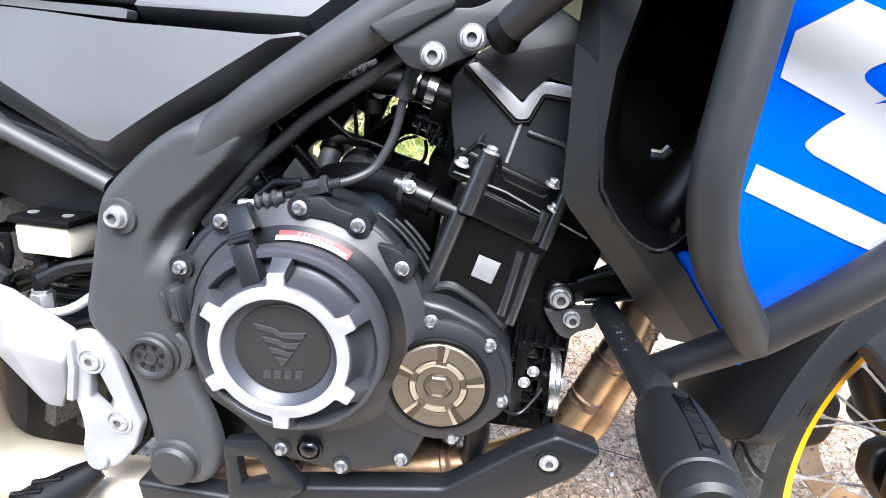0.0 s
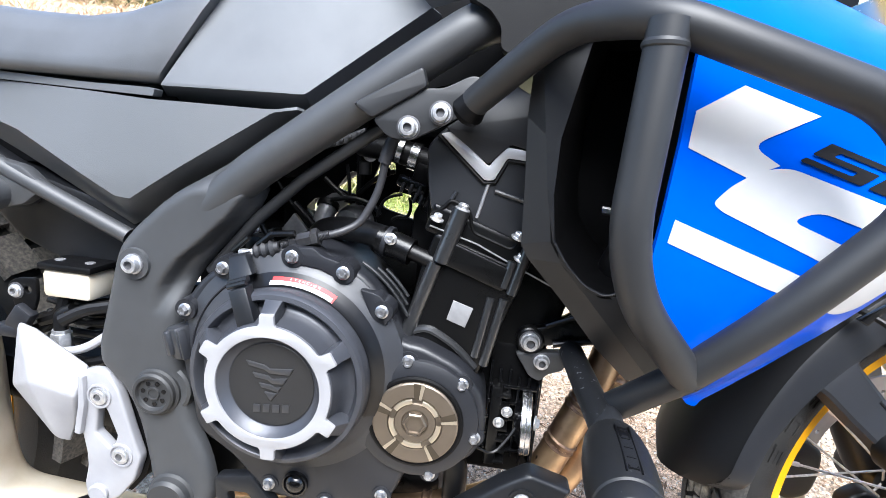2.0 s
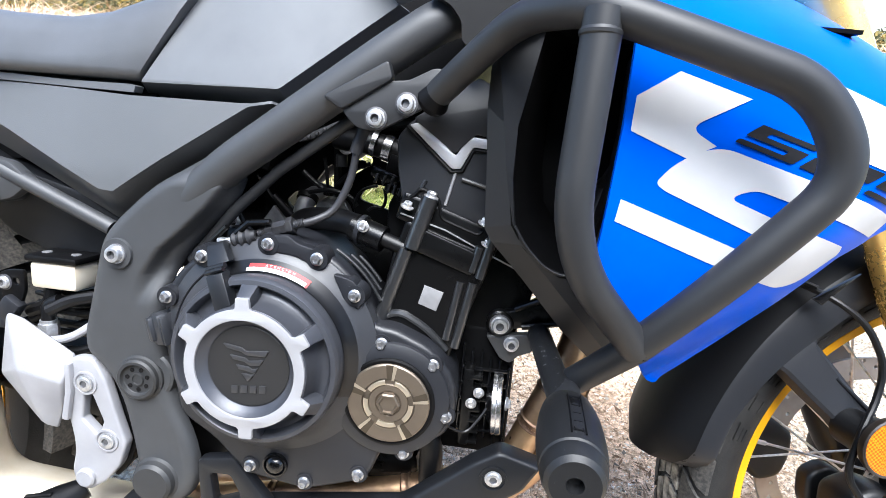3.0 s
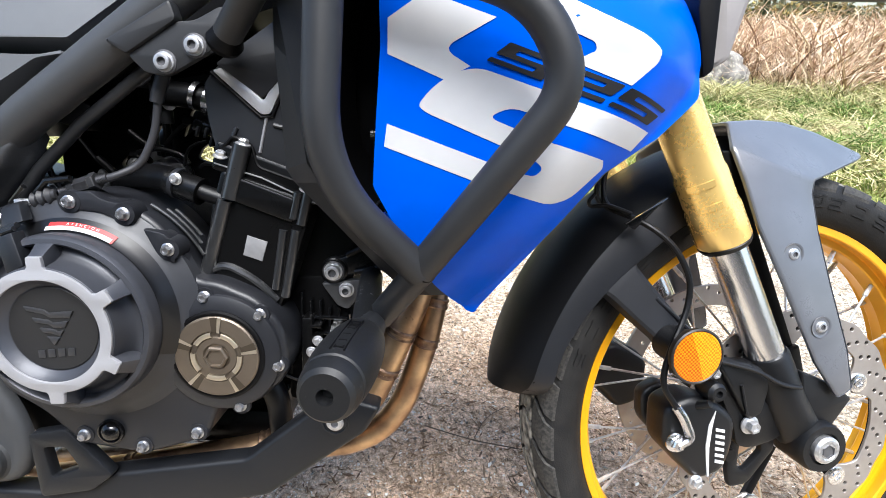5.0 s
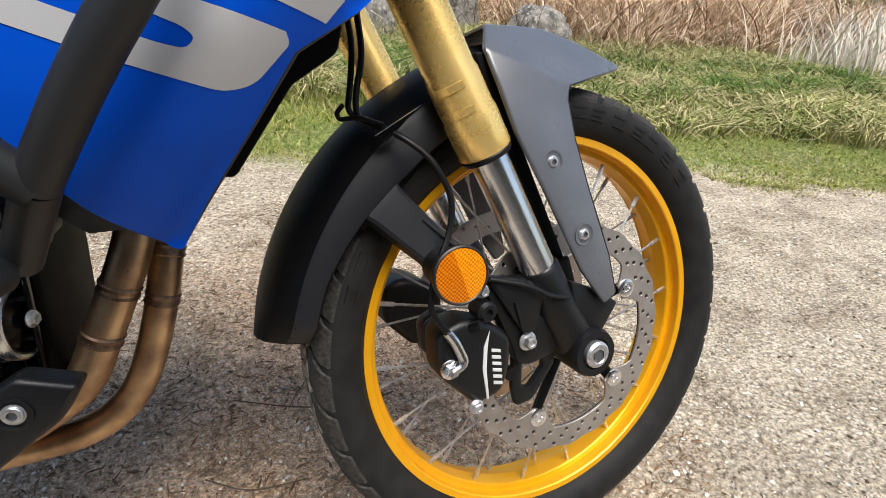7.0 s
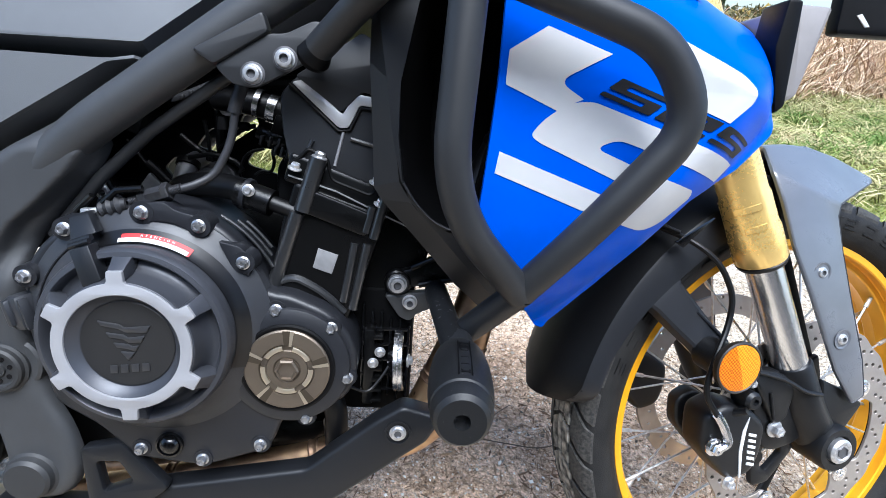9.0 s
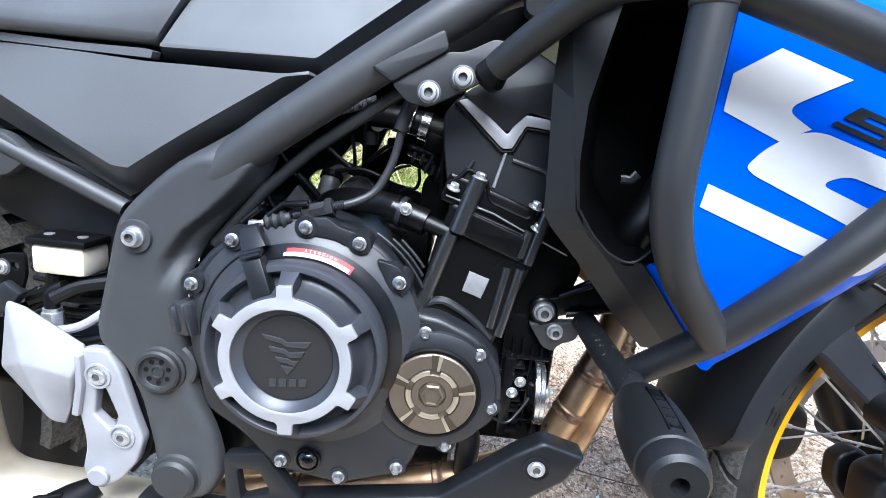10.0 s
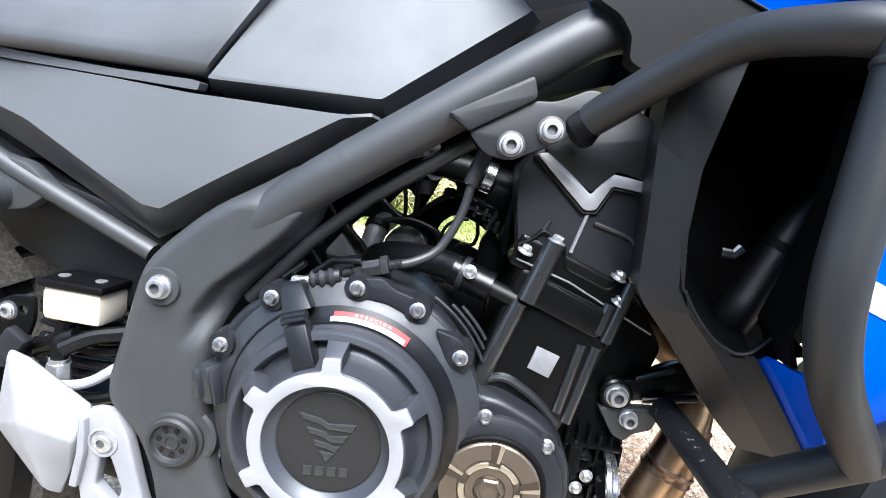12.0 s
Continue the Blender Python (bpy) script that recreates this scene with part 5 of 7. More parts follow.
part("inner_bracket", plate(rounded([(0.505, 0.67), (0.518, 0.67), (0.56, 0.585), (0.64, 0.42), (0.625, 0.415), (0.545, 0.58)], 0.004), -0.095, -0.085, 0.002), M_DARK, guard, m=F)
for c, ax in (((0.466, -0.136, 0.455), OUT),):
    refl = part("reflector", lathe([(0, 0), (0.029, 0), (0.0302, 0.003), (0.0302, 0.0075), (0.0285, 0.0085), (0.027, 0.0075), (0, 0.007)], c, ax, 40), M_AMBER2, bike, "round amber side reflector", m=F)
    part("stem", lathe([(0.02, -0.045), (0.022, -0.002), (0.0, -0.001)], c, ax, 24), M_CASTBLACK, refl, m=F)
    part("lens", lathe([(0.0, 0.0095), (0.0272, 0.0078)], c, ax, 24, 200, 380), M_AMBER, refl, "bright amber lens half", m=F)
    part("lens", lathe([(0.0, 0.0095), (0.0272, 0.0078)], c, ax, 24, 20, 200), M_AMBER3, refl, "deep amber lens half", m=F)

# front brake
cal = part("brake_caliper", plate(rounded([(0.447, 0.392), (0.449, 0.345), (0.492, 0.303), (0.524, 0.312), (0.534, 0.34), (0.534, 0.376), (0.512, 0.394), (0.476, 0.405)], 0.012), -0.13, -0.085, 0.009, 3), M_CASTBLACK, bike, "black front brake caliper", m=F)
part("inner_half", plate(rounded([(0.452, 0.385), (0.455, 0.35), (0.492, 0.312), (0.52, 0.32), (0.526, 0.37), (0.476, 0.398)], 0.01), -0.072, -0.05, 0.005, 2), M_CASTBLACK, cal, m=F)
part("brake_caliper", plate(rounded([(0.447, 0.392), (0.449, 0.345), (0.492, 0.303), (0.524, 0.312), (0.534, 0.34), (0.534, 0.376), (0.512, 0.394), (0.476, 0.405)], 0.012), 0.05, 0.13, 0.009, 3), M_CASTBLACK, bike, "black front brake caliper", m=F)
part("fork_lug", plate(rounded([(0.508, 0.442), (0.557, 0.434), (0.585, 0.412), (0.578, 0.373), (0.562, 0.365), (0.538, 0.398)], 0.006), -0.116, -0.098, 0.004, 2), M_CASTBLACK, cal, m=F)
part("lug_rib", sweep(bent([(0.512, -0.118, 0.44), (0.558, -0.124, 0.429), (0.586, -0.127, 0.413), (0.612, -0.127, 0.409)], 0.02), 0.0026, 8), M_CASTBLACK, cal, m=F)
part("lug_rib", sweep([(0.545, -0.117, 0.41), (0.556, -0.117, 0.375)], 0.002, 8), M_CASTBLACK, cal, m=F)
part("guard_stay", plate(rounded([(0.618, 0.425), (0.662, 0.408), (0.692, 0.389), (0.664, 0.346), (0.63, 0.366)], 0.004), -0.119, -0.098, 0.003, 2), M_CASTBLACK, cal, m=F)
part("lower_web", plate([rounded([(0.557, 0.338), (0.612, 0.345), (0.618, 0.318), (0.586, 0.274), (0.562, 0.27), (0.556, 0.295)], 0.006), rounded([(0.57, 0.325), (0.596, 0.328), (0.6, 0.315), (0.58, 0.292), (0.57, 0.296)], 0.004)], -0.098, -0.088, 0.003), M_CASTBLACK, cal, m=F)
part("caliper_bracket", plate([rounded([(0.51, 0.43), (0.56, 0.435), (0.63, 0.4), (0.645, 0.37), (0.61, 0.335), (0.575, 0.325), (0.556, 0.33), (0.55, 0.352), (0.53, 0.39)], 0.01), rounded([(0.552, 0.415), (0.6, 0.4), (0.605, 0.385), (0.57, 0.385)], 0.006)], -0.108, -0.09, 0.004), M_CASTBLACK, cal, m=F)
part("bracket_web", sweep([(0.525, -0.108, 0.432), (0.58, -0.11, 0.422), (0.645, -0.112, 0.398)], 0.006, 10), M_CASTBLACK, cal, m=F)
part("bolt", bolt((0.567, -0.11, 0.358), 0.0075, 0.011, hexa=True, washer=1.5), M_CHROME, cal, m=F)
part("bolt", bolt((0.491, -0.128, 0.303), 0.006, 0.008, hexa=True, washer=1.4), M_CHROME, cal, m=F)
part("bolt", bolt((0.496, -0.13, 0.432), 0.0055, 0.008, hexa=True, washer=1.4), M_CHROME, cal, m=F)
part("pin_boss", lathe([(0, 0), (0.011, 0), (0.011, 0.022), (0.008, 0.026), (0.004, 0.026), (0.0035, 0.022), (0, 0.022)], (0.499, -0.115, 0.411), OUT, 24), M_CASTBLACK, cal, m=F)
part("bleed_nipple", sweep([(0.482, -0.125, 0.392), (0.49, -0.14, 0.401)], 0.0045, 10), M_HOSE, cal, m=F)
part("pad_pin", lathe([(0, 0), (0.0075, 0), (0.0075, 0.018), (0, 0.018)], (0.541, -0.1, 0.325), OUT, 16), M_HOSE, cal, m=F)
part("banjo_bolt", bolt((0.459, -0.131, 0.354), 0.0075, 0.01, hexa=True, washer=1.45), M_STEEL, cal, m=F)
part("hose_fitting", sweep(bent([(0.459, -0.138, 0.354), (0.472, -0.14, 0.362), (0.462, -0.137, 0.385), (0.455, -0.134, 0.395)], 0.01), 0.0052, 10), M_STEEL, cal, "bright hose fitting", m=F)
part("brake_hose", sweep(bent([(0.455, -0.134, 0.395), (0.437, -0.13, 0.42), (0.444, -0.128, 0.455), (0.467, -0.118, 0.496), (0.47, -0.116, 0.53), (0.449, -0.112, 0.568), (0.42, -0.1, 0.59), (0.392, -0.06, 0.604), (0.396, -0.042, 0.63), (0.408, -0.035, 0.67), (0.402, -0.03, 0.73)], 0.03, 6), 0.0034, 10), M_HOSE, cal, "black brake hose", m=F)
part("sensor_cable", sweep(bent([(0.4, -0.055, 0.602), (0.385, -0.05, 0.612), (0.392, -0.04, 0.64), (0.396, -0.04, 0.68), (0.388, -0.035, 0.73)], 0.02, 5), 0.0032, 10), M_HOSE, cal, m=F)
part("hose_guide", plate([(0.398, 0.588), (0.446, 0.617), (0.43, 0.602), (0.41, 0.582)], -0.098, -0.094, 0.0008), M_GLOSS, cal, m=F)
part("hose_clip", sweep(bent([(0.41, -0.088, 0.598), (0.392, -0.07, 0.606), (0.374, -0.06, 0.604), (0.371, -0.062, 0.61), (0.378, -0.062, 0.618)], 0.006, 4), 0.0025, 8), M_HOSE, cal, m=F)
# white arc and lettering bars on the caliper
part("caliper_mark", join(plate(rounded([(0.5055, 0.388), (0.4985, 0.37), (0.4975, 0.345), (0.503, 0.31), (0.5055, 0.31), (0.502, 0.345), (0.503, 0.37)], 0.001), -0.1312, -0.129, 0.0002), *[plate([(0.508 + 0.0006 * k, 0.367 - 0.0075 * k), (0.519 + 0.0006 * k, 0.3645 - 0.0075 * k), (0.519 + 0.0006 * k, 0.361 - 0.0075 * k), (0.508 + 0.0006 * k, 0.3635 - 0.0075 * k)], -0.1312, -0.129, 0.0002) for k in range(6)]), M_LABEL, cal, "white printed marks", m=F)
part("sensor_bracket", plate(rounded([(0.61, 0.44), (0.63, 0.45), (0.66, 0.36), (0.645, 0.36)], 0.004), -0.1, -0.092, 0.002), M_CASTBLACK, cal, m=F)

# exhaust
pipe = part("header_pipe", sweep(bent([(0.12, -0.05, 0.6), (0.205, -0.075, 0.545), (0.188, -0.088, 0.485), (0.176, -0.09, 0.4555), (0.157, -0.096, 0.41), (0.137, -0.1, 0.363), (0.07, -0.1, 0.318), (-0.1, -0.1, 0.275), (-0.42, -0.1, 0.215)], 0.04, 8), 0.0178, 28), M_TI, bike, "heat-tinted steel exhaust header pipe")
part("header_pipe", sweep(bent([(0.13, 0.0, 0.6), (0.222, -0.04, 0.55), (0.2125, -0.064, 0.475), (0.2045, -0.066, 0.434), (0.192, -0.066, 0.388), (0.178, -0.067, 0.3495), (0.161, -0.068, 0.323), (0.1396, -0.068, 0.304), (0.109, -0.068, 0.2905), (0.077, -0.066, 0.2844), (-0.1, -0.05, 0.25), (-0.3, -0.02, 0.22)], 0.02, 6), 0.0155, 28), M_TI, bike, "slimmer heat-tinted steel exhaust header pipe")
for c, ax, r in (((0.1755, -0.0902, 0.4545), (0.37, -0.05, 0.93), 0.0178), ((0.157, -0.096, 0.41), (0.39, -0.08, 0.92), 0.0178), ((0.2045, -0.066, 0.434), (0.25, 0, 0.97), 0.0155), ((0.214, -0.062, 0.482), (0.18, 0.2, 0.96), 0.0155), ((0.019, -0.1, 0.306), (0.95, 0, 0.3), 0.018), ((-0.15, -0.1, 0.2655), (0.98, 0, 0.18), 0.018)):
    part("weld_ring", lathe([(r, -0.0065), (r + 0.0014, -0.0045), (r + 0.0002, -0.001), (r + 0.0002, 0.001), (r + 0.0014, 0.0045), (r, 0.0065)], c, ax, 28), M_WELD, pipe)
skid = part("lower_guard", plate(rounded([(-0.305, 0.288), (-0.2, 0.285), (-0.137, 0.309), (0.018, 0.334), (0.09, 0.394), (0.118, 0.412), (0.162, 0.4), (0.145, 0.37), (0.04, 0.29), (-0.09, 0.262), (-0.3, 0.255)], 0.006), -0.172, -0.145, 0.005, 2), M_PLASTIC, bike, "black lower engine guard rail")
part("bolt_seat", lathe([(0.0145, 0), (0.0145, 0.002), (0.012, 0.0022), (0.0115, 0.0005)], (0.114, -0.1715, 0.3815), OUT, 26), M_PLASTIC, skid)
part("bolt", bolt((0.114, -0.17, 0.3815), 0.0075, 0.005, washer=1.4), M_CHROME, skid)
part("guard_bracket", plate([rounded([(-0.205, 0.36), (-0.165, 0.368), (-0.12, 0.315), (-0.145, 0.295), (-0.2, 0.285)], 0.006), rounded([(-0.19, 0.345), (-0.168, 0.346), (-0.155, 0.322), (-0.185, 0.31)], 0.004)], -0.18, -0.165, 0.003), M_PLASTIC, skid)

# dark filler added for the black space between pivot plate and case
part("case_dark_filler", plate(rounded([(-0.24, 0.43), (-0.185, 0.37), (-0.17, 0.335), (-0.225, 0.322), (-0.262, 0.37)], 0.004), -0.135, -0.1, 0.002), M_ENGINE, engine)

# rider footrest side
hanger = part("footrest_hanger", plate([rounded([(-0.36, 0.452), (-0.345, 0.4585), (-0.325, 0.458), (-0.3125, 0.4375), (-0.2985, 0.39), (-0.2895, 0.363), (-0.298, 0.335), (-0.315, 0.313), (-0.336, 0.2985), (-0.3505, 0.301), (-0.3562, 0.3213), (-0.3512, 0.345), (-0.352, 0.362), (-0.3575, 0.39), (-0.3535, 0.425)], 0.005), rounded([(-0.3365, 0.4185), (-0.3278, 0.4165), (-0.3158, 0.386), (-0.3222, 0.3685), (-0.3405, 0.3866)], 0.003)], -0.1765, -0.163, 0.003, 2), M_ALU, bike, "pale cast aluminium footrest hanger")
W = {"a": (-0.4285, -0.172, 0.4975), "b": (-0.409, -0.172, 0.493), "c": (-0.3478, -0.172, 0.4585), "d": (-0.357, -0.184, 0.4285), "e": (-0.402, -0.19, 0.4415), "f": (-0.436, -0.176, 0.428), "g": (-0.3875, -0.176, 0.3715), "h": (-0.376, -0.17, 0.366), "i": (-0.366, -0.172, 0.39), "j": (-0.354, -0.172, 0.425)}
bm = bmesh.new()
WV = {k: bm.verts.new(p) for k, p in W.items()}
for f in ("abcde", "aef", "egf", "edig", "ghi", "dji", "dcj"):
    bm.faces.new([WV[k] for k in f])
bmesh.ops.recalc_face_normals(bm, faces=bm.faces)
if sum(f.normal.y for f in bm.faces) > 0:
    bmesh.ops.reverse_faces(bm, faces=bm.faces)
bmesh.ops.solidify(bm, geom=bm.faces[:], thickness=0.006)
bmesh.ops.bevel(bm, geom=[e for e in bm.edges if e.is_manifold and e.calc_face_angle(0) > 0.2], offset=0.0025, segments=3, profile=0.5, affect="EDGES")
part("heel_guard", bm, M_ALU, hanger, "folded heel guard wing", angle=30)
for x, z in ((-0.334, 0.43), (-0.3115, 0.3645)):
    part("bolt_seat", lathe([(0.014, 0.0), (0.0135, 0.002), (0.0115, 0.0022), (0.0105, 0.0)], (x, -0.176, z), OUT, 24), M_ALU, hanger)
    part("bolt", bolt((x, -0.1765, z), 0.0075, 0.004, washer=1.2), M_CHROME, hanger)
part("hanger_back", plate(rounded([(-0.33, 0.462), (-0.309, 0.44), (-0.2945, 0.391), (-0.2855, 0.3625), (-0.2945, 0.333), (-0.312, 0.31), (-0.322, 0.318), (-0.303, 0.355), (-0.312, 0.43)], 0.004), -0.162, -0.15, 0.001), M_DARK, hanger)
part("hanger_rib", plate(rounded([(-0.3535, 0.4535), (-0.3475, 0.452), (-0.347, 0.42), (-0.353, 0.385), (-0.3605, 0.386), (-0.3545, 0.42)], 0.002), -0.1825, -0.172, 0.002), M_ALU, hanger)
res = part("brake_fluid_reservoir", box((-0.387, -0.135, 0.538), (0.056, 0.04, 0.032), 0.006), M_RESERV, bike, "milky brake fluid reservoir with a black lid")
part("lid", box((-0.387, -0.135, 0.557), (0.062, 0.045, 0.008), 0.003), M_DARK, res)
silencer = part("exhaust_silencer", sweep(bent([(-0.25, -0.12, 0.215), (-0.4, -0.13, 0.23), (-0.497, -0.16, 0.262), (-0.514, -0.16, 0.36), (-0.517, -0.16, 0.46), (-0.55, -0.17, 0.6), (-0.75, -0.18, 0.74)], 0.06, 8), 0.04, 32), M_SILENCER, bike, "brushed steel exhaust silencer")
part("seam", sweep(bent([(-0.477, -0.172, 0.33), (-0.48, -0.174, 0.46), (-0.507, -0.184, 0.57)], 0.05), 0.0016, 8), M_SILENCER, silencer)
RW = Vector((-0.79, 0, 0.325))
rear = part("rear_wheel", lathe([(0.2, -0.05), (0.222, -0.055), (0.222, 0.055), (0.2, 0.05), (0.2, -0.05)], RW, OUT, 64), M_RIM, bike, "orange-gold rear wheel rim")
part("tyre", lathe([(0.218, -0.05), (0.25, -0.072), (0.28, -0.075), (0.305, -0.06), (0.32, -0.03), (0.323, 0), (0.32, 0.03), (0.305, 0.06), (0.28, 0.075), (0.25, 0.072), (0.218, 0.05)], RW, OUT, 80), M_RUBBER, rear, "black rear tyre")

M_REAR_TREAD = mat("dirty_tread", (0.035, 0.033, 0.031), 0.85, col2=(0.1, 0.09, 0.076), scale=240, bump=0.8, bscale=260)
for k in range(30):
    for y0, y1, sh in ((-0.074, -0.04, 0), (-0.036, -0.004, 5), (0.004, 0.036, 0), (0.04, 0.074, 5)):
        a = 12 * k + sh
        if not 20 < a % 360 < 150:
            r0, r1 = (0.3155 - 0.3 * max(0, abs(y) - 0.03) ** 1.0 for y in (y0, y1))
            part("tread_block", lathe([(r0, -y0), (r0 + 0.016, -y0 - 0.003 * (1 if y0 > 0 else -1)), (r1 + 0.016, -y1), (r1, -y1)], RW, OUT, 2, -a - 90, -a - 90 + 9.4), M_REAR_TREAD, rear)

# ---- smaller things on the engine side ----
AT = [(0.0, "A"), (0.125, "T"), (0.25, "E"), (0.375, "N"), (0.5, "C"), (0.61, "I"), (0.72, "O"), (0.86, "N")]
part("warning_label", lathe([(0.0892, 0.198), (0.0862, 0.2012)], CC, OUT, 30, -30.5, 10.5), M_LABEL, engine, "white warning label with a red band")
part("red_band", lathe([(0.0922, 0.1948), (0.0892, 0.198)], CC, OUT, 30, -30.5, 9), M_RED, engine)
part("red_corner", lathe([(0.0893, 0.1982), (0.0864, 0.2014)], CC, OUT, 4, -30.6, -29.2), M_RED, engine)
for u, ch in AT:
    a = radians(2 + 20 * u)
    m = Matrix.Translation(CC) @ Matrix.Rotation(a, 4, "Y") @ Matrix.Translation((0, -0.1966, 0.0909)) @ Matrix.Rotation(radians(44), 4, "X")
    part("letter", letters(ch, 0.0034, m, 0.00015), M_LABEL, engine)
LEVER = loft([[(x0, y, z0), (x1, y, z1), (x1, y + 0.012, z1), (x0, y + 0.012, z0)] for x0, z0, x1, z1, y in ((-0.1882, 0.6008, -0.1712, 0.6061, -0.187), (-0.1862, 0.5985, -0.1695, 0.604, -0.192), (-0.1777, 0.5828, -0.1557, 0.5911, -0.206))])
LEVER2 = loft([[(x0, y, z0), (x1, y, z1), (x1, y + 0.014, z1), (x0, y + 0.014, z0)] for x0, z0, x1, z1, y in ((-0.1699, 0.5776, -0.154, 0.5837, -0.222), (-0.1566, 0.5483, -0.1412, 0.556, -0.2295))])
for piece in (LEVER, LEVER2):
    bmesh.ops.bevel(piece, geom=[e for e in piece.edges if e.calc_face_angle(0) > 0.6], offset=0.0012, segments=2, profile=0.5, affect="EDGES")
part("clutch_lever", join(LEVER, LEVER2, sweep([(-0.176, -0.209, 0.581), (-0.157, -0.211, 0.5885)], 0.0028, 8), sweep([(-0.174, -0.214, 0.579), (-0.156, -0.216, 0.586)], 0.0024, 8)), M_PLASTIC, engine, "black cable clamp tab")
plug_turn = Matrix.Rotation(radians(-14), 4, "Y") @ Matrix.Rotation(radians(-28), 4, "Z")
part("side_plug", join(box((-0.238, -0.18, 0.507), (0.02, 0.024, 0.034), 0.005, plug_turn), box((-0.245, -0.187, 0.507), (0.008, 0.014, 0.026), 0.003, plug_turn), box((-0.231, -0.19, 0.507), (0.003, 0.008, 0.03), 0.001, plug_turn)), M_AIRBOX, engine, "black plastic sensor housing")
part("cover_seam", sweep([(CC.x + 0.098 * math.cos(radians(a)), -0.188, CC.z + 0.098 * math.sin(radians(a))) for a in range(122, 186, 6)], 0.0011, 6), M_CASE, engine)

# clutch cable and its adjuster
cable = part("clutch_cable", sweep(bent([(-0.104, -0.174, 0.627), (-0.09, -0.172, 0.631), (-0.071, -0.164, 0.641), (-0.056, -0.16, 0.672), (-0.051, -0.16, 0.708), (-0.042, -0.158, 0.735), (-0.02, -0.15, 0.77)], 0.025, 6), 0.0038, 12), M_CABLE, bike, "dark grey clutch cable")
part("cable_sleeve", sweep(bent([(-0.053, -0.16, 0.7), (-0.05, -0.16, 0.712), (-0.042, -0.158, 0.735)], 0.01), 0.0062, 12), M_CABLE, cable)
M_BARREL = mat("dark_plated_steel", (0.1, 0.1, 0.105), 0.3, metal=0.8, col2=(0.05, 0.05, 0.055), scale=120)
ADJ = Vector((0.95, 0.0, 0.31)).normalized()
part("adjuster", join(lathe([(0, 0), (0.006, 0), (0.0068, 0.001), (0.0068, 0.0065), (0.006, 0.0075), (0, 0.0075)], (-0.1335, -0.174, 0.6175), ADJ, 6), lathe([(0, 0.007), (0.0066, 0.007), (0.0072, 0.008), (0.0072, 0.0215), (0.0066, 0.0225), (0, 0.0225)], (-0.1335, -0.174, 0.6175), ADJ, 6, 12, 372), lathe([(0, 0.022), (0.0082, 0.022), (0.0088, 0.023), (0.0088, 0.0275), (0.0082, 0.0285), (0, 0.0285)], (-0.1335, -0.174, 0.6175), ADJ, 6)), M_BARREL, cable, "dark plated cable adjuster", angle=25)
for c, n in (((-0.1335, -0.174, 0.6175), -7), ((-0.1065, -0.174, 0.6265), 8)):
    d = 1 if n > 0 else -1
    part("thread", lathe([(0, 0)] + [(r, d * (0.0014 * k + u)) for k in range(abs(n)) for r, u in ((0.0036, 0.0), (0.0044, 0.0007))] + [(0, d * 0.0014 * abs(n))], c, ADJ, 14), M_BARREL, cable)
part("bellows", lathe([(0.003, 0), (0.006, 0.001), (0.0078, 0.0035), (0.0055, 0.006), (0.0062, 0.008), (0.0088, 0.011), (0.0062, 0.014), (0.0066, 0.016), (0.0092, 0.019), (0.006, 0.022), (0.0055, 0.026), (0.003, 0.0265)], (-0.1685, -0.176, 0.605), (0.95, 0, 0.29), 22), mat("grey_rubber_boot", (0.02, 0.02, 0.022), 0.42, spec=0.5), cable, "ribbed rubber boot")
part("cable_nipple", join(sweep([(-0.182, -0.178, 0.601), (-0.168, -0.176, 0.605)], 0.0036, 10), box((-0.178, -0.178, 0.602), (0.008, 0.009, 0.01), 0.0015)), M_CHROME, cable)
part("cable_stay", join(sweep([(-0.165, -0.176, 0.612), (-0.15, -0.18, 0.625), (-0.128, -0.18, 0.628)], 0.003, 8), sweep([(-0.19, -0.175, 0.603), (-0.172, -0.18, 0.619)], 0.0025, 8)), M_ENGINE, cable)

# intake, hoses and wiring behind the frame tube
M_DULL = mat("dull_grey_casting", (0.2, 0.2, 0.205), 0.45, metal=0.5, col2=(0.11, 0.11, 0.115), scale=60)
th = part("intake_elbow", sweep(bent([(-0.152, -0.05, 0.598), (-0.1485, -0.046, 0.618), (-0.145, -0.04, 0.637), (-0.138, -0.01, 0.645)], 0.012), 0.0115, 22), M_DULL, bike, "dull grey intake elbow")
part("elbow_clamp", lathe([(0.0118, -0.004), (0.0132, -0.0035), (0.0132, 0.0035), (0.0118, 0.004)], (-0.1448, -0.038, 0.6385), (0.1, 0.6, 0.8), 24), M_DARK, th)
part("grey_housing", lathe([(0, 0), (0.017, 0), (0.0205, 0.006), (0.022, 0.016), (0.022, 0.05), (0, 0.05)], (-0.118, -0.05, 0.62), (0.3, 1, 0), 28), M_DULL, th, "dull grey casting")
for k in range(3):
    part("housing_rib", lathe([(0.0222, -0.0016), (0.0236, -0.0008), (0.0236, 0.0008), (0.0222, 0.0016)], (-0.1125 + 0.003 * k, -0.032 + 0.01 * k, 0.62), (0.3, 1, 0), 28), M_DARK if k % 2 else M_DULL, th)
part("grey_bracket", plate(rounded([(-0.1904, 0.6084), (-0.1757, 0.6292), (-0.1487, 0.5992), (-0.1739, 0.5859)], 0.002), -0.066, -0.06, 0.001), M_DULL, th)
part("stay", join(sweep([(-0.1745, -0.07, 0.641), (-0.1526, -0.07, 0.6205), (-0.1386, -0.07, 0.6)], 0.0042, 10), sweep([(-0.1945, -0.07, 0.664), (-0.1745, -0.07, 0.637)], 0.002, 8)), M_DARK, th)
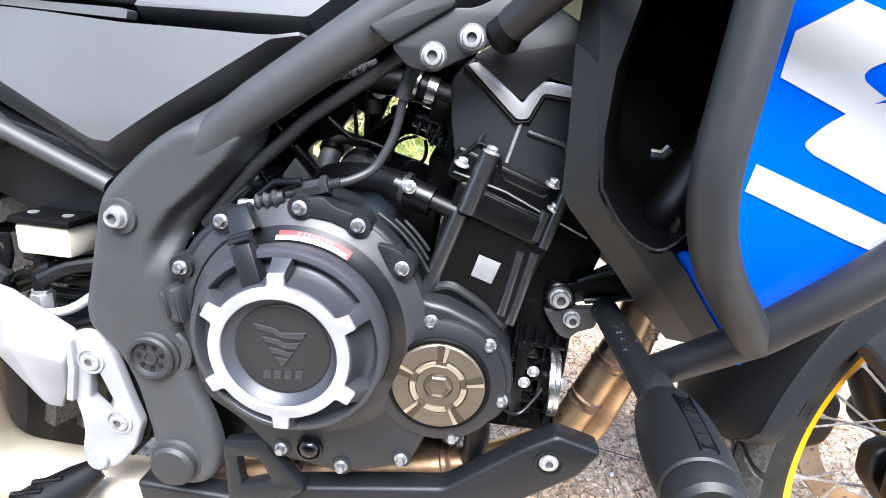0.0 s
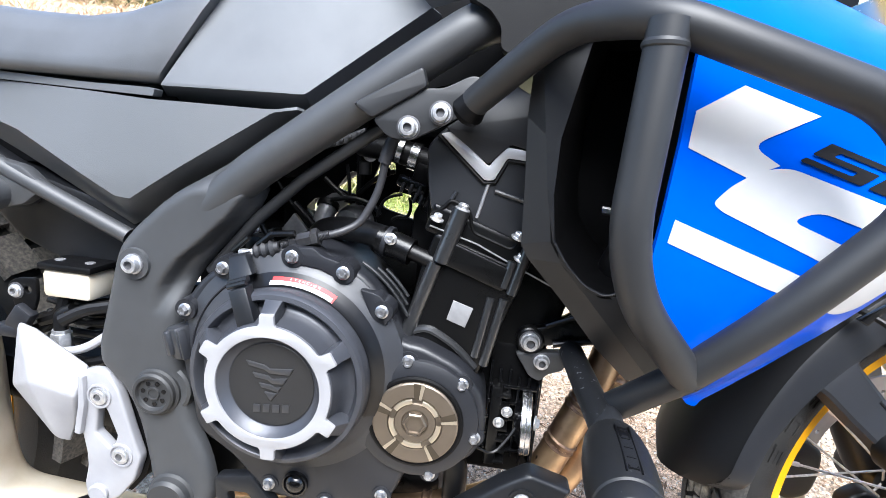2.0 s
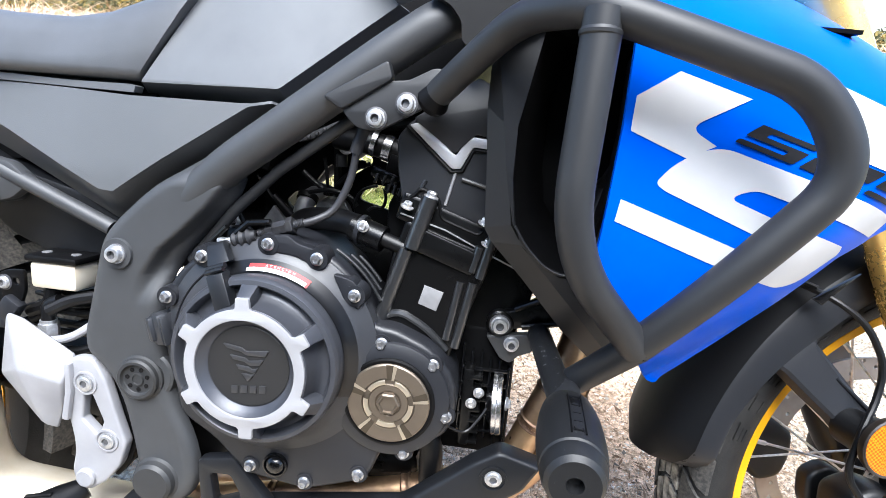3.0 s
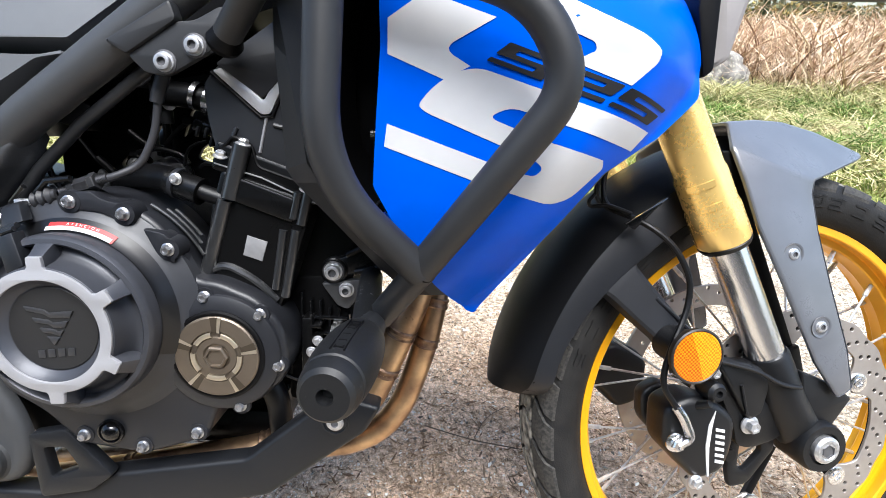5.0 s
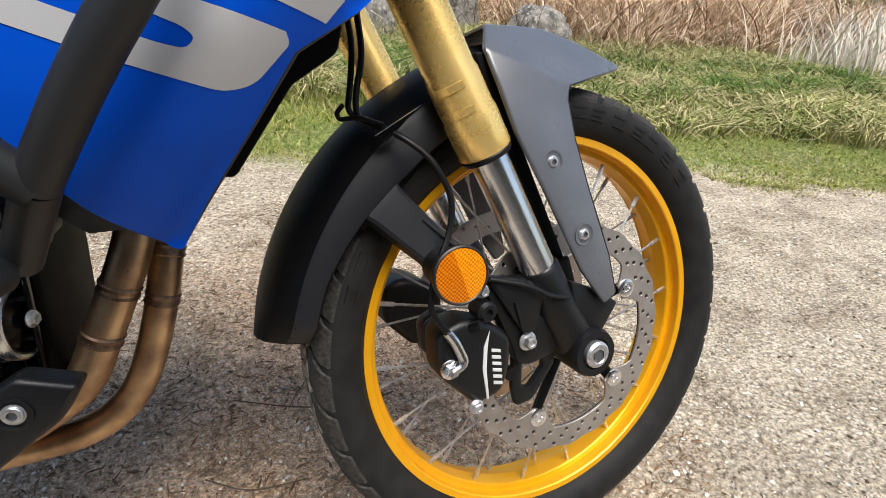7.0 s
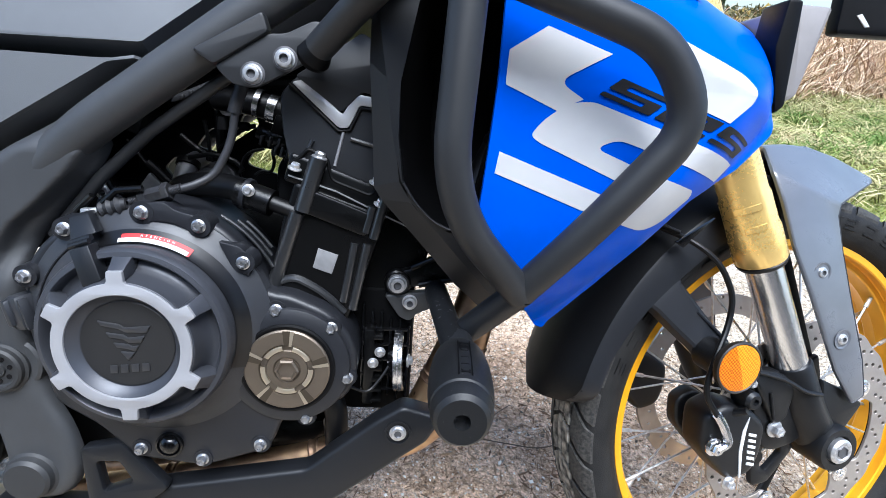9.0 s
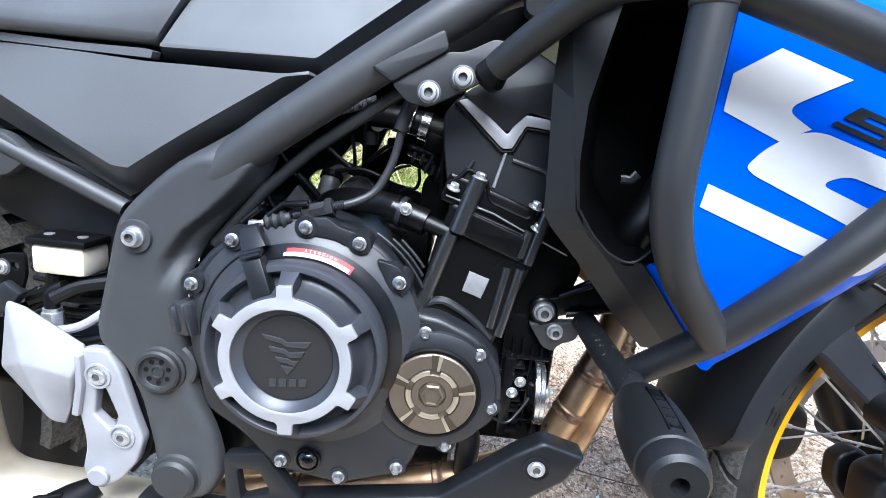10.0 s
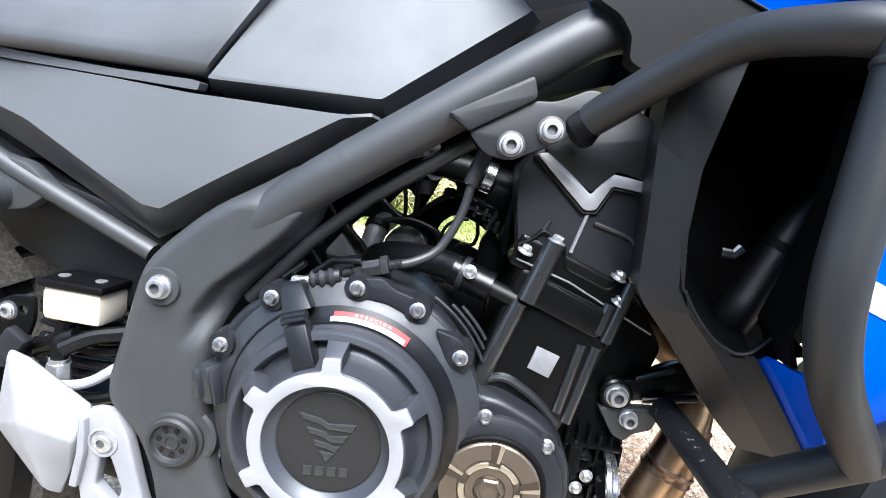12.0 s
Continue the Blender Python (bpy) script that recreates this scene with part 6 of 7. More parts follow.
part("bolt", bolt((-0.2144, -0.084, 0.607), 0.007, 0.006, washer=1.35), M_CHROME, th)
ch = part("coolant_hose", sweep(bent([(-0.142, -0.08, 0.6), (-0.1328, -0.095, 0.617), (-0.116, -0.106, 0.624), (-0.0953, -0.12, 0.6275), (-0.0711, -0.134, 0.629), (-0.05, -0.142, 0.626)], 0.014), 0.0125, 18), M_HOSE, bike, "black coolant hose")
part("hose_fitting", sweep([(-0.056, -0.141, 0.6255), (-0.022, -0.147, 0.616)], 0.0135, 18), M_ENGINE, ch)
part("spout", sweep([(-0.024, -0.147, 0.617), (0.004, -0.148, 0.608)], 0.008, 14), M_HOSE, ch)
part("hose_clamp", lathe([(0.0135, -0.003), (0.0155, -0.0025), (0.0155, 0.0025), (0.0135, 0.003)], (-0.047, -0.1425, 0.6235), (0.95, -0.15, -0.25), 24), M_CASE, ch)
part("bolt", bolt((-0.042, -0.157, 0.629), 0.004, 0.006, hexa=True), M_CHROME, ch)
loom = part("wiring_loom", sweep(bent([(-0.2, -0.06, 0.735), (-0.14, -0.06, 0.728), (-0.09, -0.06, 0.726), (-0.04, -0.06, 0.735), (0.0, -0.06, 0.74)], 0.03), 0.008, 10), M_HOSE, bike, "black wiring loom")
for p, r in (
    ([(-0.012, -0.1, 0.69), (-0.014, -0.105, 0.67), (-0.012, -0.1, 0.64)], 0.0035),
    ([(-0.2, -0.12, 0.67), (-0.19, -0.12, 0.62), (-0.17, -0.115, 0.595), (-0.14, -0.1, 0.59)], 0.003),
    ([(-0.107, -0.05, 0.72), (-0.104, -0.05, 0.679), (-0.1038, -0.05, 0.645)], 0.0046),
    ([(-0.121, -0.05, 0.69), (-0.1166, -0.05, 0.6682), (-0.1154, -0.05, 0.645)], 0.0022),
    ([(-0.135, -0.06, 0.648), (-0.112, -0.06, 0.6535), (-0.0976, -0.06, 0.6516), (-0.0823, -0.06, 0.6465), (-0.076, -0.06, 0.637)], 0.0028),
    ([(-0.0765, -0.07, 0.636), (-0.0745, -0.07, 0.6466), (-0.0705, -0.07, 0.6555), (-0.061, -0.07, 0.6615), (-0.05, -0.07, 0.664)], 0.0017),
    ([(-0.06, -0.07, 0.634), (-0.0535, -0.07, 0.6395), (-0.0425, -0.07, 0.638), (-0.0387, -0.07, 0.649), (-0.0414, -0.07, 0.6616)], 0.0019),
    ([(-0.104, -0.055, 0.658), (-0.09, -0.06, 0.672), (-0.077, -0.06, 0.683), (-0.062, -0.06, 0.688)], 0.0027),
    ([(-0.145, -0.055, 0.672), (-0.13, -0.055, 0.66), (-0.118, -0.055, 0.652)], 0.003),
):
    part("wire", sweep(bent(p, 0.012), r, 10), M_HOSE, loom)
part("wire_plug", box((-0.073, -0.062, 0.6865), (0.012, 0.01, 0.01), 0.003), M_DARK, loom)
part("sensor_body", lathe([(0, 0), (0.0065, 0), (0.0068, 0.001), (0.0068, 0.014), (0.0045, 0.016), (0, 0.016)], (-0.0957, -0.062, 0.6815), (-0.05, 0, 1), 20), M_CABLE, loom)
part("bolt", bolt((-0.0905, -0.066, 0.7045), 0.0055, 0.005, hexa=True), M_CHROME, loom)
part("ribbed_clip", join(plate(rounded([(-0.1295, 0.7055), (-0.126, 0.7125), (-0.0865, 0.7315), (-0.0845, 0.7255), (-0.093, 0.7185)], 0.0015), -0.112, -0.108, 0.0008), *[box((-0.118 + 0.0085 * k, -0.113, 0.7125 + 0.0042 * k), (0.0045, 0.003, 0.004), 0.0008) for k in range(4)]), M_CABLE, loom, "grey ribbed cable clip")
for c, sz in (((-0.024, -0.08, 0.69), (0.022, 0.03, 0.02)), ((-0.11, -0.06, 0.735), (0.035, 0.03, 0.02)), ((-0.013, -0.09, 0.66), (0.014, 0.025, 0.02)), ((-0.19, -0.06, 0.69), (0.04, 0.05, 0.03))):
    part("connector", box(c, sz, 0.003, Matrix.Rotation(radians(18), 4, "Y")), M_DARK, loom)
part("breather_hose", sweep(bent([(-0.1, -0.07, 0.715), (-0.055, -0.08, 0.712), (-0.02, -0.08, 0.702), (0.01, -0.07, 0.7)], 0.02), 0.0135, 18), M_HOSE, loom)
for c, w in (((-0.0524, -0.0816, 0.712), 0.0028), ((-0.0374, -0.0805, 0.707), 0.0045)):
    part("clamp_band", lathe([(0.0136, -w), (0.0152, -w), (0.0152, w), (0.0136, w)], c, (0.97, 0, -0.24), 24), M_STEEL, loom, "bright clamp band")
part("connector", box((-0.036, -0.09, 0.6775), (0.034, 0.016, 0.013), 0.003, Matrix.Rotation(radians(18), 4, "Y")), M_GLOSS, loom)
part("connector", box((-0.026, -0.09, 0.663), (0.02, 0.014, 0.009), 0.002, Matrix.Rotation(radians(20), 4, "Y")), M_GLOSS, loom)
for x, z, w in ((-0.036, 0.6725, 0.03), (-0.024, 0.6625, 0.022)):
    for k in range(3):
        part("connector_rib", box((x - 0.3 * w + 0.3 * w * k, -0.1, z + 0.002 - 0.001 * k), (0.003, 0.006, 0.011), 0.001, Matrix.Rotation(radians(15), 4, "Y")), M_CABLE, loom)
# far frame tube and inner engine mass close off the view through the bike
part("frame_tube", sweep(bent([(-0.3, 0.15, 0.4), (-0.28, 0.155, 0.6), (-0.19, 0.163, 0.676), (-0.02, 0.167, 0.79), (0.1, 0.13, 0.866)], 0.05), 0.0215, 16), M_FRAME, bike, "satin black steel frame tube")
part("engine_core", join(box((-0.12, -0.04, 0.58), (0.2, 0.12, 0.05), 0.01), box((-0.09, 0.06, 0.45), (0.26, 0.14, 0.16), 0.02), box((-0.24, 0.01, 0.5), (0.08, 0.2, 0.22), 0.01), box((0.04, 0.0, 0.47), (0.05, 0.24, 0.14), 0.01), box((-0.1, 0.0, 0.325), (0.26, 0.2, 0.05), 0.015)), M_ENGINE, bike)
# holed black sheet added in place of the shadowed clutter behind the wiring
BACKDROP = rounded([(-0.205, 0.6), (-0.21, 0.69), (-0.15, 0.74), (-0.03, 0.8), (0.0, 0.8), (0.0, 0.6)], 0.01)
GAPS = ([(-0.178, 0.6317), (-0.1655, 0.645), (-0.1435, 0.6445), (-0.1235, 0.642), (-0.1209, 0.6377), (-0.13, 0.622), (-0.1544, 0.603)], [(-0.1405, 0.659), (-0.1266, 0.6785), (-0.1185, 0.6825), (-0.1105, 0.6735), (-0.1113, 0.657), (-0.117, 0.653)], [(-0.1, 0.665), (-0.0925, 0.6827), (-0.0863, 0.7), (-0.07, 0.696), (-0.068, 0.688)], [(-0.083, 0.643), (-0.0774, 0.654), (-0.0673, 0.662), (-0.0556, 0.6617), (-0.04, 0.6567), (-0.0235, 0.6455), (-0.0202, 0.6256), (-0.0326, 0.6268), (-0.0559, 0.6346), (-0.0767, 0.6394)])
part("clutter_backdrop", plate([BACKDROP, *[rounded(g, 0.005, 3) for g in GAPS]], -0.024, -0.016, 0.0005), M_DARK, bike, "added black sheet standing in for dark clutter behind the wiring")
# added dark fillers that close bright gaps; neither is a known part
part("dark_gap_box", box((-0.265, 0.09, 0.64), (0.1, 0.06, 0.12), 0.01), M_DARK, bike)
part("dark_gap_plate", plate(rounded([(-0.036, 0.6), (-0.036, 0.645), (-0.028, 0.66), (0.0, 0.66), (0.0, 0.6)], 0.005), -0.07, -0.05, 0.002), M_ENGINE, bike)
part("swingarm", box((-0.5, 0.0, 0.4), (0.42, 0.24, 0.06), 0.015, Matrix.Rotation(radians(10), 4, "Y")), M_DARK, bike, "black swingarm")

# head details
for x, y, z in ((0.0, -0.152, 0.652), (0.083, -0.152, 0.622), (0.078, -0.154, 0.643)):
    part("bolt", bolt((x, y, z), 0.0045, 0.006, axis=(0.28, -0.25, 0.92), hexa=True), M_CHROME, block)
part("rib", sweep([(-0.006, -0.15, 0.53), (0.014, -0.15, 0.6)], 0.003, 10), M_RIB, block)
part("block_flange", sweep(bent([(-0.02, -0.152, 0.535), (0.0, -0.154, 0.545), (0.03, -0.154, 0.53), (0.052, -0.152, 0.508)], 0.02), 0.004, 8), M_RIB, block)
part("head_step", plate(rounded([(0.006, 0.612), (0.012, 0.635), (0.078, 0.612), (0.07, 0.59)], 0.004), -0.158, -0.15, 0.002), M_ENGINE, block)
# silver bead that paints the highlight along the cover's crease
part("crease_glint", sweep([(0.0455, -0.1478, 0.692), (0.0375, -0.1478, 0.657)], 0.0016, 6), M_SILVER, air)
# dark beads beside the strip stand in for its shaded grooves
for p in (((0.0095, -0.1485, 0.737), (0.0445, -0.1485, 0.7085), (0.0545, -0.1485, 0.7285), (0.09, -0.1485, 0.7252)), ((-0.006, -0.1485, 0.7305), (0.0403, -0.1485, 0.6905), (0.0513, -0.1485, 0.6918), (0.061, -0.1485, 0.713), (0.091, -0.1485, 0.7112))):
    part("groove_shade_line", sweep(p, 0.0017, 8), M_DARK, air)
for p in (((0.012, -0.148, 0.744), (0.045, -0.148, 0.738), (0.062, -0.148, 0.752)), ((0.016, -0.148, 0.68), (0.012, -0.148, 0.672)), ((0.052, -0.148, 0.684), (0.086, -0.148, 0.676), (0.09, -0.148, 0.66))):
    part("cover_ridge", sweep(bent(p, 0.006), 0.0022, 8), M_AIRBOX, air)
part("cover_lip", sweep(bent([(-0.006, -0.148, 0.657), (0.006, -0.149, 0.664), (0.012, -0.149, 0.672), (0.03, -0.149, 0.664), (0.035, -0.149, 0.643), (0.074, -0.149, 0.63), (0.08, -0.149, 0.64)], 0.006), 0.002, 8), M_DARK, air)
part("upper_panel", plate(rounded([(0.0, 0.738), (0.06, 0.78), (0.1, 0.76), (0.096, 0.72), (0.062, 0.728), (0.043, 0.708)], 0.003), -0.152, -0.146, 0.0015), M_AIRBOX, air)

# horn and regulator
horn = part("horn", lathe([(0, -0.012), (0.02, -0.012), (0.028, -0.004), (0.032, 0.0), (0.032, 0.004), (0.028, 0.004), (0.024, 0.0), (0.012, 0.002), (0, 0.003)], (0.112, -0.13, 0.446), (0.995, -0.06, 0.05), 40), M_GLOSS, bike, "black disc horn with a bright rim")
part("horn_rim", lathe([(0.0315, -0.006), (0.034, -0.005), (0.0335, -0.001), (0.0345, 0.0), (0.0335, 0.004), (0.0315, 0.005), (0.0295, 0.004)], (0.112, -0.13, 0.446), (0.995, -0.06, 0.05), 48), M_STEEL, horn, "bright rim")
part("horn_bolt", bolt((0.121, -0.131, 0.446), 0.005, 0.005, axis=(0.97, -0.24, 0.05), hexa=True), M_CHROME, horn)
part("horn_stay", box((0.105, -0.112, 0.5), (0.004, 0.014, 0.06), 0.001), M_DARK, horn)
# black box added to fill the dark space behind the horn
part("dark_fill_box", box((0.088, -0.06, 0.452), (0.075, 0.12, 0.15), 0.006), M_VOID, horn)
for k in range(6):
    part("rib", box((0.07 + 0.01 * k, -0.124, 0.46 - 0.004 * k), (0.003, 0.012, 0.1 - 0.008 * (k % 2)), 0.001), M_GLOSS, horn)
for k in range(5):
    part("rib", box((0.094, -0.128, 0.41 + 0.018 * k), (0.05, 0.006, 0.004), 0.001), M_GLOSS, horn)
reg = part("regulator", box((0.078, -0.1, 0.44), (0.012, 0.08, 0.09), 0.003), M_ENGINE, bike, "black finned regulator")
for k in range(7):
    part("fin", box((0.087, -0.11, 0.4 + 0.0125 * k), (0.012, 0.06, 0.004), 0.001), M_ENGINE, reg)
for x, z in ((0.083, 0.447), (0.09, 0.46)):
    part("bolt", bolt((x, -0.142, z), 0.004, 0.005, hexa=True), M_CHROME, reg)
part("wire", sweep(bent([(0.062, -0.165, 0.43), (0.08, -0.16, 0.42), (0.1, -0.15, 0.445), (0.11, -0.14, 0.47)], 0.02), 0.0016, 6), M_HOSE, reg)
part("coolant_pipe", sweep(bent([(0.03, -0.14, 0.42), (0.045, -0.14, 0.39), (0.045, -0.13, 0.34)], 0.02), 0.013, 16), M_HOSE, bike, "black coolant pipe")

# rear left of the engine: reservoir, switch, hoses, hanger
part("reservoir_tab", plate([rounded([(-0.453, 0.533), (-0.44, 0.541), (-0.418, 0.543), (-0.418, 0.52), (-0.425, 0.5), (-0.44, 0.495), (-0.448, 0.52)], 0.005), circle((-0.428, 0.529), 0.004, 14)], -0.158, -0.153, 0.001), M_DARK, res)
part("bolt", bolt((-0.441, -0.158, 0.527), 0.006, 0.005), M_CHROME, res)
for x in (-0.405, -0.37):
    part("lid_screw", lathe([(0, 0), (0.005, 0), (0.005, 0.001), (0, 0.0015)], (x, -0.14, 0.561), (0, 0, 1), 14), M_CHROME, res)
sw = part("brake_switch", join(sweep([(-0.399, -0.15, 0.45), (-0.399, -0.15, 0.462)], 0.012, 16), sweep([(-0.399, -0.15, 0.46), (-0.399, -0.15, 0.482)], 0.0105, 6), sweep([(-0.399, -0.15, 0.48), (-0.399, -0.15, 0.486)], 0.0085, 16)), M_CHROME, bike, "bright hexagonal brake switch")
part("brake_line", sweep(bent([(-0.415, -0.162, 0.462), (-0.388, -0.162, 0.466), (-0.362, -0.16, 0.472), (-0.34, -0.15, 0.49)], 0.02), 0.0048, 10), M_ALU, sw)
part("switch_plug", sweep(bent([(-0.399, -0.15, 0.485), (-0.399, -0.15, 0.503), (-0.385, -0.148, 0.51)], 0.006), 0.007, 12), M_HOSE, sw)
random.seed(11)
for k in range(7):
    z = 0.46 + 0.011 * k
    part("hose", sweep(bent([(-0.45, -0.11, z + random.uniform(-0.02, 0.02)), (-0.41, -0.125, z + random.uniform(-0.012, 0.012)), (-0.37, -0.12, z), (-0.32, -0.11, z + random.uniform(0, 0.02))], 0.03), random.uniform(0.003, 0.006), 8), M_HOSE, sw)
for p, r in (([(-0.389, -0.16, 0.5), (-0.37, -0.15, 0.512), (-0.33, -0.14, 0.52)], 0.007), ([(-0.42, -0.14, 0.5), (-0.38, -0.135, 0.49), (-0.33, -0.13, 0.5)], 0.005), ([(-0.43, -0.14, 0.48), (-0.4, -0.13, 0.5), (-0.36, -0.13, 0.505), (-0.33, -0.13, 0.512)], 0.0055), ([(-0.4, -0.14, 0.52), (-0.405, -0.14, 0.5), (-0.43, -0.14, 0.49)], 0.008), ([(-0.41, -0.15, 0.455), (-0.37, -0.15, 0.45), (-0.34, -0.15, 0.46)], 0.006)):
    part("hose", sweep(bent(p, 0.02), r, 10), M_HOSE, sw)
part("linkage", join(box((-0.435, -0.16, 0.497), (0.022, 0.014, 0.03), 0.004, Matrix.Rotation(radians(35), 4, "Y")), box((-0.45, -0.16, 0.483), (0.03, 0.016, 0.014), 0.004)), M_CASE, sw)
part("hanger_back", plate(rounded([(-0.325, 0.461), (-0.306, 0.455), (-0.276, 0.372), (-0.286, 0.335), (-0.33, 0.305), (-0.335, 0.42)], 0.006), -0.152, -0.138, 0.003), M_DARK, hanger)
part("pivot_pin", lathe([(0, 0), (0.011, 0), (0.011, 0.004), (0.009, 0.0055), (0, 0.0055)], (-0.338, -0.176, 0.3155), OUT, 28), M_ALU, hanger)
peg = part("footpeg", sweep([(-0.35, -0.165, 0.292), (-0.362, -0.18, 0.285), (-0.378, -0.205, 0.281), (-0.402, -0.26, 0.276), (-0.41, -0.278, 0.274)], 0.02, 20, radii=[0.012, 0.0185, 0.0215, 0.0215, 0.017]), M_HOSE, bike, "black rubber footpeg", angle=50)
for k in range(5):
    part("tread_bar", box((-0.376 - 0.0075 * k, -0.2 - 0.0165 * k, 0.3025 - 0.0015 * k), (0.026, 0.006, 0.004), 0.0015, Matrix.Rotation(radians(24), 4, "Z")), M_HOSE, peg)
pt = part("passenger_peg_mount", lathe([(0.0165, 0.0), (0.0165, 0.06), (0.0155, 0.062), (0.0115, 0.062), (0.011, 0.058), (0.011, 0.0)], (-0.459, -0.118, 0.629), OUT, 28), M_FRAME, bike, "open black tube for the passenger footrest")
part("mount_web", plate(rounded([(-0.47, 0.667), (-0.43, 0.66), (-0.405, 0.64), (-0.43, 0.62), (-0.46, 0.612), (-0.5, 0.6), (-0.5, 0.62), (-0.475, 0.64)], 0.006), -0.155, -0.14, 0.003), M_FRAME, pt)
part("chain_guard", box((-0.5, 0.1, 0.45), (0.3, 0.02, 0.05), 0.006), M_DARK, bike)


# ---- grass, reeds, stones and litter ----
def blade_material(name, cols, rough=0.7, dry=None):
    m = bpy.data.materials.new(name)
    m.use_nodes = True
    nt = m.node_tree
    p = nt.nodes["Principled BSDF"]
    p.inputs["Roughness"].default_value = rough
    p.inputs["Specular IOR Level"].default_value = 0.2
    g = nt.nodes.new("ShaderNodeNewGeometry")
    r = nt.nodes.new("ShaderNodeValToRGB")
    while len(r.color_ramp.elements) < len(cols):
        r.color_ramp.elements.new(0.5)
    for i, (e, c) in enumerate(zip(r.color_ramp.elements, cols)):
        e.position, e.color = i / (len(cols) - 1), (*c, 1)
    nt.links.new(g.outputs["Random Per Island"], r.inputs[0])
    out = r.outputs[0]
    if dry:
        co = nt.nodes.new("ShaderNodeTexCoord")
        n = nt.nodes.new("ShaderNodeTexNoise")
        n.inputs["Scale"].default_value, n.inputs["Detail"].default_value = 1.6, 5
        nt.links.new(co.outputs["Object"], n.inputs["Vector"])
        mr = nt.nodes.new("ShaderNodeMapRange")
        mr.inputs["From Min"].default_value, mr.inputs["From Max"].default_value = 0.42, 0.68
        mr.inputs["To Max"].default_value = 0.55
        nt.links.new(n.outputs["Fac"], mr.inputs["Value"])
        x = nt.nodes.new("ShaderNodeMix")
        x.data_type = "RGBA"
        nt.links.new(mr.outputs[0], x.inputs["Factor"])
        nt.links.new(out, x.inputs["A"])
        x.inputs["B"].default_value = (*dry, 1)
        out = x.outputs["Result"]
    nt.links.new(out, p.inputs["Base Color"])
    return m


def blades(name, n, place, height, width, bend, material, label, seed, category, segs=2, droop=0.25):
    """Thin arching blades of a few segments each, as one sheet of stuff."""
    rng = np.random.default_rng(seed)
    xy = place(rng, n)
    mid = xy[:, 2:] if xy.shape[1] > 2 else None
    xy = xy[:, :2]
    n = len(xy)
    h = height(rng, xy)
    a = rng.uniform(0, 2 * np.pi, n)
    side = np.stack([np.cos(a), np.sin(a)], 1) * (width * rng.uniform(0.6, 1.4, n))[:, None]
    b = rng.uniform(0, 2 * np.pi, n)
    if mid is not None:
        b = np.arctan2(xy[:, 1] - mid[:, 1], xy[:, 0] - mid[:, 0]) + rng.normal(0, 0.5, n)
    lean = np.stack([np.cos(b), np.sin(b)], 1) * (h * bend * rng.uniform(0.2, 1.3, n))[:, None]
    z0 = np.array([relief(x, y) for x, y in xy])
    k = 2 * segs + 1
    v = np.zeros((n, k, 3))
    for i in range(segs + 1):
        q = i / segs
        at = xy + lean * q ** 1.7
        z = z0 - 0.01 + h * (q - droop * bend * q ** 2.6)
        if i < segs:
            taper = 1 - 0.35 * q
            v[:, 2 * i, :2], v[:, 2 * i + 1, :2] = at - side * taper, at + side * taper
            v[:, 2 * i, 2] = v[:, 2 * i + 1, 2] = z
        else:
            v[:, k - 1, :2], v[:, k - 1, 2] = at, z
    base = np.arange(n)[:, None] * k
    quads = [q for i in range(segs - 1) for q in (base + np.array([2 * i, 2 * i + 1, 2 * i + 3, 2 * i + 2])).tolist()]
    tris = (base + np.array([k - 3, k - 2, k - 1])).tolist()
    ob = mesh_object(name, v.reshape(-1, 3).tolist(), quads + tris, material, smooth=False)
    return tagged(ob, label, category, kind="stuff")


def turf_edge(x):
    return 1.7 + 0.12 * np.sin(x * 1.7) + 0.08 * np.sin(x * 4.1 + 1) + 0.05 * np.sin(x * 9.7) + 0.03 * np.sin(x * 23 + 2) - 0.4 * np.clip(x - 2.05, 0, 3) - 0.35 * np.clip(0.2 - x, 0, 1)


def near_strip(rng, n):
    x = rng.uniform(-4, 8, n)
    y = turf_edge(x) + rng.uniform(0, 1, n) ** 1.9 * 5.0 - 0.16 * rng.uniform(0, 1, n) ** 3
    keep = np.array([noise.noise((a * 1.1, b * 1.6, 2)) > -0.42 + 0.5 * c for a, b, c in zip(x, y, rng.random(n))])
    return np.stack([x, y], 1)[keep]


def long_strip(rng, n):
    """Tufts whose blades arch outwards."""
    m = n // 40
    cx = rng.uniform(-5, 13, m)
    cy = turf_edge(cx) + 0.95 + 0.4 * np.sin(cx * 1.9) * np.sin(cx * 0.7 + 1) + rng.uniform(0, 1, m) ** 1.15 * 5.2
    c = np.repeat(np.stack([cx, cy], 1), 40, 0)
    return np.concatenate([c + rng.normal(0, 0.06, c.shape), c], 1)


def reed_strip(rng, n):
    x = rng.uniform(-14, 26, n)
    y = 6.3 + 0.5 * np.sin(x * 0.9) + 0.4 * np.sin(x * 2.3 + 1) + 0.25 * np.sin(x * 5.1) + rng.uniform(0, 1, n) ** 1.2 * 9
    gap = (np.abs(x - 2.2 - (y - 6.5) * 0.45) < 0.9) & (y < 12)
    return np.stack([x, y], 1)[~gap]


blades("short_grass", 230000, near_strip, lambda r, p: (0.025 + 0.05 * np.clip(p[:, 1] - 2.0, 0, 1)) * r.uniform(0.6, 1.8, len(p)), 0.0026, 1.1, blade_material("short_grass", [(0.1, 0.125, 0.02), (0.2, 0.255, 0.035), (0.3, 0.35, 0.06), (0.4, 0.4, 0.12), (0.54, 0.45, 0.23)], dry=(0.4, 0.32, 0.16)), "short green turf beside the track", 1, "grass")
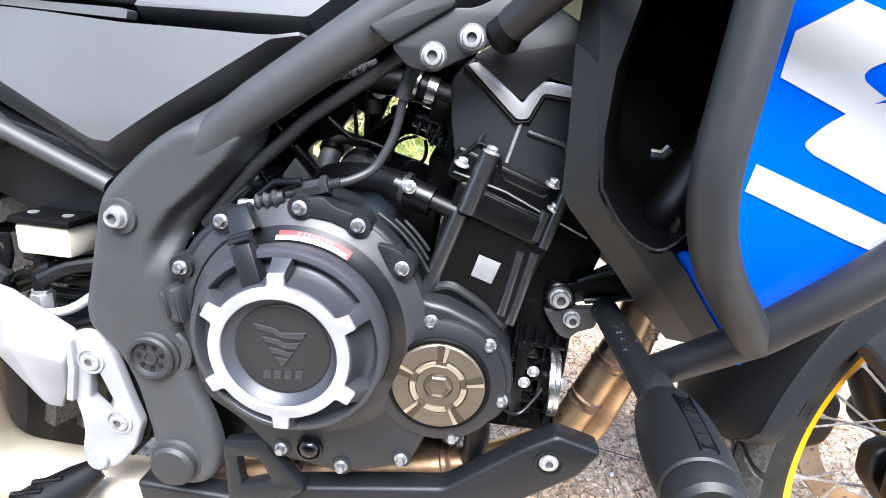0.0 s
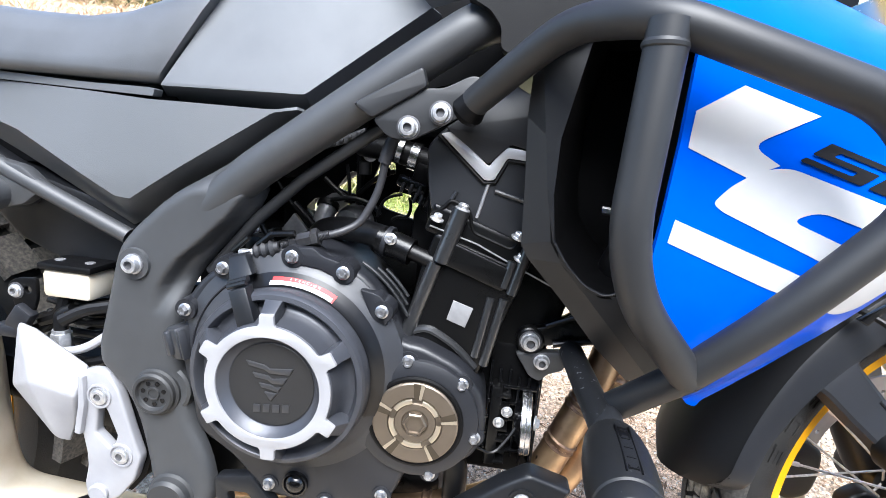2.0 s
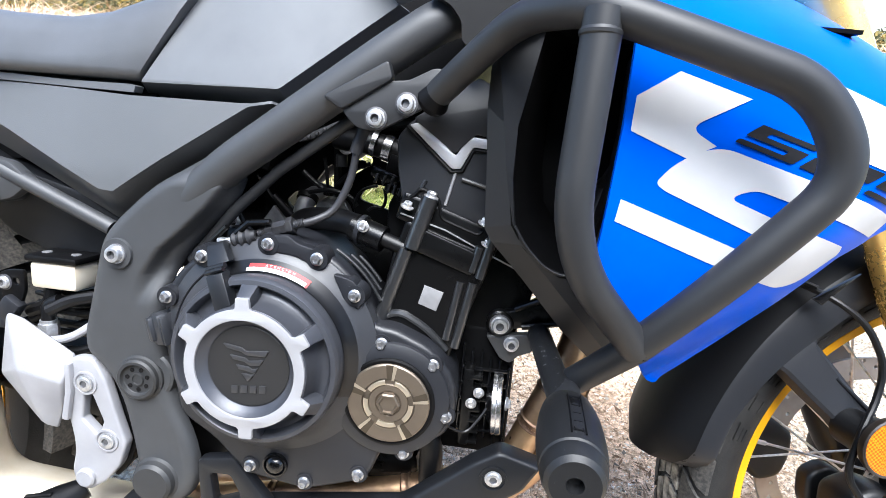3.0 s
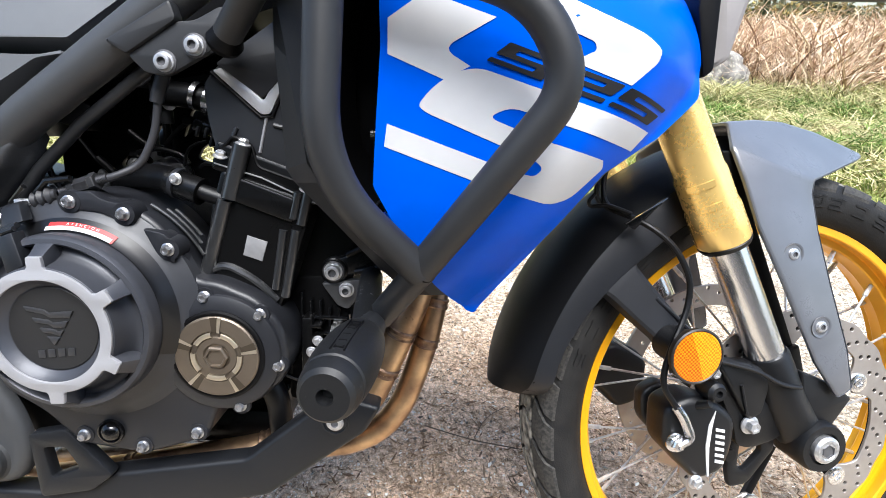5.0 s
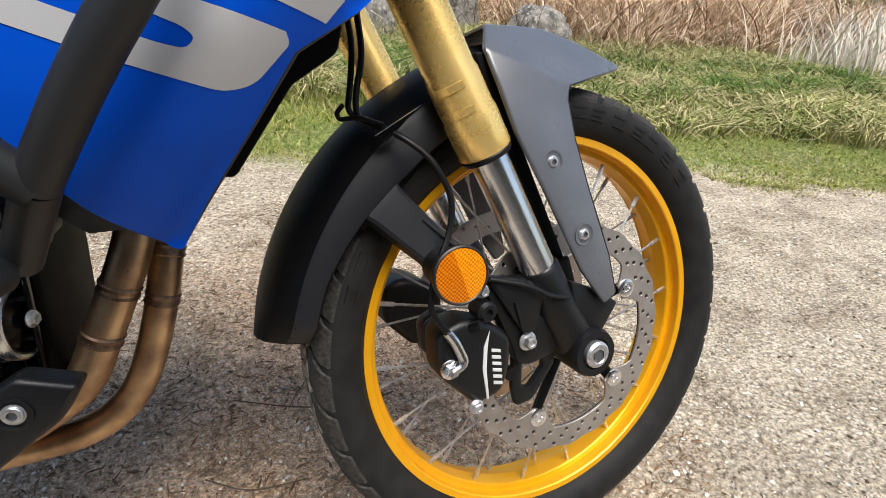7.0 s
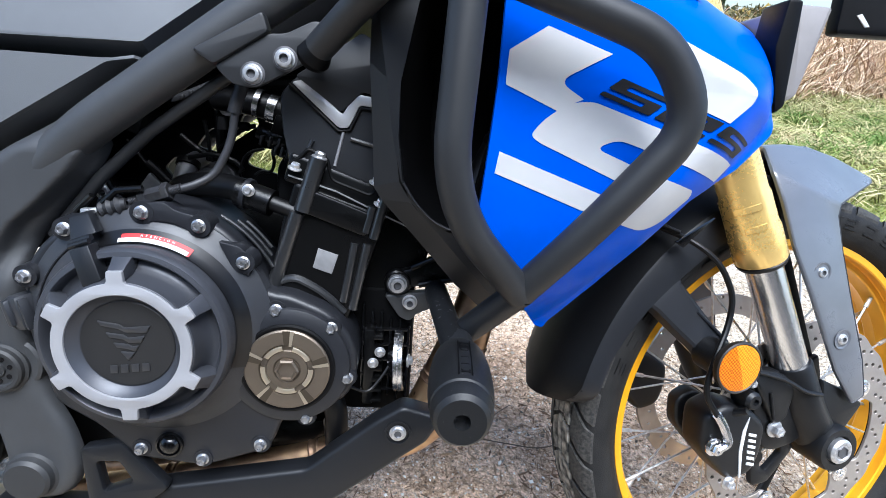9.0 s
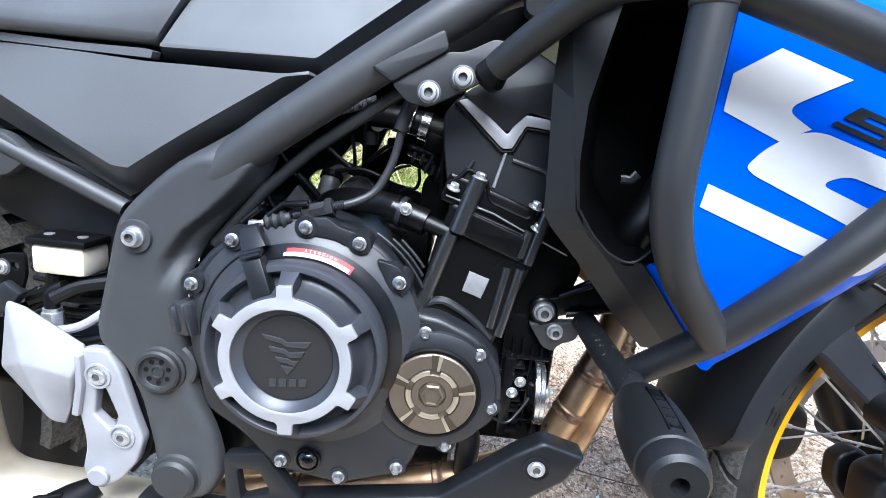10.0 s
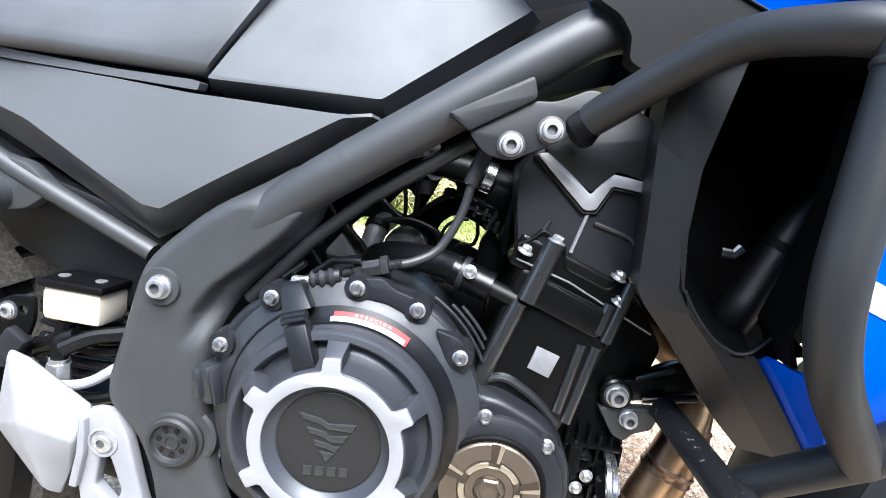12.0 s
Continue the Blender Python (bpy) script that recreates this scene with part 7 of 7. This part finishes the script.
blades("long_grass", 105000, long_strip, lambda r, p: r.uniform(0.5, 1.35, len(p)) * np.array([0.12 + (0.19 + 0.16 * min(1, max(0, y - 4.4))) * max(0, 0.9 + noise.noise((x * 1.4, y * 1.4, 4))) for x, y in p]), 0.005, 1.35, blade_material("long_grass", [(0.075, 0.1, 0.02), (0.16, 0.2, 0.042), (0.29, 0.31, 0.09), (0.46, 0.42, 0.19), (0.64, 0.55, 0.33)], dry=(0.6, 0.48, 0.29)), "long green and straw-coloured grass", 2, "grass", 3, 0.5)
REEDS = [(0.16, 0.085, 0.05), (0.42, 0.27, 0.16), (0.68, 0.5, 0.33), (0.84, 0.7, 0.53)]
blades("dry_reeds", 56000, reed_strip, lambda r, p: (0.5 + 0.75 * r.uniform(0, 1, len(p)) ** 1.2 + 0.6 * r.uniform(0, 1, len(p)) ** 14) * (1 + 0.32 * np.clip((p[:, 0] - 3.0) / 2.5, 0, 1)), 0.008, 0.75, blade_material("dry_reeds", REEDS), "dry straw-coloured reeds and bracken", 3, "reeds", 4, 0.45)
blades("fallen_reeds", 42000, reed_strip, lambda r, p: r.uniform(0.6, 1.25, len(p)), 0.008, 1.25, blade_material("fallen_reeds", REEDS), "tangled fallen reeds", 8, "reeds", 4, 0.55)


def stem_strip(rng, n):
    x = rng.uniform(1.5, 14, n)
    return np.stack([x, 5.9 + 0.4 * np.sin(x * 1.3) + rng.uniform(0, 1, n) ** 1.3 * 4], 1)


def pale_clump(rng, n):
    return np.stack([rng.normal(7.6, 0.5, n), rng.normal(4.9, 0.3, n)], 1)


blades("bramble_stems", 1400, stem_strip, lambda r, p: r.uniform(0.5, 1.5, len(p)), 0.0045, 0.9, blade_material("bramble_stems", [(0.06, 0.035, 0.025), (0.12, 0.075, 0.05), (0.2, 0.14, 0.1)]), "dark arching bramble stems among the reeds", 21, "brambles", 5, 0.6)
blades("pale_stems", 420, pale_clump, lambda r, p: r.uniform(0.45, 1.15, len(p)), 0.008, 0.5, blade_material("pale_stems", [(0.55, 0.46, 0.36), (0.85, 0.77, 0.66), (0.95, 0.9, 0.82)]), "clump of bleached pale stalks", 22, "reeds", 4, 0.3)
blades("grass_tussocks", 16000, lambda r, n: np.concatenate([c + r.normal(0, 0.07, c.shape) for c in [np.repeat(np.stack([r.uniform(0, 9, n // 80), 2.9 + r.uniform(0, 1, n // 80) * 2.9], 1), 80, 0)]]), lambda r, p: r.uniform(0.18, 0.42, len(p)), 0.0042, 1.1, blade_material("grass_tussocks", [(0.04, 0.075, 0.014), (0.09, 0.16, 0.03), (0.17, 0.26, 0.05)]), "dark green grass tussocks", 23, "grass", 4, 0.5)


def litter(name, n, place, lo, hi, squash, material, label, seed):
    """Small loose chips with flattened, uneven shapes."""
    rng = np.random.default_rng(seed)
    xy = place(rng, n)
    base = np.array([(1, 0, 0), (0, 1, 0), (-1, 0, 0), (0, -1, 0), (0, 0, 1), (0, 0, -1)], float)
    faces = np.array([(0, 1, 4), (1, 2, 4), (2, 3, 4), (3, 0, 4), (1, 0, 5), (2, 1, 5), (3, 2, 5), (0, 3, 5)])
    size = rng.uniform(lo, hi, n) * rng.uniform(0.5, 1, n)
    v = base[None] * np.stack([size * rng.uniform(0.6, squash, n), size * rng.uniform(0.35, 0.8, n), size * rng.uniform(0.25, 0.6, n)], 1)[:, None, :]
    v += rng.normal(0, 0.12, v.shape) * size[:, None, None]
    a = rng.uniform(0, 2 * np.pi, n)
    c, s = np.cos(a), np.sin(a)
    x = v[..., 0] * c[:, None] - v[..., 1] * s[:, None]
    y = v[..., 0] * s[:, None] + v[..., 1] * c[:, None]
    z0 = np.array([relief(p, q) for p, q in xy])
    v = np.stack([x + xy[:, :1], y + xy[:, 1:], v[..., 2] + (z0 + size * 0.12)[:, None]], 2)
    f = (np.arange(n)[:, None, None] * 6 + faces[None]).reshape(-1, 3)
    ob = mesh_object(name, v.reshape(-1, 3).tolist(), f.tolist(), material, smooth=False)
    return tagged(ob, label, "gravel", kind="stuff")


def track(rng, n):
    x = rng.uniform(-1.2, 3.4, n)
    y = rng.uniform(-0.35, 1.9, n)
    return np.stack([x, y], 1)


def track_near(rng, n):
    return np.stack([rng.uniform(-0.5, 1.7, n), rng.uniform(-0.3, 1.3, n)], 1)


M_CHIPS = blade_material("gravel_chips", [(0.07, 0.055, 0.04), (0.2, 0.165, 0.13), (0.45, 0.4, 0.32), (0.66, 0.6, 0.51), (0.92, 0.88, 0.8)], 0.85)
litter("gravel_grains", 45000, track_near, 0.0012, 0.0042, 1.3, M_CHIPS, "fine sandy gravel grains on the track", 4)
litter("gravel_stones", 14000, track, 0.003, 0.009, 1.2, M_CHIPS, "loose small stones on the track", 5)
litter("leaf_litter", 9500, lambda r, n: track_near(r, n) * (0.62, 1.0), 0.0018, 0.0055, 4.5, blade_material("leaf_litter", [(0.1, 0.06, 0.035), (0.2, 0.12, 0.07), (0.34, 0.25, 0.16)], 0.9), "brown needles and leaf litter on the track", 6)
for p, r in (([(0.2, 0.33, 0.006), (0.3, 0.29, 0.01), (0.42, 0.27, 0.006), (0.5, 0.3, 0.004)], 0.0022), ([(0.3, 0.29, 0.008), (0.33, 0.36, 0.007), (0.38, 0.4, 0.004)], 0.0016), ([(0.17, 0.16, 0.005), (0.24, 0.12, 0.007), (0.33, 0.13, 0.004)], 0.0018)):
    tw = part("twig", sweep(bent(p, 0.03), r * 0.6, 6), mat("dry_twig", (0.12, 0.08, 0.05), 0.8), None)
    tagged(tw, "thin dry brown twig lying on gravel", "twig", group="twigs on the track")


def boulder(name, c, size, seed, label, turn=0):
    bm = bmesh.new()
    bmesh.ops.create_icosphere(bm, subdivisions=4, radius=1)
    for v in bm.verts:
        d = v.co.normalized()
        k = 1 + 0.28 * noise.noise(d * 1.3 + Vector((seed, 0, 0))) + 0.16 * noise.noise(d * 4 + Vector((0, seed, 0))) + 0.07 * noise.noise(d * 11 + Vector((0, 0, seed)))
        v.co = Vector((d.x * size[0], d.y * size[1], d.z * size[2])) * k
        v.co.z = max(v.co.z, -size[2] * 0.45)
    me = bpy.data.meshes.new(name)
    bm.to_mesh(me)
    bm.free()
    me.materials.append(M_STONE)
    me.shade_smooth()
    ob = new(name, me)
    ob.matrix_basis = pose(c[0], c[1], c[2] + size[2] * 0.4, 0, 0, turn)
    return tagged(ob, label, "rock", group="rocks beside the track")


boulder("boulder", (3.38, 6.0, 0), (0.42, 0.38, 0.44), 2, "rough grey granite boulder lying in long grass")
boulder("standing_stone", (2.75, 7.3, 0), (0.27, 0.22, 0.85), 7, "upright pale granite stone in long grass")
boulder("standing_stone", (1.35, 5.9, 0), (0.2, 0.2, 0.55), 11, "upright weathered granite stone in long grass")

M_BARK = mat("pine_bark", (0.1, 0.075, 0.055), 0.9, col2=(0.06, 0.045, 0.035), scale=6, bump=0.8, bscale=25)
M_NEEDLE = blade_material("pine_foliage", [(0.02, 0.035, 0.015), (0.04, 0.06, 0.025), (0.07, 0.09, 0.035)], 0.8)


def tree(x, y, h, seed):
    rng = random.Random(seed)
    t = thing("tree", "tall dark conifer at the edge of a field", "tree", pose(x, y, -0.1), "trees across the field")
    pts = [(rng.uniform(-0.15, 0.15) * k, rng.uniform(-0.15, 0.15) * k, h * k / 6) for k in range(7)]
    part("trunk", sweep(pts, 0.2, 10, radii=[0.02 * h * (1 - 0.14 * k) for k in range(7)]), M_BARK, t)
    v, f = [], []
    for k in range(1500):
        q = rng.uniform(0.28, 1.02)
        rad = h * 0.22 * (1.08 - q) ** 0.7 * math.sqrt(rng.random()) * (0.7 + 0.5 * noise.noise((q * 9, seed, 0)))
        a = rng.uniform(0, 6.283)
        c = Vector((rad * math.cos(a), rad * math.sin(a), h * q - rad * 0.3))
        s = rng.uniform(0.1, 0.28)
        u = Vector((rng.gauss(0, 1), rng.gauss(0, 1), rng.gauss(0, 0.5))).normalized() * s
        w = Vector((rng.gauss(0, 1), rng.gauss(0, 1), rng.gauss(0, 1))).normalized() * s * 0.5
        n0 = len(v)
        v += [c - u, c + w, c + u, c - w]
        f.append((n0, n0 + 1, n0 + 2, n0 + 3))
    ob = mesh_object("crown", v, f, M_NEEDLE, smooth=False)
    ob.parent = t


for i, (x, y, h) in enumerate(((9, 62, 6), (15, 66, 7), (22, 64, 5.5), (31, 70, 6.5), (41, 72, 5), (4, 66, 7), (-6, 64, 7), (-20, 68, 7))):
    tree(x, y, h, i)
rng = np.random.default_rng(9)
n = 40000
wx, wy = rng.uniform(-140, 190, n), rng.uniform(82, 110, n)
wz = rng.uniform(0, 1, n) ** 0.8 * (4.6 + 1.2 * np.sin(wx * 0.11) + 0.9 * np.sin(wx * 0.37)) * np.where(wx < 0.72 * wy, 1.0, 0.75)
d = rng.normal(0, 0.3, (n, 4, 3))
v = (np.stack([wx, wy, wz], 1)[:, None, :] + d).reshape(-1, 3)
# unseen wood behind the camera, added to block side light on the bike
bx = rng.uniform(-15, 15, 14000)
bx, by = bx, -11 - rng.uniform(0, 4, 14000) - 0.004 * bx ** 2
bz = rng.uniform(0, 1, 14000) * (8.5 + 1.2 * np.sin(bx * 0.5) + 0.9 * np.sin(bx * 1.3))
v2 = (np.stack([bx, by, bz], 1)[:, None, :] + rng.normal(0, 0.55, (14000, 4, 3))).reshape(-1, 3)
tagged(mesh_object("light_blocking_woods", v2.tolist(), (np.arange(14000)[:, None] * 4 + np.arange(4)).tolist(), M_NEEDLE, smooth=False), "added dark wood on the unseen near side, blocking side light", "trees", kind="stuff")
tagged(mesh_object("far_woods", v.tolist(), (np.arange(n)[:, None] * 4 + np.arange(4)).tolist(), blade_material("far_foliage", [(0.04, 0.05, 0.025), (0.1, 0.1, 0.05), (0.16, 0.14, 0.07), (0.3, 0.22, 0.06)], 0.9), smooth=False), "dark far woodland across the field", "trees", kind="stuff")
